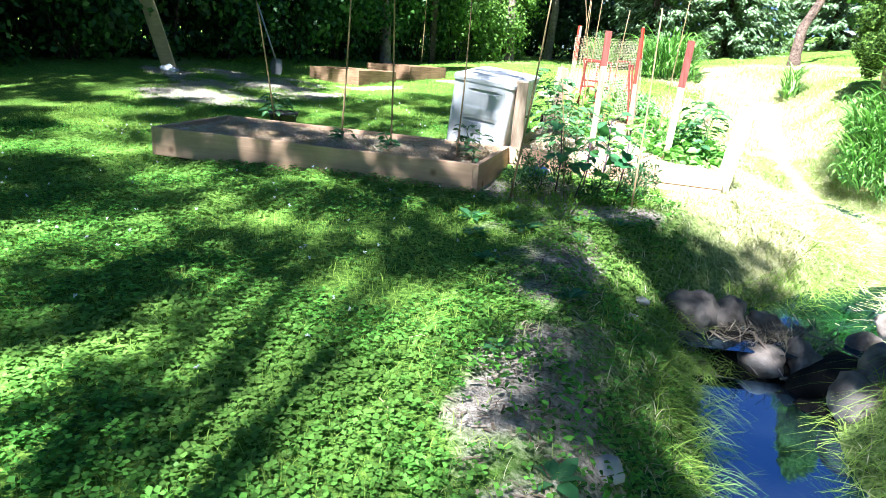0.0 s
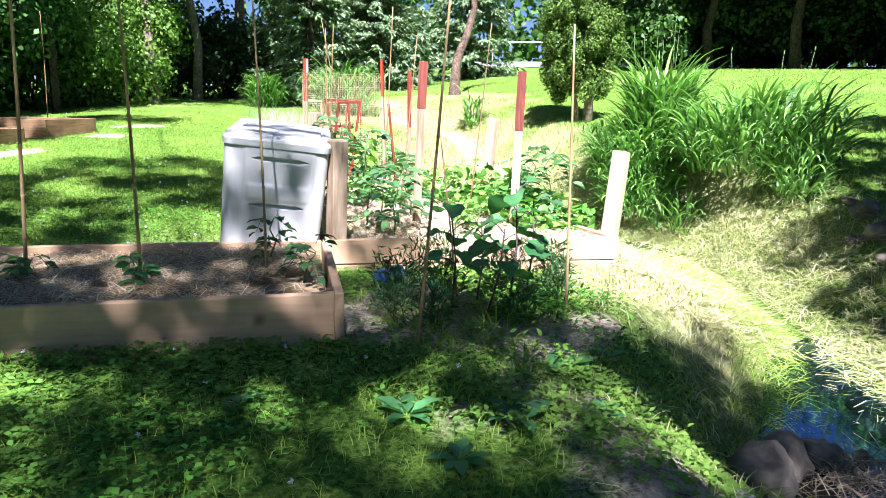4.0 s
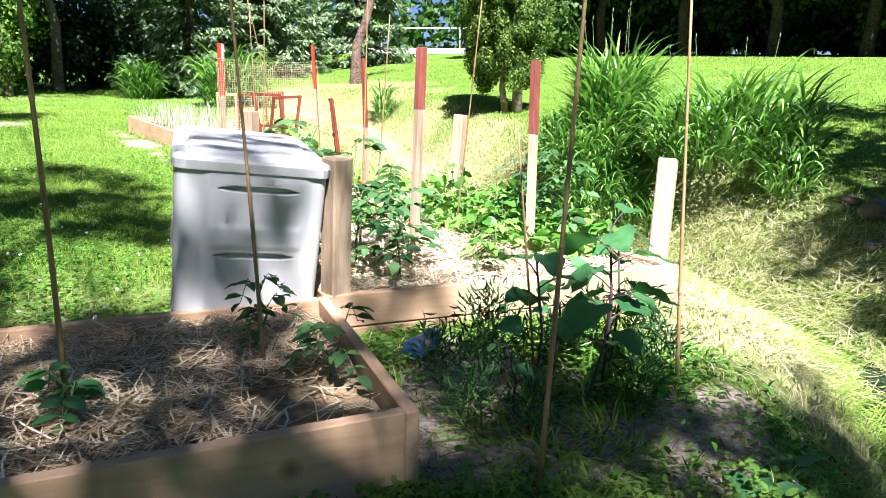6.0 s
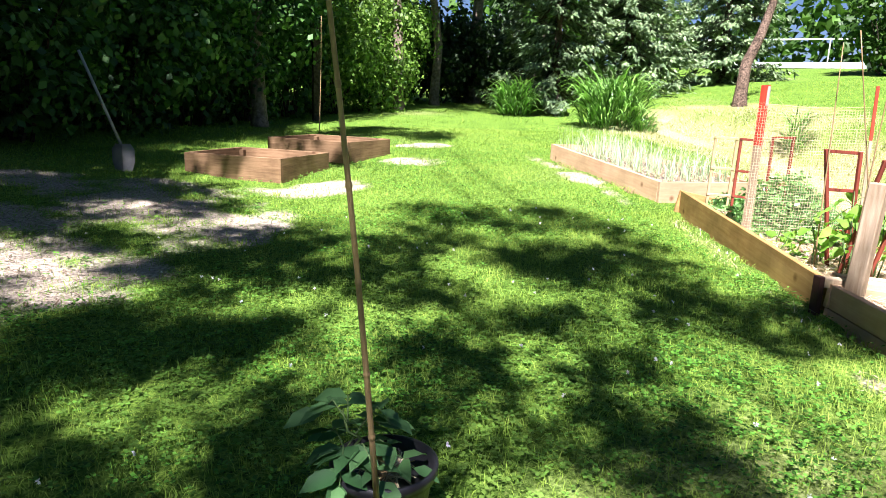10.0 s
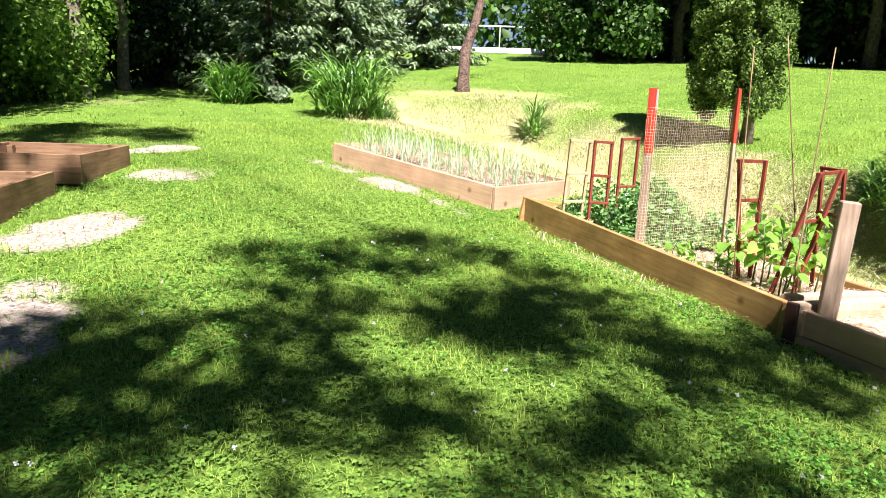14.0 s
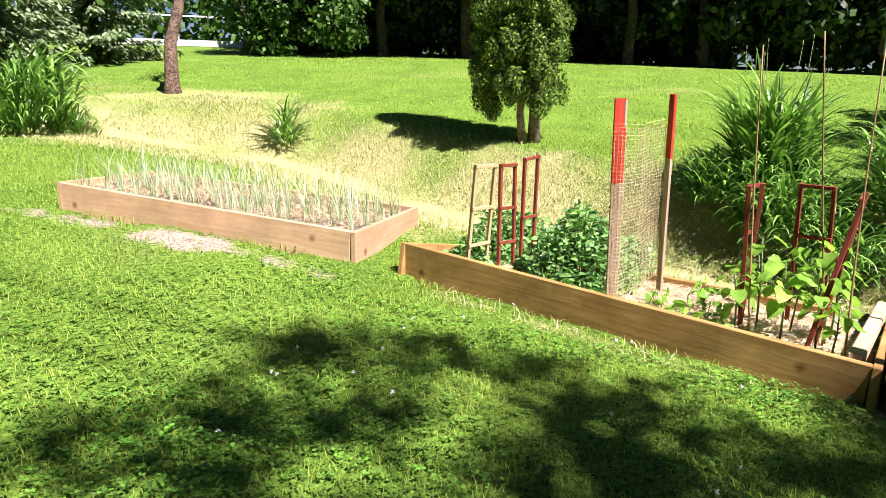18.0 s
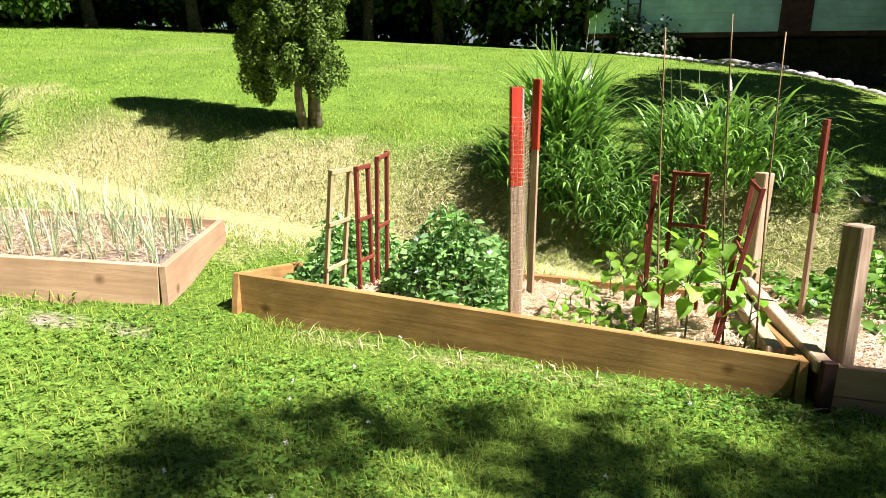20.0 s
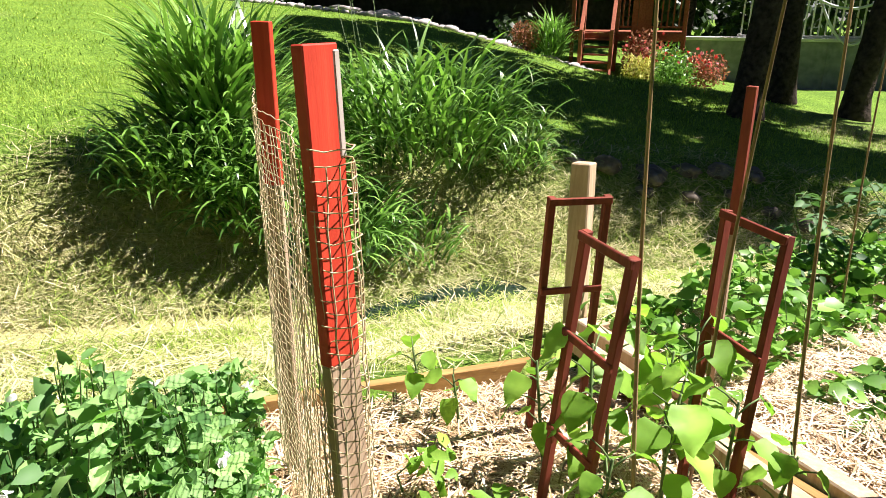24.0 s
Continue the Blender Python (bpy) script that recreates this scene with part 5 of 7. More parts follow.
for gx_, gy_, hh_ in ((0.6, 6.75, 0.2), (0.55, 7.5, 0.16), (0.75, 6.5, 0.16), (1.5, 6.5, 0.14), (1.2, 5.1, 0.14), (-2.0, 13.2, 0.16), (-2.6, 12.3, 0.14), (-4.6, 14.5, 0.2), (-2.75, 14.05, 0.16), (-2.5, 14.1, 0.18), (-2.35, 13.7, 0.14), (-3.3, 14.0, 0.14), (-3.1, 12.9, 0.1), (-3.55, 14.4, 0.16), (-2.95, 14.3, 0.2), (-3.7, 13.4, 0.12), (-2.65, 12.9, 0.1), (0.3, 6.6, 0.2), (0.6, 7.0, 0.3), (0.72, 6.92, 0.28), (0.85, 6.85, 0.26), (0.65, 7.2, 0.3), (0.98, 6.98, 0.24), (1.1, 7.2, 0.26), (1.25, 6.95, 0.18), (0.9, 6.62, 0.2), (1.35, 7.1, 0.22), (0.5, 6.55, 0.22)):
    strap_clump((gx_, gy_), 90, hh_, 1.3, 0.009, "tuft of uncut green grass on bare soil", M_GRASS, "grass tufts", "grass_tuft", wide=0.14)


# peas: a dense tangle along the far end of the long bed
def bed_plants(name, poly, z0, z1, n_leaf, size, mat, label, category, stem_n, group="", flower=0, width=0.75, tilt=0.6):
    c = np.array(poly).mean(0)
    o = Vector((c[0], c[1], z0))
    ob = plant(name, o, label, category, group)
    u, v = rng.random(n_leaf), rng.random(n_leaf)
    p = np.array(poly)
    xy = p[0] * ((1 - u) * (1 - v))[:, None] + p[1] * (u * (1 - v))[:, None] + p[2] * (u * v)[:, None] + p[3] * ((1 - u) * v)[:, None]
    hump = np.clip(0.68 + 0.6 * wob(xy[:, 0], xy[:, 1], 7, 3) + 0.25 * wob(xy[:, 0], xy[:, 1], 19, 5), 0.2, 1.3) * np.minimum(1, 3.2 * np.minimum(np.minimum(u, 1 - u), np.minimum(v, 1 - v)) + 0.35)
    z = (z1 - z0) * hump * rng.random(n_leaf) ** 0.55
    P = np.column_stack([xy - c, z])
    A = np.column_stack([rng.normal(size=(n_leaf, 2)), rng.normal(size=n_leaf) * 0.35 + 0.1])
    sz = size * rng.uniform(0.38, 1.35, n_leaf)
    apart = min(150, n_leaf // 4) if n_leaf >= 250 else 0
    order = np.argsort(-P[:, 2] - 0.1 * rng.random(n_leaf))
    for i in order[:apart]:
        mesh_part("leaf", flat_leaves("leaf", P[i:i + 1], A[i:i + 1], sz[i:i + 1], width, tilt), mat, ob)
    i = order[apart:]
    body = mesh_part("leaves", flat_leaves("leaves", P[i], A[i], sz[i], width, tilt), mat, ob)
    if apart:
        tagged(body, kind="stuff")
    V = [(xy[k] - c, hump[k] * (z1 - z0)) for k in range(min(stem_n, n_leaf))]
    bm = bmesh.new()
    for q, h in V:
        b0 = Vector((q[0] + rng.normal() * 0.02, q[1] + rng.normal() * 0.02, -0.02))
        tube(bm, [b0, b0 + Vector((rng.normal() * 0.02, rng.normal() * 0.02, h * 0.5)), Vector((q[0], q[1], h))], [0.004, 0.003, 0.0015], 5)
    tagged(part("stem_tangle", bm, M_STEM, ob), kind="stuff")
    if flower:
        k = rng.choice(n_leaf, flower)
        Pf = np.repeat(P[k] + np.array([0, 0, 0.03]), 4, 0)
        tagged(mesh_part("blossom", flat_leaves("blossom", Pf, rng.normal(size=(len(Pf), 3)), 0.025, 0.9, 1.0), M_WHITE_PETAL, ob, "white pea flowers"), kind="stuff")
    return ob


bed_plants("pea_patch", [(1.26, 11.92), (2.35, 11.78), (2.5, 12.52), (1.42, 12.58)], 0.26, 0.67, int(4200 * DENSE), 0.051, M_PEA, "dense tangle of blue-green pea plants with white flowers", "pea plants", 260, "pea rows", flower=14, width=0.66, tilt=0.9)
bed_plants("pea_patch", [(1.5, 12.74), (2.55, 12.56), (2.66, 12.98), (1.55, 13.2)], 0.26, 0.62, int(2200 * DENSE), 0.051, M_PEA, "smaller tangle of pea plants round the ladder trellises", "pea plants", 130, "pea rows", flower=6, width=0.66, tilt=0.9)
bed_plants("potato_row", [(1.8, 8.2), (2.38, 8.1), (2.5, 10.2), (1.72, 10.2)], 0.14, 0.52, int(1500 * DENSE), 0.075, M_POTATO, "low leafy row of pale green plants in straw", "vegetable plants", 60, "vegetable rows", width=0.8)
bed_plants("potato_row", [(0.95, 9.6), (1.5, 9.5), (1.55, 9.95), (1.0, 10.1)], 0.2, 0.42, 300, 0.075, M_POTATO, "low leafy row of pale green plants in straw", "vegetable plants", 30, "vegetable rows", width=0.8)
for px, py in ((1.27, 11.5), (1.45, 11.35), (1.22, 11.33), (1.7, 11.45), (1.32, 11.62)):
    pz = 0.25
    bed_plants("pepper_seedling", [(px - 0.06, py - 0.06), (px + 0.06, py - 0.06), (px + 0.06, py + 0.06), (px - 0.06, py + 0.06)], pz, pz + 0.16, 18, 0.075, M_BEAN, "yellow-green pepper seedling in straw", "seedling", 3, "pepper seedlings", width=0.6)


def tomato(place, h, n, label, spread=0.2, mat=M_TOMATO, group="tomato plants", size=0.05):
    """Stem with drooping compound leaves."""
    ob = plant("tomato_plant", place, label, "tomato plant", group)
    main = [Vector((rng.normal() * 0.01 * k, rng.normal() * 0.01 * k, h * k / 4)) for k in range(5)]
    stems(ob, [main], 0.006, 0.003, M_STEM)
    P, A, lines = [], [], []
    for k in range(n):
        z = h * rng.uniform(0.25, 1.0)
        a = rng.uniform(0, 6.28)
        ln = spread * rng.uniform(0.6, 1.2) * (1.15 - 0.4 * z / h)
        d = Vector((math.cos(a), math.sin(a), 0))
        p0 = main[min(4, int(z / h * 4))] * 1.0
        p0.z = z
        mid, tip = p0 + d * ln * 0.5 + Vector((0, 0, 0.05)), p0 + d * ln + Vector((0, 0, -0.02))
        lines.append([p0, mid, tip])
        side = Vector((-d.y, d.x, 0))
        for q in (0.35, 0.6, 0.85):
            c = p0.lerp(mid, q * 2) if q < 0.5 else mid.lerp(tip, q * 2 - 1)
            for s in (-1, 1):
                P.append(c)
                A.append(side * s + d * 0.5 + Vector((0, 0, -0.15)))
        P.append(tip)
        A.append(d + Vector((0, 0, -0.3)))
    stems(ob, lines, 0.0025, 0.0012, M_STEM, "leaf_stalk")
    P, A = np.array([tuple(p) for p in P]), np.array([tuple(p) for p in A])
    for k in range(len(P)):
        mesh_part("leaflet", flat_leaves("leaflet", P[k:k + 1], A[k:k + 1], size * rng.uniform(0.8, 1.6, 1), 0.55, 0.3), mat, ob)
    return ob


tomato((0.12, 7.8, 0.17), 0.25, 6, "young tomato plant tied to a cane in straw", 0.11)
tomato((0.2, 7.45, 0.16), 0.19, 6, "young tomato plant at the bed's corner", 0.12)
tomato((-0.5, 7.52, 0.17), 0.15, 4, "small young pepper plant in straw", 0.09, M_EGG, size=0.06)
tomato((-0.95, 7.86, 0.17), 0.14, 5, "small young tomato plant in straw", 0.1)
for tx, ty, th in ((0.85, 8.55, 0.62), (0.8, 9.0, 0.7), (1.3, 8.95, 0.5), (0.95, 8.3, 0.42), (0.9, 9.35, 0.6)):
    tomato((tx, ty, 0.17), th, 13, "leafy dark green tomato plant in the straw bed", 0.24, size=0.065)
tomato((2.22, 8.55, 0.16), 0.55, 13, "leafy dark green tomato plant in the straw bed", 0.24, size=0.065)
tomato((2.3, 8.95, 0.16), 0.5, 13, "leafy dark green tomato plant in the straw bed", 0.24, size=0.065)
tomato((1.55, 8.35, 0.16), 0.22, 6, "small tomato seedling in pale straw", 0.12, M_POTATO)
tomato((1.3, 8.15, 0.17), 0.2, 6, "small tomato seedling in pale straw", 0.12, M_POTATO)


def broad_leaf(name, L, W, mat):
    """One heart-shaped leaf with a folded midrib and wavy edge, along +x."""
    bm = bmesh.new()
    prof = [(0.0, 0.02), (0.03, 0.24), (0.1, 0.4), (0.22, 0.49), (0.36, 0.49), (0.5, 0.43), (0.64, 0.33), (0.78, 0.2), (0.9, 0.08), (1.0, 0.0)]
    mids = [bm.verts.new((u * L, 0, -0.12 * L * u * u)) for u, w in prof]
    for s in (-1, 1):
        edge = [bm.verts.new((u * L - 0.03 * L * (k == 1), s * w * W, 0.12 * W * (w / 0.5) - 0.22 * L * u * u + 0.05 * W * math.sin(k * 1.9 + s))) for k, (u, w) in enumerate(prof[1:-1])]
        line = [mids[0]] + edge + [mids[-1]]
        for k in range(len(prof) - 1):
            q = [mids[k], mids[k + 1], line[k + 1], line[k]]
            q = list(dict.fromkeys(q))
            if len(q) >= 3:
                bm.faces.new(q if s < 0 else q[::-1])
    me = bpy.data.meshes.new(name)
    bm.to_mesh(me)
    bm.free()
    me.materials.append(mat)
    me.polygons.foreach_set("use_smooth", np.ones(len(me.polygons), bool))
    return me


LEAF_MESH = broad_leaf("leaf", 0.14, 0.13, M_EGG)
BEAN_MESH = broad_leaf("leaf", 0.118, 0.095, M_BEAN)


def broad_plant(place, h, n, lean, label, scale=1.0, group="broad-leaved young plants", name="eggplant", mesh=LEAF_MESH, stem_mat=M_STEM_PURPLE):
    ob = plant(name, place, label, "garden plant", group)
    top = Vector((lean[0], lean[1], h))
    mid = top * 0.5 + Vector((0.02, -0.01, 0))
    stems(ob, [[Vector((0, 0, -0.03)), mid, top]], 0.006, 0.0035, stem_mat)
    for k in range(n):
        u = 0.35 + 0.65 * (k + 0.5) / n
        p0 = (mid * (u * 2) if u < 0.5 else mid.lerp(top, u * 2 - 1))
        a = k * 2.4 + rng.uniform(-0.3, 0.3)
        d = Vector((math.cos(a), math.sin(a), 0.25 + 0.5 * u))
        p1 = p0 + d * 0.06 * scale
        stalk = stems(ob, [[p0, p0.lerp(p1, 0.5) + Vector((0, 0, 0.006)), p1]], 0.0028, 0.002, stem_mat, "leaf_stalk")
        lf = new("leaf", mesh)
        lf.parent = stalk
        lf.matrix_local = Matrix.Translation(p1) @ Matrix.Rotation(a, 4, "Z") @ Matrix.Rotation(radians(rng.uniform(-10, 30) + 22 * (mesh is BEAN_MESH)), 4, "Y") @ Matrix.Rotation(radians(rng.uniform(-30, 30)), 4, "X") @ Matrix.Scale(scale * rng.uniform(0.55, 1.05), 4)
    return ob


for q in ((0.85, 7.22, 0.5, 8, (0.0, 0.02), 1.05), (0.98, 7.12, 0.42, 7, (0.08, -0.02), 1.1), (1.15, 7.2, 0.58, 9, (0.05, 0.05), 1.2), (0.74, 7.2, 0.24, 5, (-0.03, 0.02), 0.7), (1.05, 7.35, 0.4, 6, (0.03, 0.03), 0.8), (1.3, 7.3, 0.5, 6, (0.06, 0.05), 0.9)):
    broad_plant((q[0], q[1], land1(q[0], q[1])), q[2], q[3], q[4], "young plant with broad blue-green leaves and dark stems", q[5])

for q in ((1.42, 11.12, 0.5, 12, (0.03, 0.02), 1.0), (1.3, 11.0, 0.42, 11, (-0.03, 0.02), 1.0), (1.55, 10.95, 0.45, 11, (0.04, -0.03), 0.95), (1.28, 11.22, 0.34, 9, (-0.04, 0.03), 0.9), (1.22, 10.84, 0.38, 9, (0.0, 0.03), 1.0), (1.38, 10.8, 0.48, 11, (0.02, 0.02), 0.95),
          (1.62, 11.12, 0.36, 9, (0.03, 0.03), 0.9), (1.12, 10.78, 0.26, 7, (-0.01, -0.01), 0.9), (1.5, 10.76, 0.35, 9, (0.02, 0.0), 0.95), (2.05, 11.15, 0.2, 6, (0.02, 0.02), 0.8), (2.25, 11.2, 0.22, 6, (0.02, 0.02), 0.8)):
    broad_plant((q[0], q[1], 0.24 if q[0] < 1.8 else 0.15), q[2], q[3], q[4], "bright green bean plant with broad pointed leaves", q[5], "bean plants", "bean_plant", BEAN_MESH, M_STEM)

# feathery weeds and seedlings round the broad-leaved plants
for wx, wy, wh in ((1.35, 7.45, 0.25), (1.45, 7.3, 0.3), (0.98, 7.6, 0.28), (0.55, 7.2, 0.2), (1.1, 7.0, 0.18), (0.7, 7.05, 0.2), (1.22, 7.5, 0.2), (0.62, 7.45, 0.26), (0.82, 7.5, 0.3), (0.9, 7.35, 0.24), (0.68, 7.3, 0.28), (1.4, 7.15, 0.22), (1.55, 7.4, 0.24)):
    ob = plant("dill_plant", (wx, wy, land1(wx, wy)), "feathery green dill-like seedling", "plant", "feathery seedlings")
    P = cloud(160, (0, 0, wh * 0.6), (0.09, 0.09, wh * 0.5))
    A = np.column_stack([P[:, 0] * 6, P[:, 1] * 6, rng.random(160) * 0.8]) + rng.normal(size=(160, 3)) * 0.4
    mesh_part("leaves", leaves("leaves", P, A, 0.05, 0.08), M_TOMATO, ob)
    stems(ob, [[Vector((0, 0, -0.02)), Vector((0.01, 0, wh * 0.5)), Vector((0.0, 0.01, wh))]], 0.003, 0.001, M_STEM)

# broad weeds lying on the bare path
for wx, wy, ws in ((0.62, 6.2, 0.11), (0.95, 6.15, 0.09), (0.45, 5.6, 0.08), (0.85, 5.2, 0.09), (0.3, 6.35, 0.1), (-0.2, 6.6, 0.08), (1.25, 6.55, 0.09), (0.55, 4.6, 0.08), (0.75, 3.9, 0.09), (1.0, 6.5, 0.1), (0.35, 6.05, 0.08)):
    ob = plant("ground_weed", (wx, wy, land1(wx, wy)), "low broad-leaved weed on bare soil", "weed", "low weeds")
    n = 9
    a = np.linspace(0, 6.28, n) + rng.normal(size=n) * 0.3
    P = np.column_stack([np.cos(a) * 0.01, np.sin(a) * 0.01, np.full(n, 0.01)])
    A = np.column_stack([np.cos(a), np.sin(a), rng.uniform(0.1, 0.6, n)])
    mesh_part("leaves", flat_leaves("leaves", P, A, ws * rng.uniform(0.7, 1.2, n), 0.5, 0.2), M_EGG, ob)

# a low tangle of weeds on the trodden strip by the pool
n = int(11000 * DENSE)
wx = rng.uniform(0.3, 1.75, n)
wy = rng.uniform(2.6, 7.4, n)
keep = (wob(wx, wy, 4.5, 21) + 0.6 * wob(wx, wy, 11, 22) + rng.normal(size=n) * 0.25 > 0.12) & (np.abs(stream_side(wx, wy)) > half_width(wy) + 0.25)
for b in BEDS:
    keep &= ~inside(b, wx, wy, 0.04)
wx, wy = wx[keep], wy[keep]
n = len(wx)
P = np.column_stack([wx, wy, land(wx, wy) + rng.uniform(0.005, 0.09, n) * np.clip(0.6 + wob(wx, wy, 6, 23), 0.2, 1.4)])
A = np.column_stack([rng.normal(size=(n, 2)), rng.uniform(-0.2, 0.7, n)])
tagged(mesh_part("low_weeds", flat_leaves("low_weeds", P, A, rng.uniform(0.015, 0.042, n), 0.5, 0.5), M_CLOVER), "low dark green weeds on trodden soil", "weeds", kind="stuff")

# onions in rows
for i in range(7):
    for j in range(17):
        u, v = (i + 0.6) / 7.4, (j + 0.7) / 17.6
        c = np.array([(*p, t) for p, t in zip(D_C, D_T)])
        p = c[0] * (1 - u) * (1 - v) + c[1] * u * (1 - v) + c[2] * u * v + c[3] * (1 - u) * v
        p = p + np.array([rng.normal() * 0.02, rng.normal() * 0.02, -0.05])
        n = int(rng.integers(7, 12))
        base = np.column_stack([rng.normal(size=(n, 2)) * 0.012, np.zeros(n)])
        me = blades("leaves", base, rng.uniform(0, 6.28, n), rng.uniform(0.14, 0.42, n), rng.uniform(0.05, 0.9, n), 0.0065, 4)
        ob = mesh_part("onion_plant", me, M_ONION)
        ob.location = p
        tagged(ob, "slender grey-green onion plant in a row", "onion plant", "onion rows")

# black pot with its plant
px, py = -1.85, 8.9
o = Vector((px, py, land1(px, py)))
pot = thing("plant_pot", o, "black plastic nursery pot with straw, standing on the lawn", "plant pot")
bm = bmesh.new()
prof = [(0.0, 0.0), (0.105, 0.0), (0.11, 0.01), (0.135, 0.215), (0.15, 0.218), (0.152, 0.25), (0.142, 0.252), (0.136, 0.21), (0.0, 0.2)]
rings = [[bm.verts.new((r * math.cos(a), r * math.sin(a), z)) for a in (2 * math.pi * j / 28 for j in range(28))] for r, z in prof[1:-1]]
for r0, r1 in zip(rings, rings[1:]):
    for j in range(28):
        bm.faces.new((r0[j], r0[(j + 1) % 28], r1[(j + 1) % 28], r1[j]))
bm.faces.new(rings[0][::-1])
bm.faces.new(rings[-1])
part("pot", bm, M_BLACK, pot, smooth=True)
n = 160
q = cloud(n, (0, 0, 0.225), (0.075, 0.075, 0.02))
mesh_part("straw", strands("straw", q, rng.uniform(0, 6.28, n), rng.normal(size=n) * 0.3, rng.uniform(0.05, 0.11, n), 0.004), M_STRAW, pot, "loose straw in the pot")
tomato((px - 0.1, py + 0.02, o.z + 0.21), 0.18, 9, "leafy young plant growing in the black pot", 0.18, M_TOMATO, size=0.075)

# ---- trees and woods ----
def limb(p0, p1, sag, n=5):
    p0, p1 = Vector(p0), Vector(p1)
    return [p0.lerp(p1, k / n) + Vector((rng.normal() * sag, rng.normal() * sag, rng.normal() * sag * 0.5)) * (0 < k < n) for k in range(n + 1)]


def tree(place, h, r_trunk, clumps, leaf, per, mat, bark, label, lean=(0, 0), group="garden trees", name="tree", width=0.6, limbs=True, squash=0.75, thick=0.3, facing=True):
    """A tapered trunk, a limb to every clump, and crown leaves in clumps with gaps. clumps: x, y, z, radius from the foot."""
    z0 = land1(place[0], place[1])
    o = Vector((place[0], place[1], z0))
    ob = thing(name, o, label, "tree", group)
    top = Vector((lean[0], lean[1], h))
    spine = [Vector((0, 0, -0.2)), Vector((0, 0, 0.1))] + limb((0, 0, 0.3), top, r_trunk * 0.4, 6)
    rad = [r_trunk * 1.5, r_trunk * 1.15] + [r_trunk * (1 - 0.8 * k / 6) for k in range(7)]
    bm = bmesh.new()
    tube(bm, spine, rad, 10)
    part("trunk", bm, bark, ob, smooth=True)
    if limbs:
        bm = bmesh.new()
        for c in clumps:
            c3 = Vector(c[:3])
            k = min(0.95, max(0.25, c3.z / h * 0.75))
            p0 = Vector((top.x * k, top.y * k, h * k))
            ln = limb(p0, c3, 0.08, 4)
            rr = r_trunk * thick
            tube(bm, ln, [rr, rr * 0.8, rr * 0.6, rr * 0.4, rr * 0.2], 5, False)
        part("limb_framework", bm, bark, ob, smooth=True)
    P, N = [], []
    for c in clumps:
        m = max(8, int(per * (c[3] ** 2)))
        P.append(cloud(m, c[:3], (c[3], c[3], c[3] * squash)))
        N.append(P[-1] - np.array(c[:3]))
    P, N = np.concatenate(P), unit(np.concatenate(N)) + np.array([0, 0, 0.45])
    size = leaf * rng.uniform(0.7, 1.3, len(P))
    if facing:
        mesh_part("crown", facing_leaves("crown", P, N, size, width), mat, ob)
    else:
        mesh_part("crown", leaves("crown", P, unit(rng.normal(size=P.shape)) + np.array([0, 0, -0.3]), size, width), mat, ob)
    return ob


def crown_clumps(n, centre, radii, r0, r1):
    c = cloud(n, centre, radii)
    return [(*p, rng.uniform(r0, r1)) for p in c]


def bush(place, h, r, leaf, per, mat, label, name="bush", group="shrubs along the edge"):
    z0 = land1(place[0], place[1])
    ob = thing(name, (place[0], place[1], z0), label, "bush", group)
    cl = crown_clumps(int(10 + 8 * h * r), (0, 0, h * 0.5), (r, r, h * 0.5), 0.35, 0.75)
    P = [cloud(int(per * c[3] ** 2), c[:3], (c[3],) * 3) for c in cl]
    N = np.concatenate([q - np.array(c[:3]) for q, c in zip(P, cl)])
    P = np.concatenate(P)
    P[:, 2] = np.abs(P[:, 2])
    mesh_part("leaves", facing_leaves("leaves", P, unit(N) + np.array([0, 0, 0.4]), leaf * rng.uniform(0.6, 1.3, len(P)), 0.75), mat, ob)
    bm = bmesh.new()
    for c in cl[:10]:
        tube(bm, limb((c[0] * 0.2, c[1] * 0.2, -0.05), c[:3], 0.06, 4), [0.03, 0.025, 0.02, 0.014, 0.008], 5, False)
    part("branch_framework", bm, M_BARK, ob)
    return ob


LD = DENSE
# dense vine-hung edge along the lawn's far side
EDGE = [(-8.6, 9.5), (-7.9, 11.6), (-7.2, 13.4), (-6.3, 15.2), (-5.7, 16.8), (-4.9, 18.6), (-4.2, 20.3), (-3.3, 22.0), (-2.6, 23.6)]
for k, (ex, ey) in enumerate(EDGE):
    bush((ex - 0.4, ey + 0.3), 4.2, 1.3, 0.135, 480 * LD, M_VINE, "tall dark wall of vine-hung shrubs at the lawn's edge", "vine_thicket", "vine-hung thicket")
for ex, ey in EDGE:
    bush((ex - 1.5, ey + 0.7), 1.7, 1.2, 0.15, 260 * LD, M_LEAF_SHADE, "undergrowth behind the vine-hung thicket, shade put into its leaf colour", "undergrowth", "dark undergrowth")
for k, (ex, ey) in enumerate(EDGE[::2]):
    cl = crown_clumps(26, (0, 0, 5.2), (2.0, 2.0, 3.0), 0.7, 1.2)
    tree((ex - 2.2, ey + 0.9), 6.5, 0.2, cl, 0.2, 160 * LD, M_TREE, M_BARK, "tall broad-leaved tree in the wood's edge", group="edge trees")
for ex, ey, hh in ((-1.0, 25.5, 2.6), (-0.2, 26.6, 3.4), (-1.8, 24.8, 3.0), (-2.6, 25.6, 4.4), (-0.6, 28.4, 4.6)):
    bush((ex, ey), hh, 0.95, 0.11, 520 * LD, M_TREE_SUNLIT, "pale green shrub at the wood's edge, sunlight put into its leaf colour", "shrub")
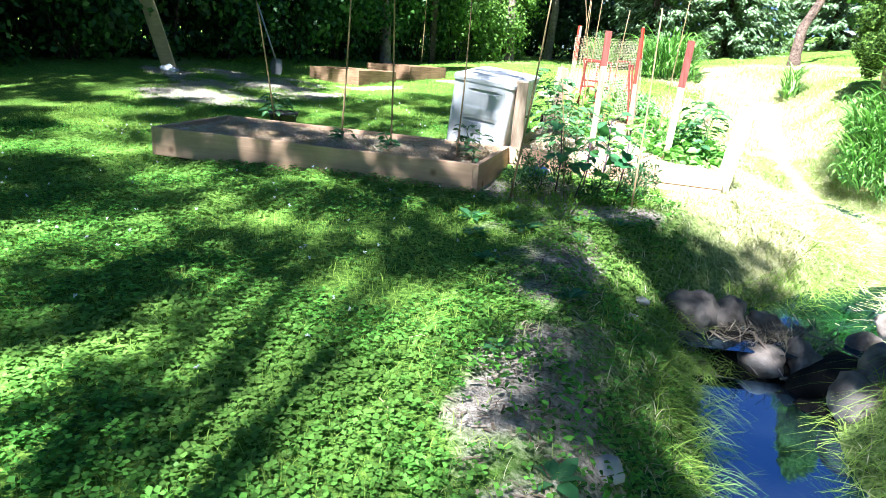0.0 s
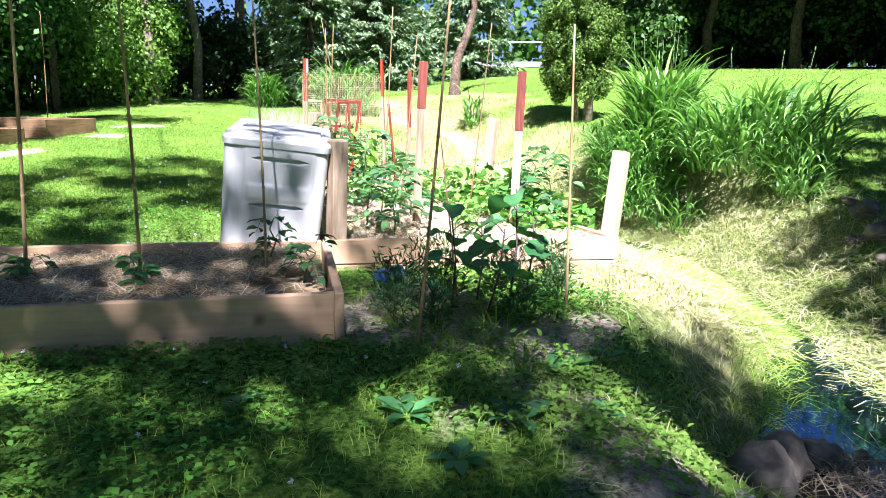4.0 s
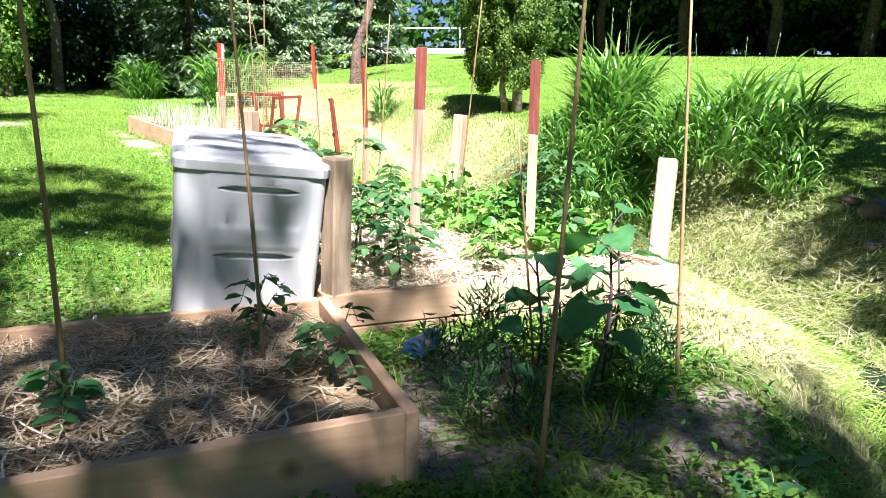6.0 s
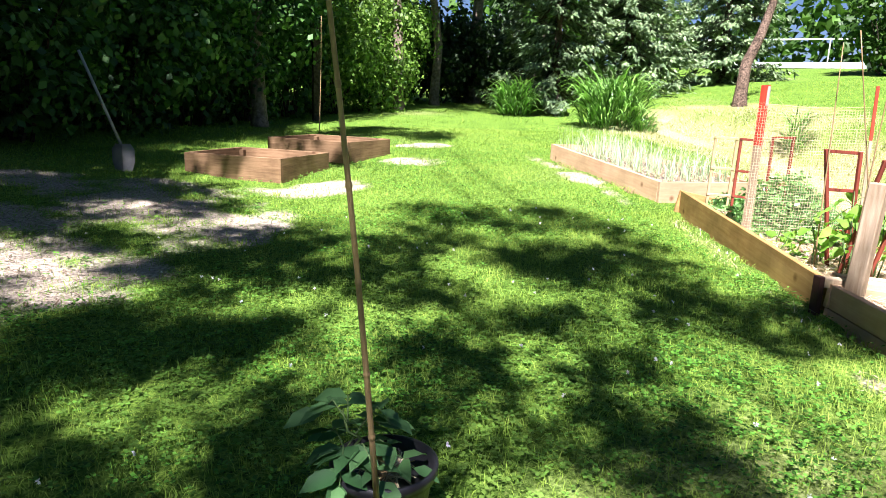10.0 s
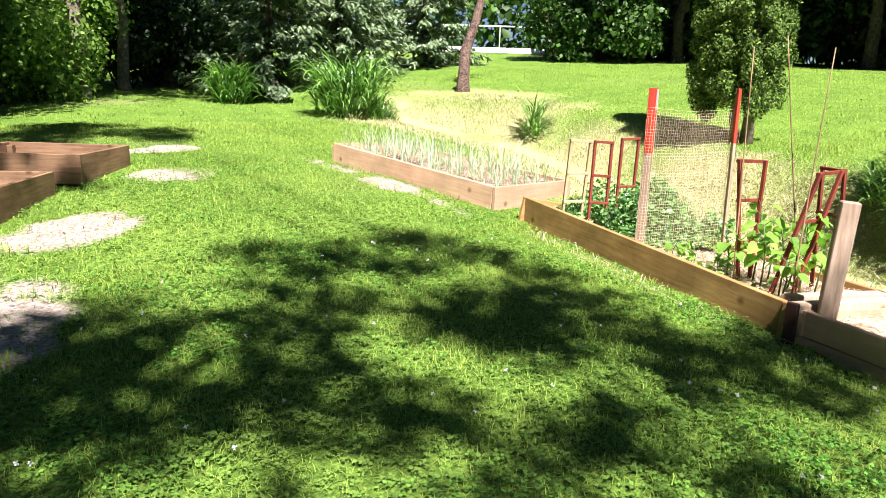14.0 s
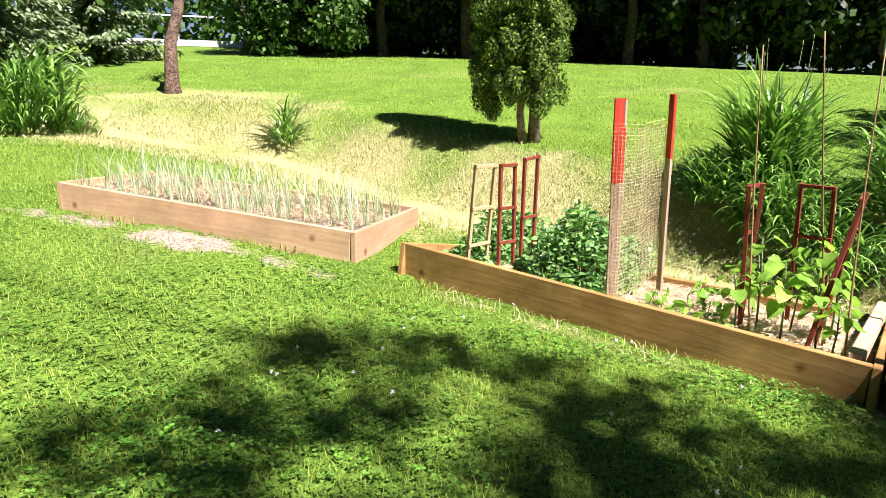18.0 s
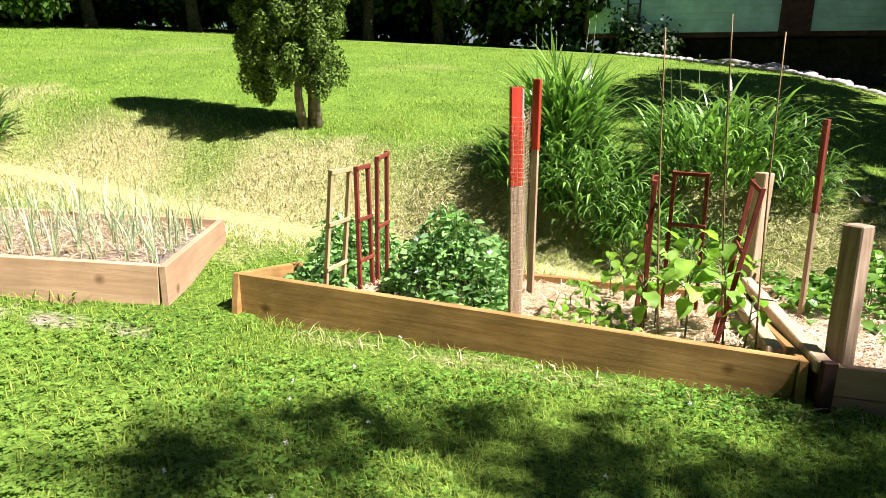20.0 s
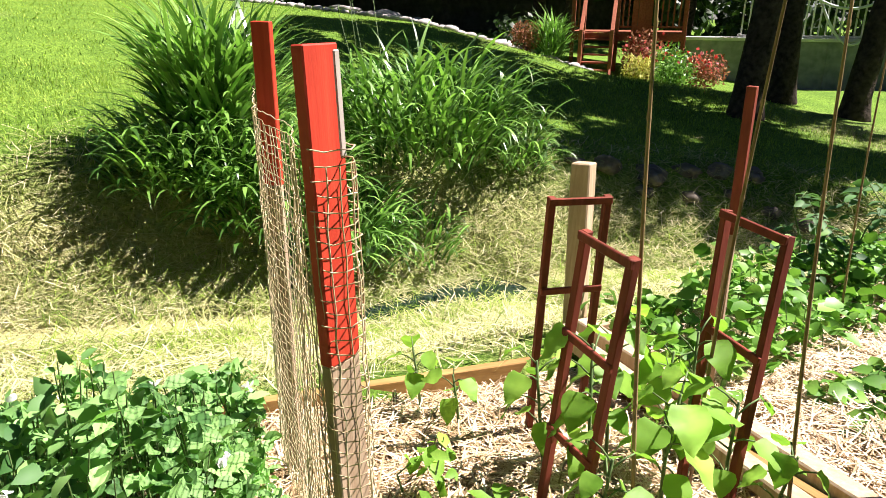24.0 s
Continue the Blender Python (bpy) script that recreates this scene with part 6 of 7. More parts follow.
for ex, ey, hh in ((1.6, 30.2, 3.0), (2.6, 31.4, 3.2), (3.6, 30.6, 2.8), (0.6, 31.2, 3.6), (4.6, 32.0, 3.6)):
    bush((ex, ey), hh, 1.1, 0.17, 260 * LD, M_LEAF_SHADE, "shrub at the wood's end, shade put into its leaf colour", "undergrowth", "dark undergrowth")
bm_trunks = ((-0.1, 26.4, 0.16), (1.3, 29.0, 0.16), (3.0, 31.0, 0.24), (-3.4, 21.4, 0.15))
for tx, ty, tr in bm_trunks:
    zc = 8.6 if tx > 1 else 6.4
    cl = crown_clumps(26, (0, 0, zc), (2.2, 2.2, 2.6), 0.7, 1.2)
    if tx > 1:
        # unseen boughs added to reach over the lawn's end and shade it
        for k in range(30):
            low = Vector((rng.uniform(0.6, 5.2), rng.uniform(25.6, 31.5), rng.uniform(0.5, 3.6)))
            p = low + SUN_TO * (rng.uniform(8.0, 10.5) - low.z) / SUN_TO.z
            cl.append((p.x - tx, p.y - ty, p.z - land1(tx, ty), rng.uniform(0.6, 1.0)))
    tree((tx, ty), zc + 1.1, tr, cl, 0.2, 150 * LD, M_TREE_SUNLIT, M_BARK_PALE, "tall tree with a pale vine-clad trunk at the wood's edge", group="edge trees")
for tx, ty in ((-1.9, 30), (-1.2, 33.5), (6.4, 34.5), (9.5, 33), (-4.2, 27), (-6.5, 24), (-9.5, 18), (9.0, 36)):
    cl = crown_clumps(30, (0, 0, 5.4), (2.6, 2.6, 4.2), 0.9, 1.5)
    tree((tx, ty), 8.5, 0.24, cl, 0.27, 80 * LD, M_TREE, M_BARK, "tall shaded broad-leaved tree deep in the wood", group="wood trees")


def spruce(place, h, r, label, mat=M_SPRUCE, low=0.15):
    """Whorls of drooping boughs hung with short needles sprays."""
    z0 = land1(place[0], place[1])
    ob = thing("spruce_tree", (place[0], place[1], z0), label, "tree", "spruces")
    bm = bmesh.new()
    tube(bm, [(0, 0, -0.2), (0, 0, h * 0.5), (0, 0, h)], [0.16, 0.1, 0.02], 8)
    part("trunk", bm, M_BARK, ob)
    P, A = [], []
    bm = bmesh.new()
    z = low
    while z < h * 0.97:
        rr = r * (1 - z / h) ** 0.8 + 0.08
        for k in range(9):
            a = rng.uniform(0, 6.28)
            tip = Vector((math.cos(a) * rr * rng.uniform(0.75, 1.1), math.sin(a) * rr * rng.uniform(0.75, 1.1), z - 0.12 * rr + rng.normal() * 0.06))
            st = Vector((0, 0, z + 0.1))
            mid = st.lerp(tip, 0.55) + Vector((0, 0, -0.12 * rr))
            tube(bm, [st, mid, tip], [0.018, 0.012, 0.004], 4, False)
            m = int(62 * LD * max(0.4, rr))
            t = rng.random(m) ** 0.7
            base = np.array(st)[None] * ((1 - t) ** 2)[:, None] + np.array(mid)[None] * (2 * t * (1 - t))[:, None] + np.array(tip)[None] * (t ** 2)[:, None]
            P.append(base + rng.normal(size=(m, 3)) * 0.05)
            dd = np.array([math.cos(a), math.sin(a), -0.2])
            A.append(dd + rng.normal(size=(m, 3)) * 0.6 + np.array([0, 0, -0.25]))
        z += 0.24
    part("bough_framework", bm, M_BARK, ob)
    P, A = np.concatenate(P), np.concatenate(A)
    up = np.tile(np.array([0.0, 0.0, 1.0]), (len(P), 1)) + unit(A) * 0.35
    mesh_part("needles", facing_leaves("needles", P, up, 0.17 * rng.uniform(0.6, 1.4, len(P)), 0.42, jitter=0.3, droop=0.25, axis=A), mat, ob)
    return ob


spruce((4.8, 27.5), 6.5, 2.3, "large blue-green spruce with drooping boughs")
spruce((7.6, 28.6), 7.0, 2.5, "large grey-green spruce with drooping boughs")
spruce((11.8, 30.0), 7.5, 2.4, "large dark spruce at the lawn's end")
tree((7.9, 22.6), 4.6, 0.15, [(0.9 + 0.3 * k, 0.2 * k, 4.2 + 0.2 * k, 0.6) for k in range(3)], 0.12, 260 * LD, M_SPRUCE, M_BARK_FLAKED, "leaning conifer trunk with pale flaking bark", (1.0, 0.2), name="leaning_tree", limbs=True)

# clipped-looking cedar on two stems
cx, cy = 6.5, 14.2
cz = land1(cx, cy)
ob = thing("cedar_tree", (cx, cy, cz), "small dense cedar tree with a bare forked trunk on the lawn", "tree")
bm = bmesh.new()
tube(bm, [(0.08, 0, -0.1), (0.07, 0, 0.4), (0.02, 0.02, 1.2), (0, 0, 2.6)], [0.1, 0.075, 0.06, 0.02], 9)
part("trunk", bm, M_BARK_PALE, ob, smooth=True)
bm = bmesh.new()
tube(bm, [(-0.06, 0.1, -0.1), (-0.13, 0.14, 0.4), (-0.1, 0.1, 1.2)], [0.065, 0.05, 0.03], 9)
part("trunk", bm, M_BARK_PALE, ob, smooth=True)
cl = []
for k in range(420):
    z = 0.5 + 3.9 * rng.random()
    a = rng.uniform(0, 6.28)
    rr = np.interp(z, [0.5, 0.75, 1.2, 2.6, 3.5, 4.4], [0.38, 0.54, 0.61, 0.6, 0.46, 0.15]) * rng.uniform(0.55, 1.1)
    cl.append((rr * math.cos(a), rr * math.sin(a) + 0.22, z + 0.12 * math.sin(a * 2 + 1), rng.uniform(0.06, 0.15)))
P, N = [], []
for c in cl:
    d = unit(rng.normal(size=(int(21000 * c[3] ** 2 * LD), 3)))
    P.append(np.array(c[:3]) + d * c[3] * rng.uniform(0.7, 1.05, (len(d), 1)) * np.array([1, 1, 1.3]))
    N.append(d + unit(np.array([[c[0], c[1], 0.5]])) * 0.5)
for z in np.arange(0.65, 4.0, 0.2):
    q = cloud(1500, (0, 0.22, z), (0.45, 0.45, 0.2)) * np.array([1.0 if z < 3.0 else 0.65, 1.0 if z < 3.0 else 0.65, 1])
    P.append(q)
    N.append(q * np.array([1, 1, 0]) + np.array([0, 0, 0.3]))
P, N = np.concatenate(P), np.concatenate(N)
mesh_part("crown", facing_leaves("crown", P, N, 0.038 * rng.uniform(0.6, 1.5, len(P)), 0.55, hang=-0.6, jitter=0.5), M_CEDAR, ob)

# dark high wood beyond the lawn: bare trunks under a closed canopy
RIGHT = [(17.2, 26.6), (18.4, 24.0), (19.6, 21.2), (20.6, 18.4), (21.3, 15.8), (22.0, 13.4)]
for k, (ex, ey) in enumerate(RIGHT):
    cl = crown_clumps(26, (-0.4, -0.8, 5.4), (2.6, 2.8, 1.7), 0.8, 1.3)
    tree((ex + 0.8, ey + 0.4), 7.5, 0.2, cl, 0.24, 270 * LD, M_TREE, M_BARK, "tall shade tree with a bare trunk at the lawn's end", group="shade trees", limbs=True)
    bush((ex + 2.6, ey + 1.4), 5.2, 1.9, 0.2, 420 * LD, M_LEAF_SHADE, "undergrowth under tall trees, shade put into its leaf colour", "undergrowth", "dark undergrowth")
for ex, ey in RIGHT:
    bush((ex + 5.0, ey + 2.2), 3.0, 2.2, 0.3, 170 * LD, M_LEAF_SHADE, "undergrowth under tall trees, shade put into its leaf colour", "undergrowth", "dark undergrowth")
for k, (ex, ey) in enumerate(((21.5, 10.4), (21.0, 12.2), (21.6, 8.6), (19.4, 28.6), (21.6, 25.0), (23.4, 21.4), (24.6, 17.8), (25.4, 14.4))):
    bush((ex + 2.6, ey + 1.2), 7.0, 2.6, 0.3, 240 * LD, M_LEAF_SHADE, "undergrowth under tall trees, shade put into its leaf colour", "undergrowth", "dark undergrowth")
bush((16.6, 27.6), 3.4, 1.5, 0.2, 220 * LD, M_TREE, "dense dark evergreen shrub at the lawn's end", "shrub")
bush((17.6, 25.4), 3.0, 1.3, 0.2, 220 * LD, M_TREE, "dense dark evergreen shrub at the lawn's end", "shrub")

# far woods close the view all round
P = []
for a in np.linspace(0, 2 * math.pi, 150, endpoint=False):
    rr = 44 + 5 * math.sin(a * 7)
    c = (4 + rr * math.cos(a), 12 + rr * math.sin(a))
    m = int(260 * LD)
    q = cloud(m, (c[0], c[1], 6.0), (2.6, 2.6, 6.5))
    # the wood stands lower where the sky shows through
    P.append(q[(q[:, 2] > 0) & (q[:, 2] < (5.4 if 1.47 < a < 1.64 else 99))])
P = np.concatenate(P)
tagged(mesh_part("far_woods", leaves("far_woods", P, unit(rng.normal(size=P.shape)), 0.75 * rng.uniform(0.7, 1.3, len(P)), 0.8), M_TREE), "distant belt of dark green woods", "woods", kind="stuff")

# unseen trees, placed so that their shade dapples the lawn from behind
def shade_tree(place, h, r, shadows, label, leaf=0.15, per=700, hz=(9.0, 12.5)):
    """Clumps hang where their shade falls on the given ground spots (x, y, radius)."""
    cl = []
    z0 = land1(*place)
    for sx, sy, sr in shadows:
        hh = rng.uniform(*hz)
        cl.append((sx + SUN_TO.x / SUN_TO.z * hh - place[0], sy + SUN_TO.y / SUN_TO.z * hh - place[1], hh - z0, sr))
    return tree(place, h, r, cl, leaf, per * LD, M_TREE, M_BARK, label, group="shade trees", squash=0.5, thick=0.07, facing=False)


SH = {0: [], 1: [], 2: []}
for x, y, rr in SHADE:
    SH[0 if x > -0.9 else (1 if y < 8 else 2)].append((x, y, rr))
shade_tree((-2.4, -5.6), 9.5, 0.24, SH[0], "unseen broad-leaved tree placed to dapple the lawn with shade")
shade_tree((-7.2, -3.6), 9.5, 0.26, SH[1], "unseen broad-leaved tree placed to dapple the lawn with shade")
shade_tree((-9.6, 1.6), 9.5, 0.26, SH[2], "unseen broad-leaved tree placed to dapple the lawn with shade")

# unseen tall trees added behind the lawn to keep the thicket in broken shade
for place, ends in (((-11.0, 5.0), EDGE[:4]), ((-10.6, 10.0), EDGE[3:7])):
    cl = []
    for ex, ey in ends:
        for k in range(13):
            low = Vector((ex + rng.uniform(-0.6, 1.2), ey + rng.uniform(-1.1, 1.1), rng.uniform(0.4, 3.8)))
            p = low + SUN_TO * (rng.uniform(8.5, 11.5) - low.z) / SUN_TO.z
            cl.append((p.x - place[0], p.y - place[1], p.z - land1(*place), rng.uniform(0.45, 0.85)))
    tree(place, 9.5, 0.26, cl, 0.15, 520 * LD, M_TREE, M_BARK, "unseen tall broad-leaved tree added to shade the thicket", group="shade trees", squash=0.5, thick=0.07, facing=False)

# ---- stones of the stream ----
def stone(place, size, seed, mat, label, group="stream stones", turn=0.0):
    bm = bmesh.new()
    lump(bm, (0, 0, 0), size, seed, 3, 0.55)
    ob = part("stone", bm, mat, None, smooth=True)
    ob.matrix_world = Matrix.Translation(place) @ Matrix.Rotation(turn, 4, "Z")
    return tagged(ob, label, "stone", group)


DAM = [(1.67, 6.09, -0.4, 0.14, 0.12, 0.13), (1.89, 6.19, -0.43, 0.12, 0.12, 0.12), (2.12, 6.19, -0.47, 0.115, 0.085, 0.085), (2.29, 6.1, -0.46, 0.035, 0.03, 0.035), (2.0, 5.83, -0.54, 0.15, 0.1, 0.08), (2.21, 5.82, -0.54, 0.1, 0.1, 0.13),
       (2.5, 5.6, -0.43, 0.17, 0.12, 0.11), (2.3, 5.3, -0.54, 0.14, 0.15, 0.16), (2.6, 5.25, -0.45, 0.16, 0.14, 0.12), (2.78, 5.75, -0.4, 0.14, 0.12, 0.1), (2.62, 6.05, -0.46, 0.09, 0.07, 0.06), (1.6, 5.9, -0.52, 0.08, 0.07, 0.06), (2.9, 6.15, -0.38, 0.15, 0.11, 0.09)]
for k, q in enumerate(DAM):
    stone(q[:3], q[3:], k + 1, M_STONE, "rounded grey field stone in the stream's small dam", turn=k * 1.3)
for k, (x, y, s) in enumerate(((4.67, 7.59, 0.22), (4.6, 7.2, 0.18), (4.5, 6.85, 0.22), (4.35, 6.55, 0.18), (4.25, 6.95, 0.15), (4.35, 7.4, 0.14), (3.75, 6.55, 0.16), (4.9, 7.95, 0.2), (5.0, 8.2, 0.12), (4.0, 6.7, 0.13), (4.55, 7.75, 0.13), (3.4, 6.25, 0.15), (3.15, 6.05, 0.12))):
    s *= 0.68
    stone((x, y, land1(x, y) - s * 0.2), (s * 1.2, s * 0.9, s * 0.6), k + 20, M_STONE, "grey bank stone half sunk above the stream", turn=k * 0.9)
for k, (x, y, s) in enumerate(((1.31, 5.87, 0.045), (0.93, 4.13, 0.055), (1.05, 3.2, 0.09), (1.22, 5.6, 0.035))):
    stone((x, y, land1(x, y) + s * 0.2), (s, s * 0.8, s * 0.6), k + 40, M_STONE_PALE, "small pale stone in the turf beside the pool", "small stones")
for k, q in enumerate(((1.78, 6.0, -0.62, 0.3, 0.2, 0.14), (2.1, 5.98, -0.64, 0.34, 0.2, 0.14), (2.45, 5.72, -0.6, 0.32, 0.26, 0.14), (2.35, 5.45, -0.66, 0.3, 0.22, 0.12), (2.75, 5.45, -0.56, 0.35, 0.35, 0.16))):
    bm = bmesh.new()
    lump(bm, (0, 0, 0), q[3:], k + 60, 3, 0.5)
    ob = part("mud_bank", bm, M_MUD_SHADE, None, smooth=True)
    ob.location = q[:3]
    tagged(ob, "mud packed between the dam's stones, darkened to hold the gaps' shade", "mud", "mud of the dam")
# roots and sticks caught on the dam
for k, (a, b, c) in enumerate((((2.05, 5.66, -0.57), (2.16, 5.68, -0.55), (2.36, 5.78, -0.46)), ((1.75, 5.98, -0.46), (1.85, 5.88, -0.5), (1.95, 5.7, -0.58)), ((2.24, 6.02, -0.42), (2.38, 5.92, -0.43), (2.52, 5.78, -0.47)), ((1.98, 5.98, -0.44), (2.02, 5.8, -0.48), (2.08, 5.66, -0.58)))):
    ob = thing("stick", a, "bare pale stick caught on the stones", "stick", "caught sticks")
    bm = bmesh.new()
    tube(bm, [Vector(p) - Vector(a) for p in (a, b, c)], [0.008, 0.006, 0.003], 6)
    part("wood", bm, M_BARK_PALE, ob)
# dead grass caught on the dam
n = 420
q = cloud(n, (2.1, 6.0, -0.47), (0.4, 0.16, 0.06))
tagged(mesh_part("caught_grass", strands("caught_grass", q, rng.uniform(0, 6.28, n), rng.normal(size=n) * 0.4, rng.uniform(0.08, 0.3, n), 0.004), M_DEADROOT), "dry grass and roots caught between the stones", "grass", kind="stuff")

# ---- small things ----
ob = thing("plastic_bottle", (0.72, 7.71, land1(0.72, 7.71) + 0.06), "blue plastic bottle lying among the plants", "bottle", turn=0.5)
bm = bmesh.new()
tube(bm, [(-0.1, 0, 0), (-0.095, 0, 0), (-0.06, 0, 0), (-0.055, 0, 0), (0.03, 0, 0), (0.035, 0, 0), (0.07, 0, 0), (0.095, 0, 0)], [0.03, 0.042, 0.043, 0.039, 0.039, 0.043, 0.041, 0.018], 16)
part("body", bm, M_BLUE, ob, smooth=True)
bm = bmesh.new()
tube(bm, [(0.095, 0, 0), (0.12, 0, 0)], 0.016, 12)
part("cap", bm, M_WHITE, ob, "white cap")

ob = thing("leaning_plank", (-5.75, 13.9, land1(-5.75, 13.9)), "pale rough plank leaning at the wood's edge", "plank")
bm = bmesh.new()
bar(bm, (0.03, 0, -0.05), (-0.85, 0.2, 2.3), 0.27, 0.04, 0.006, (1, -0.1, 0.4))
part("board", bm, M_PLANK, ob)

bm = bmesh.new()
lump(bm, (0, 0, 0.06), (0.13, 0.09, 0.08), 201, 3, 0.9)
ob = part("plastic_bag", bm, M_ROPE, None, smooth=False)
ob.location = (-5.5, 13.4, land1(-5.5, 13.4))
tagged(ob, "crumpled pale plastic bag lying beside the plank", "bag")

ob = thing("garden_shovel", (-4.3, 15.3, land1(-4.3, 15.3)), "garden shovel standing in soil at the wood's edge", "shovel")
bm = bmesh.new()
tube(bm, [(0, 0, 0.25), (-0.2, 0.06, 0.75), (-0.42, 0.12, 1.3)], 0.016, 8)
part("handle", bm, M_STEEL, ob, smooth=True)
bm = bmesh.new()
rows_ = []
for k, (z, w) in enumerate(((0.3, 0.08), (0.24, 0.12), (0.1, 0.12), (0.0, 0.09), (-0.07, 0.01))):
    rows_.append([bm.verts.new((s * w, -0.035 * (1 - abs(s)) + 0.06 * z, z)) for s in (-1, -0.5, 0, 0.5, 1)])
for r0, r1 in zip(rows_, rows_[1:]):
    for j in range(4):
        bm.faces.new((r0[j], r0[j + 1], r1[j + 1], r1[j]))
bmesh.ops.solidify(bm, geom=bm.faces[:], thickness=0.004)
part("blade", bm, M_STEEL, ob, "grey steel blade")

# old grey post with a cane at the thicket
post((-2.3, 22.9, land1(-2.3, 22.9)), (-2.3, 22.9, land1(-2.3, 22.9) + 2.1), 0.16, M_BARK, "old grey upright timber in front of the thicket", 0.3, "old timbers")
cane((-2.2, 20.2, land1(-2.2, 20.2)), (-2.15, 20.2, land1(-2.2, 20.2) + 2.1), 0.01, "thin pale cane before the thicket")

# white rail and low white wall beyond the lawn
ob = thing("road_rail", (22.6, 36.0, land1(22.6, 36.0)), "white painted metal rail on posts along a far road", "rail")
bm = bmesh.new()
bar(bm, (-5.5, 4.6, 1.35), (4.5, -3.8, 1.35), 0.07, 0.06, 0.01, (0, 0, 1))
part("rail", bm, M_WHITE, ob)
for k in range(3):
    bm = bmesh.new()
    p = Vector((-5.5, 4.6, 0)).lerp(Vector((4.5, -3.8, 0)), (k + 0.3) / 3)
    bar(bm, p + Vector((0, 0, -0.2)), p + Vector((0, 0, 1.4)), 0.05, 0.05, 0.01)
    part("post", bm, M_WHITE, ob)
ob = thing("low_wall", (22.0, 35.2, land1(22.0, 35.2)), "low white roadside kerb wall", "wall")
bm = bmesh.new()
bar(bm, (-6.0, 4.9, 0.12), (4.6, -4.1, 0.12), 0.28, 0.4, 0.02, (0, 0, 1))
part("wall", bm, M_WHITE, ob)

# ---- house beyond the lawn ----
HO = Vector((21.2, 4.06, land1(19.5, 4.5)))
HX = Vector((0.342, 0.94, 0))
HN = Vector((-0.94, 0.342, 0))
house = thing("house", HO, "pale mint clapboard house above a dark foundation", "house")
HM = Matrix((HX, HN, Vector((0, 0, 1)))).transposed().to_4x4()
S0 = 2.62 - HO.z


def house_part(name, lo, hi, mat, parent=None, label="", bev=0.01):
    bm = bmesh.new()
    box(bm, lo, hi, bev, HM)
    return part(name, bm, mat, parent or house, label)


# set-back and floor overhang are invented to keep the base in shade
house_part("foundation", (-11, -6, -0.6), (4.7, -1.9, S0 - 0.16), M_FOUND, label="dark foundation wall, its set-back added so that the floor shades it")
house_part("shade_overhang", (-11, -6, S0 - 0.16), (4.9, -0.06, S0), M_TRIM, label="dark floor overhang added to shade the foundation")
house_wall = house_part("wall", (-11, -6, S0), (4.9, -0.05, S0 + 3.0), M_SIDING)
for k in range(15):
    z = S0 + k * 0.2
    for x0, x1 in ((-11, -2.05), (-1.15, 4.9)):
        siding_lo = bmesh.new()
        vs = box(siding_lo, (x0, -0.05, z), (x1, 0.0, z + 0.196), 0.0)
        for v in vs:
            if v.co.z > z + 0.1 and v.co.y > -0.02:
                v.co.y = -0.03
        bmesh.ops.transform(siding_lo, matrix=HM, verts=siding_lo.verts)
        part("clapboard", siding_lo, M_SIDING, house_wall)
house_part("trim_panel", (-2.05, -0.05, S0 - 0.1), (-1.15, 0.06, S0 + 3.0), M_TRIM, label="dark brown panel")
house_part("corner_trim", (4.82, -0.05, S0), (4.95, 0.03, S0 + 3.0), M_TRIM)
house_part("eave", (-11.4, -6.4, S0 + 3.0), (5.3, 0.5, S0 + 3.2), M_ROOF, label="dark eave")
bm = bmesh.new()
vs = [bm.verts.new(p) for p in ((-11.4, 0.5, S0 + 3.2), (5.3, 0.5, S0 + 3.2), (5.3, -6.4, S0 + 3.2), (-11.4, -6.4, S0 + 3.2), (-11.4, -3, S0 + 5.0), (5.3, -3, S0 + 5.0))]
for q in ((0, 1, 5, 4), (2, 3, 4, 5), (1, 2, 5), (3, 0, 4), (0, 3, 2, 1)):
    bm.faces.new([vs[j] for j in q])
bmesh.ops.transform(bm, matrix=HM, verts=bm.verts)
part("roof", bm, M_ROOF, house)
ob = thing("ladder", HO + HX * 3.3 + HN * 0.25, "dark metal ladder against the house wall", "ladder")
for s in (-0.2, 0.2):
    bm = bmesh.new()
    bar(bm, HX * s + Vector((0, 0, -0.3)), HX * s - HN * 0.2 + Vector((0, 0, 4.2)), 0.04, 0.06, 0.004)
    part("rail", bm, M_FOUND, ob)
for k in range(12):
    bm = bmesh.new()
    p = Vector((0, 0, 0.3 + k * 0.32)) - HN * 0.2 * k / 12
    bar(bm, p - HX * 0.2, p + HX * 0.2, 0.03, 0.03, 0.003, (0, 0, 1))
    part("rung", bm, M_FOUND, ob)

# shaded shrubs at the foot of the house
for x, y, h in ((22.6, 7.2, 1.5), (21.4, 6.6, 0.7), (14.6, 2.0, 0.7)):
    bush((x, y), h, 0.7, 0.16, 150 * LD, M_LEAF_SHADE, "low shrub by the house, shade put into its leaf colour", "low_shrub", "foundation shrubs")
for k in range(11):
    u = k / 10
    x, y, q = 19.8 - 5.6 * u + rng.normal() * 0.3, 5.2 - 3.0 * u + rng.normal() * 0.25, rng.uniform(0.12, 0.3)
    stone((x, y, land1(x, y) + q * 0.1), (q * 1.6, q, q * 0.6), k + 130, M_STONE_PALE, "pale rock lying in the house's shade", "rocks below the house", rng.uniform(0, 3))
edging = thing("stone_edging", (13.8, 4.3, land1(13.8, 4.3)), "curving row of pale stones edging the lawn", "edging")
ex = np.interp(np.linspace(0, 1, 46), [0, 0.35, 0.7, 1], [21.6, 17.4, 14.05, 11.7])
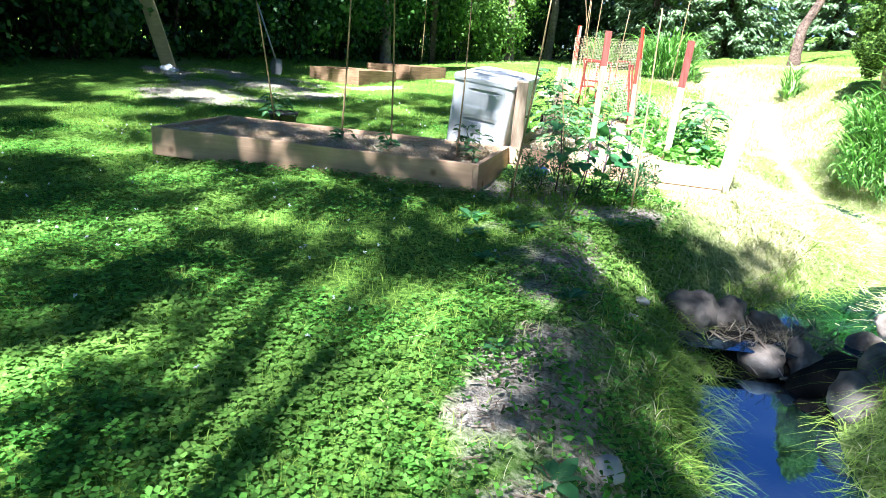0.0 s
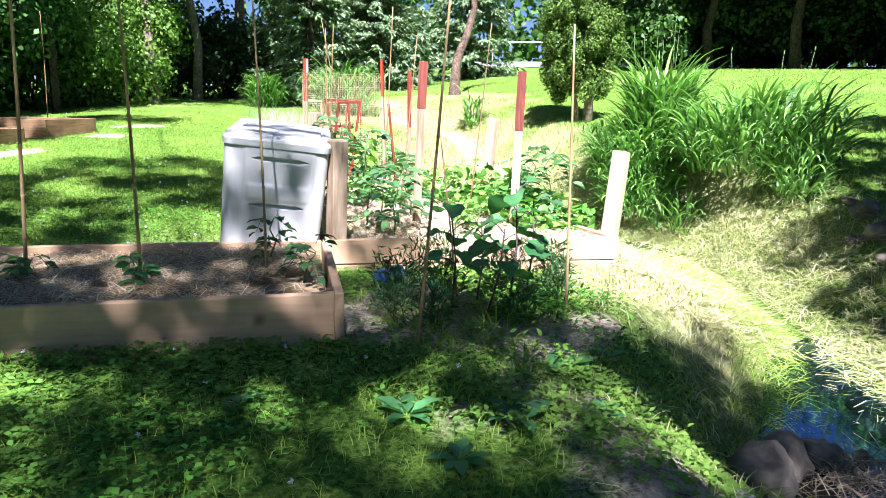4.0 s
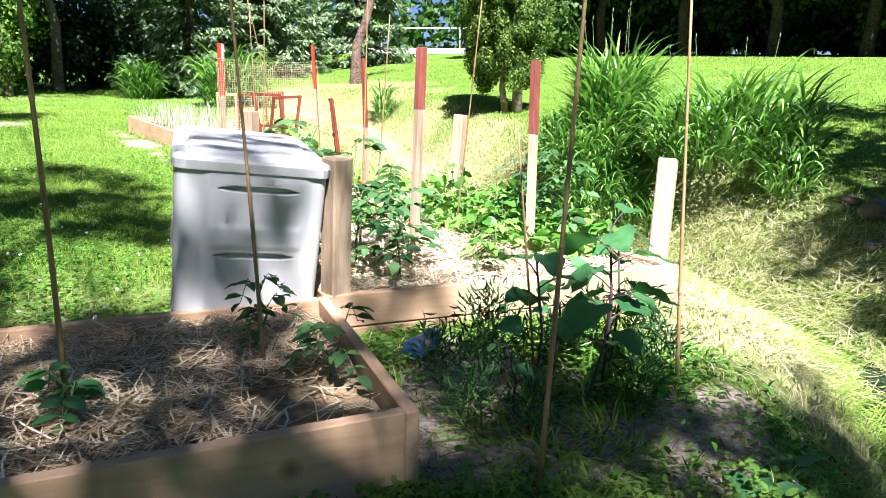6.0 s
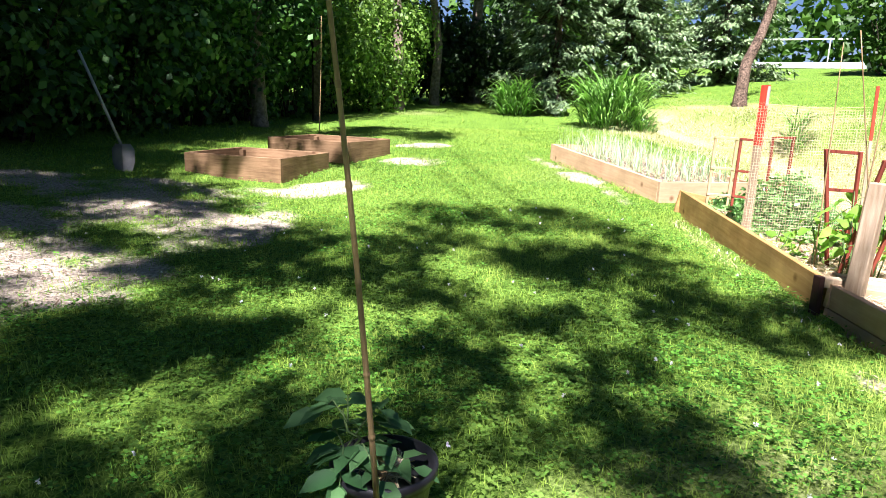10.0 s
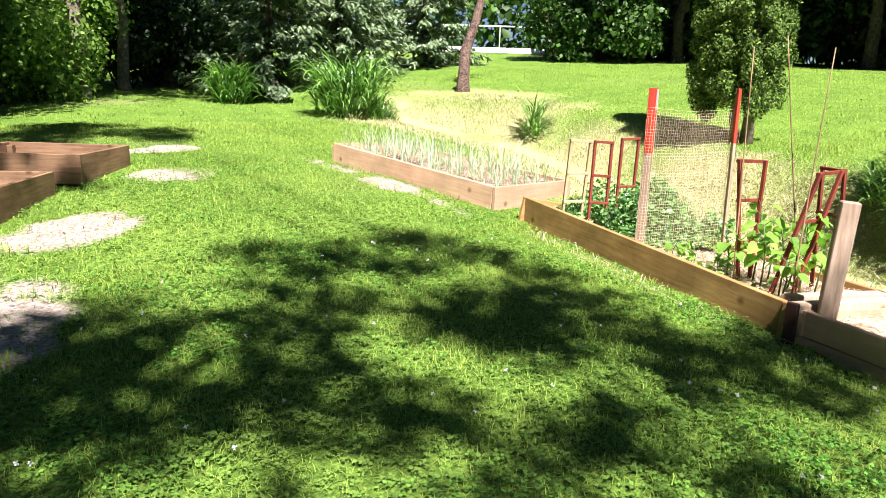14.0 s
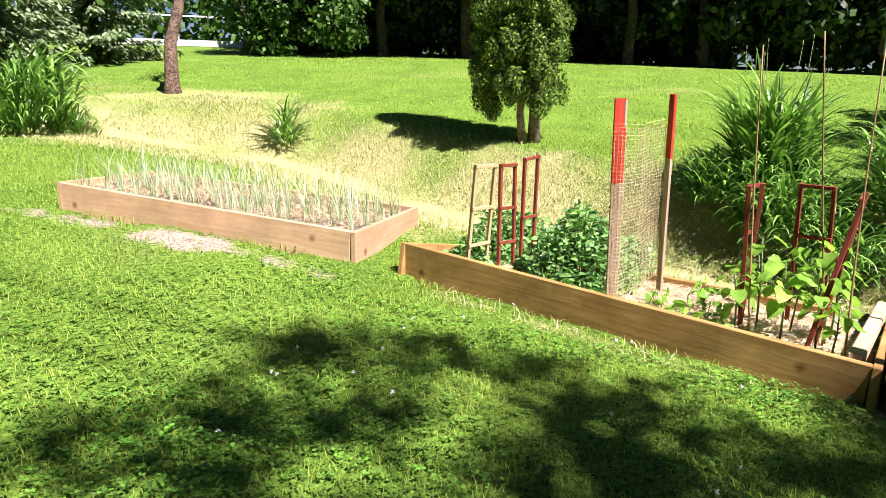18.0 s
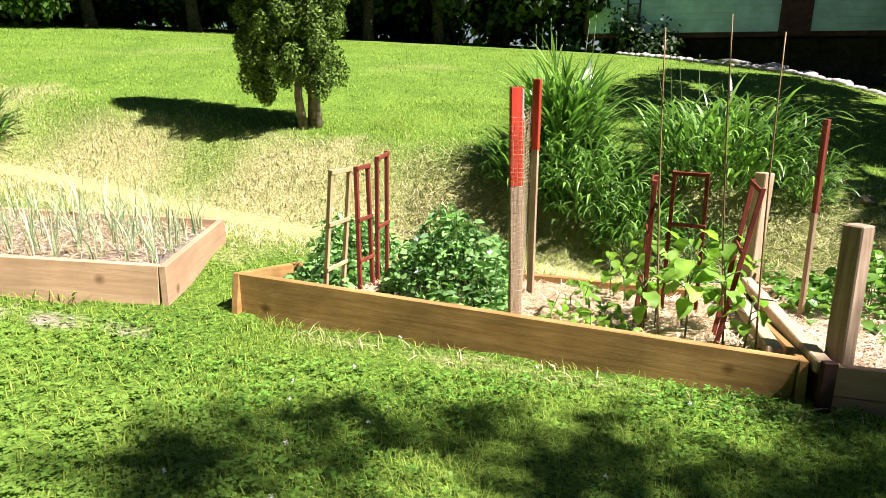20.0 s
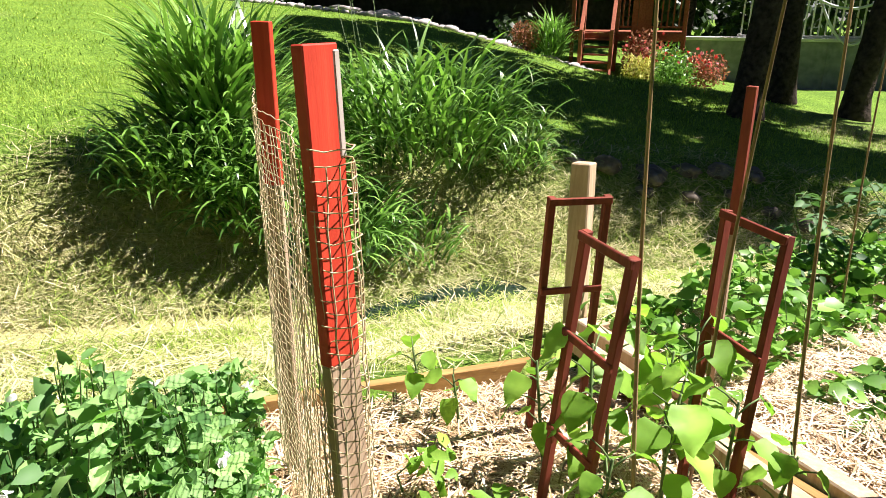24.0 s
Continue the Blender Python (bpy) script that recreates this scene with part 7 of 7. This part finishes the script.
ey = np.interp(np.linspace(0, 1, 46), [0, 0.35, 0.7, 1], [7.7, 5.3, 3.1, 2.25])
for k in range(46):
    bm = bmesh.new()
    s = rng.uniform(0.1, 0.2)
    lump(bm, (ex[k] - 13.8, ey[k] - 4.3, land1(ex[k], ey[k]) - edging.location.z + 0.03), (s * 1.3, s, s * 0.55), k + 70, 2)
    part("stone", bm, M_STONE_PALE, edging, smooth=True)

# ---- deck, steps and flowers ----
DO = Vector((11.8, 2.05, land1(11.35, 1.65)))
DX, DY_ = Vector((-0.71, -0.704, 0)), Vector((0.704, -0.71, 0))
DM = Matrix((DX, DY_, Vector((0, 0, 1)))).transposed().to_4x4()
deck = thing("deck", DO, "red-brown stained wooden deck with railings and steps", "deck")


def deck_part(name, lo, hi, mat=M_DECK, parent=None, label="", bev=0.005):
    bm = bmesh.new()
    box(bm, lo, hi, bev, DM)
    return part(name, bm, mat, parent or deck, label)


FZ = 0.95
for k in range(14):
    deck_part("floor_board", (-0.62, 1.1 + k * 0.145, FZ - 0.03), (1.9, 1.1 + k * 0.145 + 0.138, FZ))
deck_part("rim_joist", (-0.62, 1.06, FZ - 0.2), (1.9, 1.1, FZ - 0.032))
for k in range(5):
    z = FZ * (k + 1) / 6
    deck_part("step", (-0.28, 0.98 - 0.2 * (4 - k), z - 0.035), (0.33, 0.98 - 0.2 * (4 - k) + 0.24, z))
for x in (-0.31, 0.36):
    bm = bmesh.new()
    bar(bm, DM @ Vector((x, -0.1, 0.0)), DM @ Vector((x, 1.1, FZ - 0.06)), 0.2, 0.04, 0.004, (0, 0, 1))
    part("stringer", bm, M_DECK, deck)
for x in (-0.58, -0.34, 0.4, 1.1, 1.85):
    deck_part("rail_post", (x - 0.045, 1.08, -0.3), (x + 0.045, 1.17, FZ + 1.0))
for x0, x1 in ((-0.58, -0.34), (0.4, 1.1), (1.1, 1.85)):
    deck_part("top_rail", (x0, 1.08, FZ + 0.9), (x1, 1.17, FZ + 0.94))
    deck_part("bottom_rail", (x0, 1.1, FZ + 0.08), (x1, 1.14, FZ + 0.12))
    m = int((x1 - x0) / 0.11)
    for k in range(1, m):
        deck_part("baluster", (x0 + k * (x1 - x0) / m - 0.017, 1.1, FZ + 0.12), (x0 + k * (x1 - x0) / m + 0.017, 1.135, FZ + 0.9), bev=0.0)
for k in range(3):
    deck_part("skirt_board", (0.72 + k * 0.13, 0.98, -0.25), (0.72 + k * 0.13 + 0.122, 1.0, FZ + 0.9))
for x in (-0.3, 0.35):
    bm = bmesh.new()
    bar(bm, DM @ Vector((x, 0.05, 0.95)), DM @ Vector((x, 1.1, FZ + 0.95)), 0.05, 0.08, 0.004, (0, 0, 1))
    part("stair_rail", bm, M_DECK, deck)
    deck_part("stair_post", (x - 0.04, 0.0, -0.2), (x + 0.04, 0.08, 1.0))

pool = thing("pool_surround", DO + DX * 4.6 + DY_ * 2.6, "raised grey pool wall with a white picket railing above", "pool")
PM = DM.copy()
bm = bmesh.new()
box(bm, (-2.6, 0, -0.6), (4.5, 0.2, 0.75), 0.01, PM)
part("wall", bm, M_CONCRETE, pool, "grey panelled wall")
bm = bmesh.new()
box(bm, (-2.65, -0.06, 0.75), (4.55, 0.3, 0.83), 0.01, PM)
part("coping", bm, M_WHITE, pool, "pale coping")
for k in range(40):
    bm = bmesh.new()
    box(bm, (-1.4 + k * 0.15, 0.12, 0.86), (-1.4 + k * 0.15 + 0.035, 0.15, 1.7), 0.0, PM)
    part("picket", bm, M_WHITE, pool)
for z in (0.84, 1.68):
    bm = bmesh.new()
    box(bm, (-1.45, 0.1, z), (4.55, 0.17, z + 0.05), 0.004, PM)
    part("rail", bm, M_WHITE, pool)
for k in range(7):
    bm = bmesh.new()
    box(bm, (-1.2 + k * 0.85, -0.03, -0.6), (-1.12 + k * 0.85, 0.0, 0.75), 0.004, PM)
    part("rib", bm, M_CONCRETE, pool)
ob = thing("garden_hose", DO + DX * 5.4 + DY_ * 2.5 + Vector((0, 0, 1.7)), "pale hose slung over the pool railing", "hose")
bm = bmesh.new()
tube(bm, [DX * (-0.7 + 1.6 * k / 12) + Vector((0, 0, -1.0 * math.sin(math.pi * k / 12))) - DY_ * 0.1 for k in range(13)], 0.03, 8)
part("hose", bm, M_ROPE, ob, smooth=True)
bm = bmesh.new()
tube(bm, [DX * (0.9 - 1.9 * k / 10) + Vector((0, 0, 0.12 - 0.35 * math.sin(math.pi * k / 10))) - DY_ * 0.12 for k in range(11)], 0.03, 8)
part("hose", bm, M_ROPE, ob, smooth=True)


def flower_bush(off, h, r, mat, petal, label, n=220, m=60, group="flower bed plants"):
    p = DO + DX * off[0] + DY_ * off[1]
    z = off[2] if len(off) > 2 else land1(p.x, p.y)
    ob = plant("flowering_plant", (p.x, p.y, z), label, "flowers", group)
    h, r, n = h * 1.3, r * 1.25, n * 3
    q = cloud(n, (0, 0, h * 0.5), (r, r, h * 0.55))
    q[:, 2] = np.abs(q[:, 2])
    mesh_part("leaves", leaves("leaves", q, unit(rng.normal(size=q.shape)) + np.array([0, 0, 0.4]), 0.11 * rng.uniform(0.6, 1.2, n), 0.4), mat, ob)
    if petal:
        q = cloud(m, (0, 0, h * 0.75), (r, r, h * 0.4))
        bloom = mesh_part("petals", leaves("petals", q, unit(rng.normal(size=q.shape)), 0.09, 0.9), petal, ob)
        tagged(bloom, kind="stuff")


flower_bush((1.0, 0.55), 0.75, 0.38, M_RUST_LEAF, M_RED_PETAL, "rust-red leafy shrub before the deck", 260, 30)
flower_bush((1.6, 0.35), 0.6, 0.38, M_LILY, M_RED_PETAL, "green flowering plant with red blooms before the deck", 260, 30)
flower_bush((2.3, 0.3), 0.55, 0.4, M_RUST_LEAF, M_RED_PETAL, "rust-red leafy shrub before the deck", 240, 40)
flower_bush((0.95, -0.1), 0.4, 0.28, M_YELLOW, None, "yellow-leaved plant beside the steps", 160)
flower_bush((1.7, -0.2), 0.45, 0.35, M_LILY, None, "fresh green plant in the flower bed", 220)
flower_bush((-1.5, 0.2), 0.5, 0.3, M_RUST_LEAF, None, "pinkish-brown shrub among the stones", 160)
flower_bush((0.55, 1.1, DO.z + FZ + 0.95), 0.22, 0.2, M_LILY, M_RED_PETAL, "pot of red flowers on the deck's rail", 60, 60)
flower_bush((-0.52, 1.1, DO.z + FZ + 0.95), 0.25, 0.2, M_LILY, M_YELLOW, "hanging basket of yellow flowers by the deck", 60, 50)
flower_bush((1.7, 1.1, DO.z + FZ + 0.95), 0.22, 0.25, M_LILY, M_RED_PETAL, "pot of red flowers on the deck's rail", 60, 60)
p = DO + DX * (-0.95) + DY_ * 0.3
strap_clump((p.x, p.y), 420, 1.15, 1.0, 0.04, "bright strap-leaved clump beside the deck's steps", wide=0.25)

# big trees that shade the slope by the deck
for (tx, ty, tr, ln) in ((6.2, 4.3, 0.2, (0.1, 0.2)), (7.1, 2.3, 0.2, (-0.1, 0.2)), (6.0, 2.15, 0.19, (-0.5, -0.5))):
    cl = []
    # unseen crown clumps set up-sun of the slope spots they are to shade
    for k in range(61):
        hh = rng.uniform(5.8, 8.8)
        sx = rng.uniform(3.9, 15.0) if k < 56 else rng.uniform(3.9, 5.0)
        sy = rng.uniform(2.6 if sx < 10.5 else 4.6, float(np.interp(sx, [3.9, 4.7, 5.6, 9.3, 11.6, 15.0], [6.7, 8.2, 8.9, 11.3, 9.2, 7.3])))
        if k >= 56:
            sy = rng.uniform(4.3, 6.8)
        rise = hh - land1(sx, sy)
        cl.append((sx + SUN_TO.x / SUN_TO.z * rise - tx, sy + SUN_TO.y / SUN_TO.z * rise - ty, hh, rng.uniform(0.35, 0.8)))
    tree((tx, ty), 7.0, tr, cl, 0.2, 520 * LD, M_TREE, M_BARK, "large dark-trunked shade tree near the deck", ln, "deck trees", squash=0.6, facing=False)
spruce((16.4, -1.0), 8.5, 2.4, "dark conifer with low hanging boughs beside the deck", M_TREE, 2.0)
# trees added beside the house to throw high shade over its front
for (tx, ty) in ((17.6, -0.8), (23.5, 0.5), (15.4, -4.6)):
    cl = crown_clumps(26, (0, 0.5, 7.0), (3.0, 3.0, 1.8), 0.9, 1.5)
    tree((tx, ty), 7.5, 0.22, cl, 0.24, 170 * LD, M_TREE, M_BARK, "tall tree added beside the house for shade", group="house trees")
for tx, ty in ((9.5, -5.5), (13.5, -6.0), (5.0, -6.5), (1.5, -9.0), (-8.0, -7.0), (18, -6.5)):
    bush((tx, ty), 4.2, 1.8, 0.3, 110 * LD, M_LEAF_SHADE, "dark tall shrub closing the yard", "shrub")
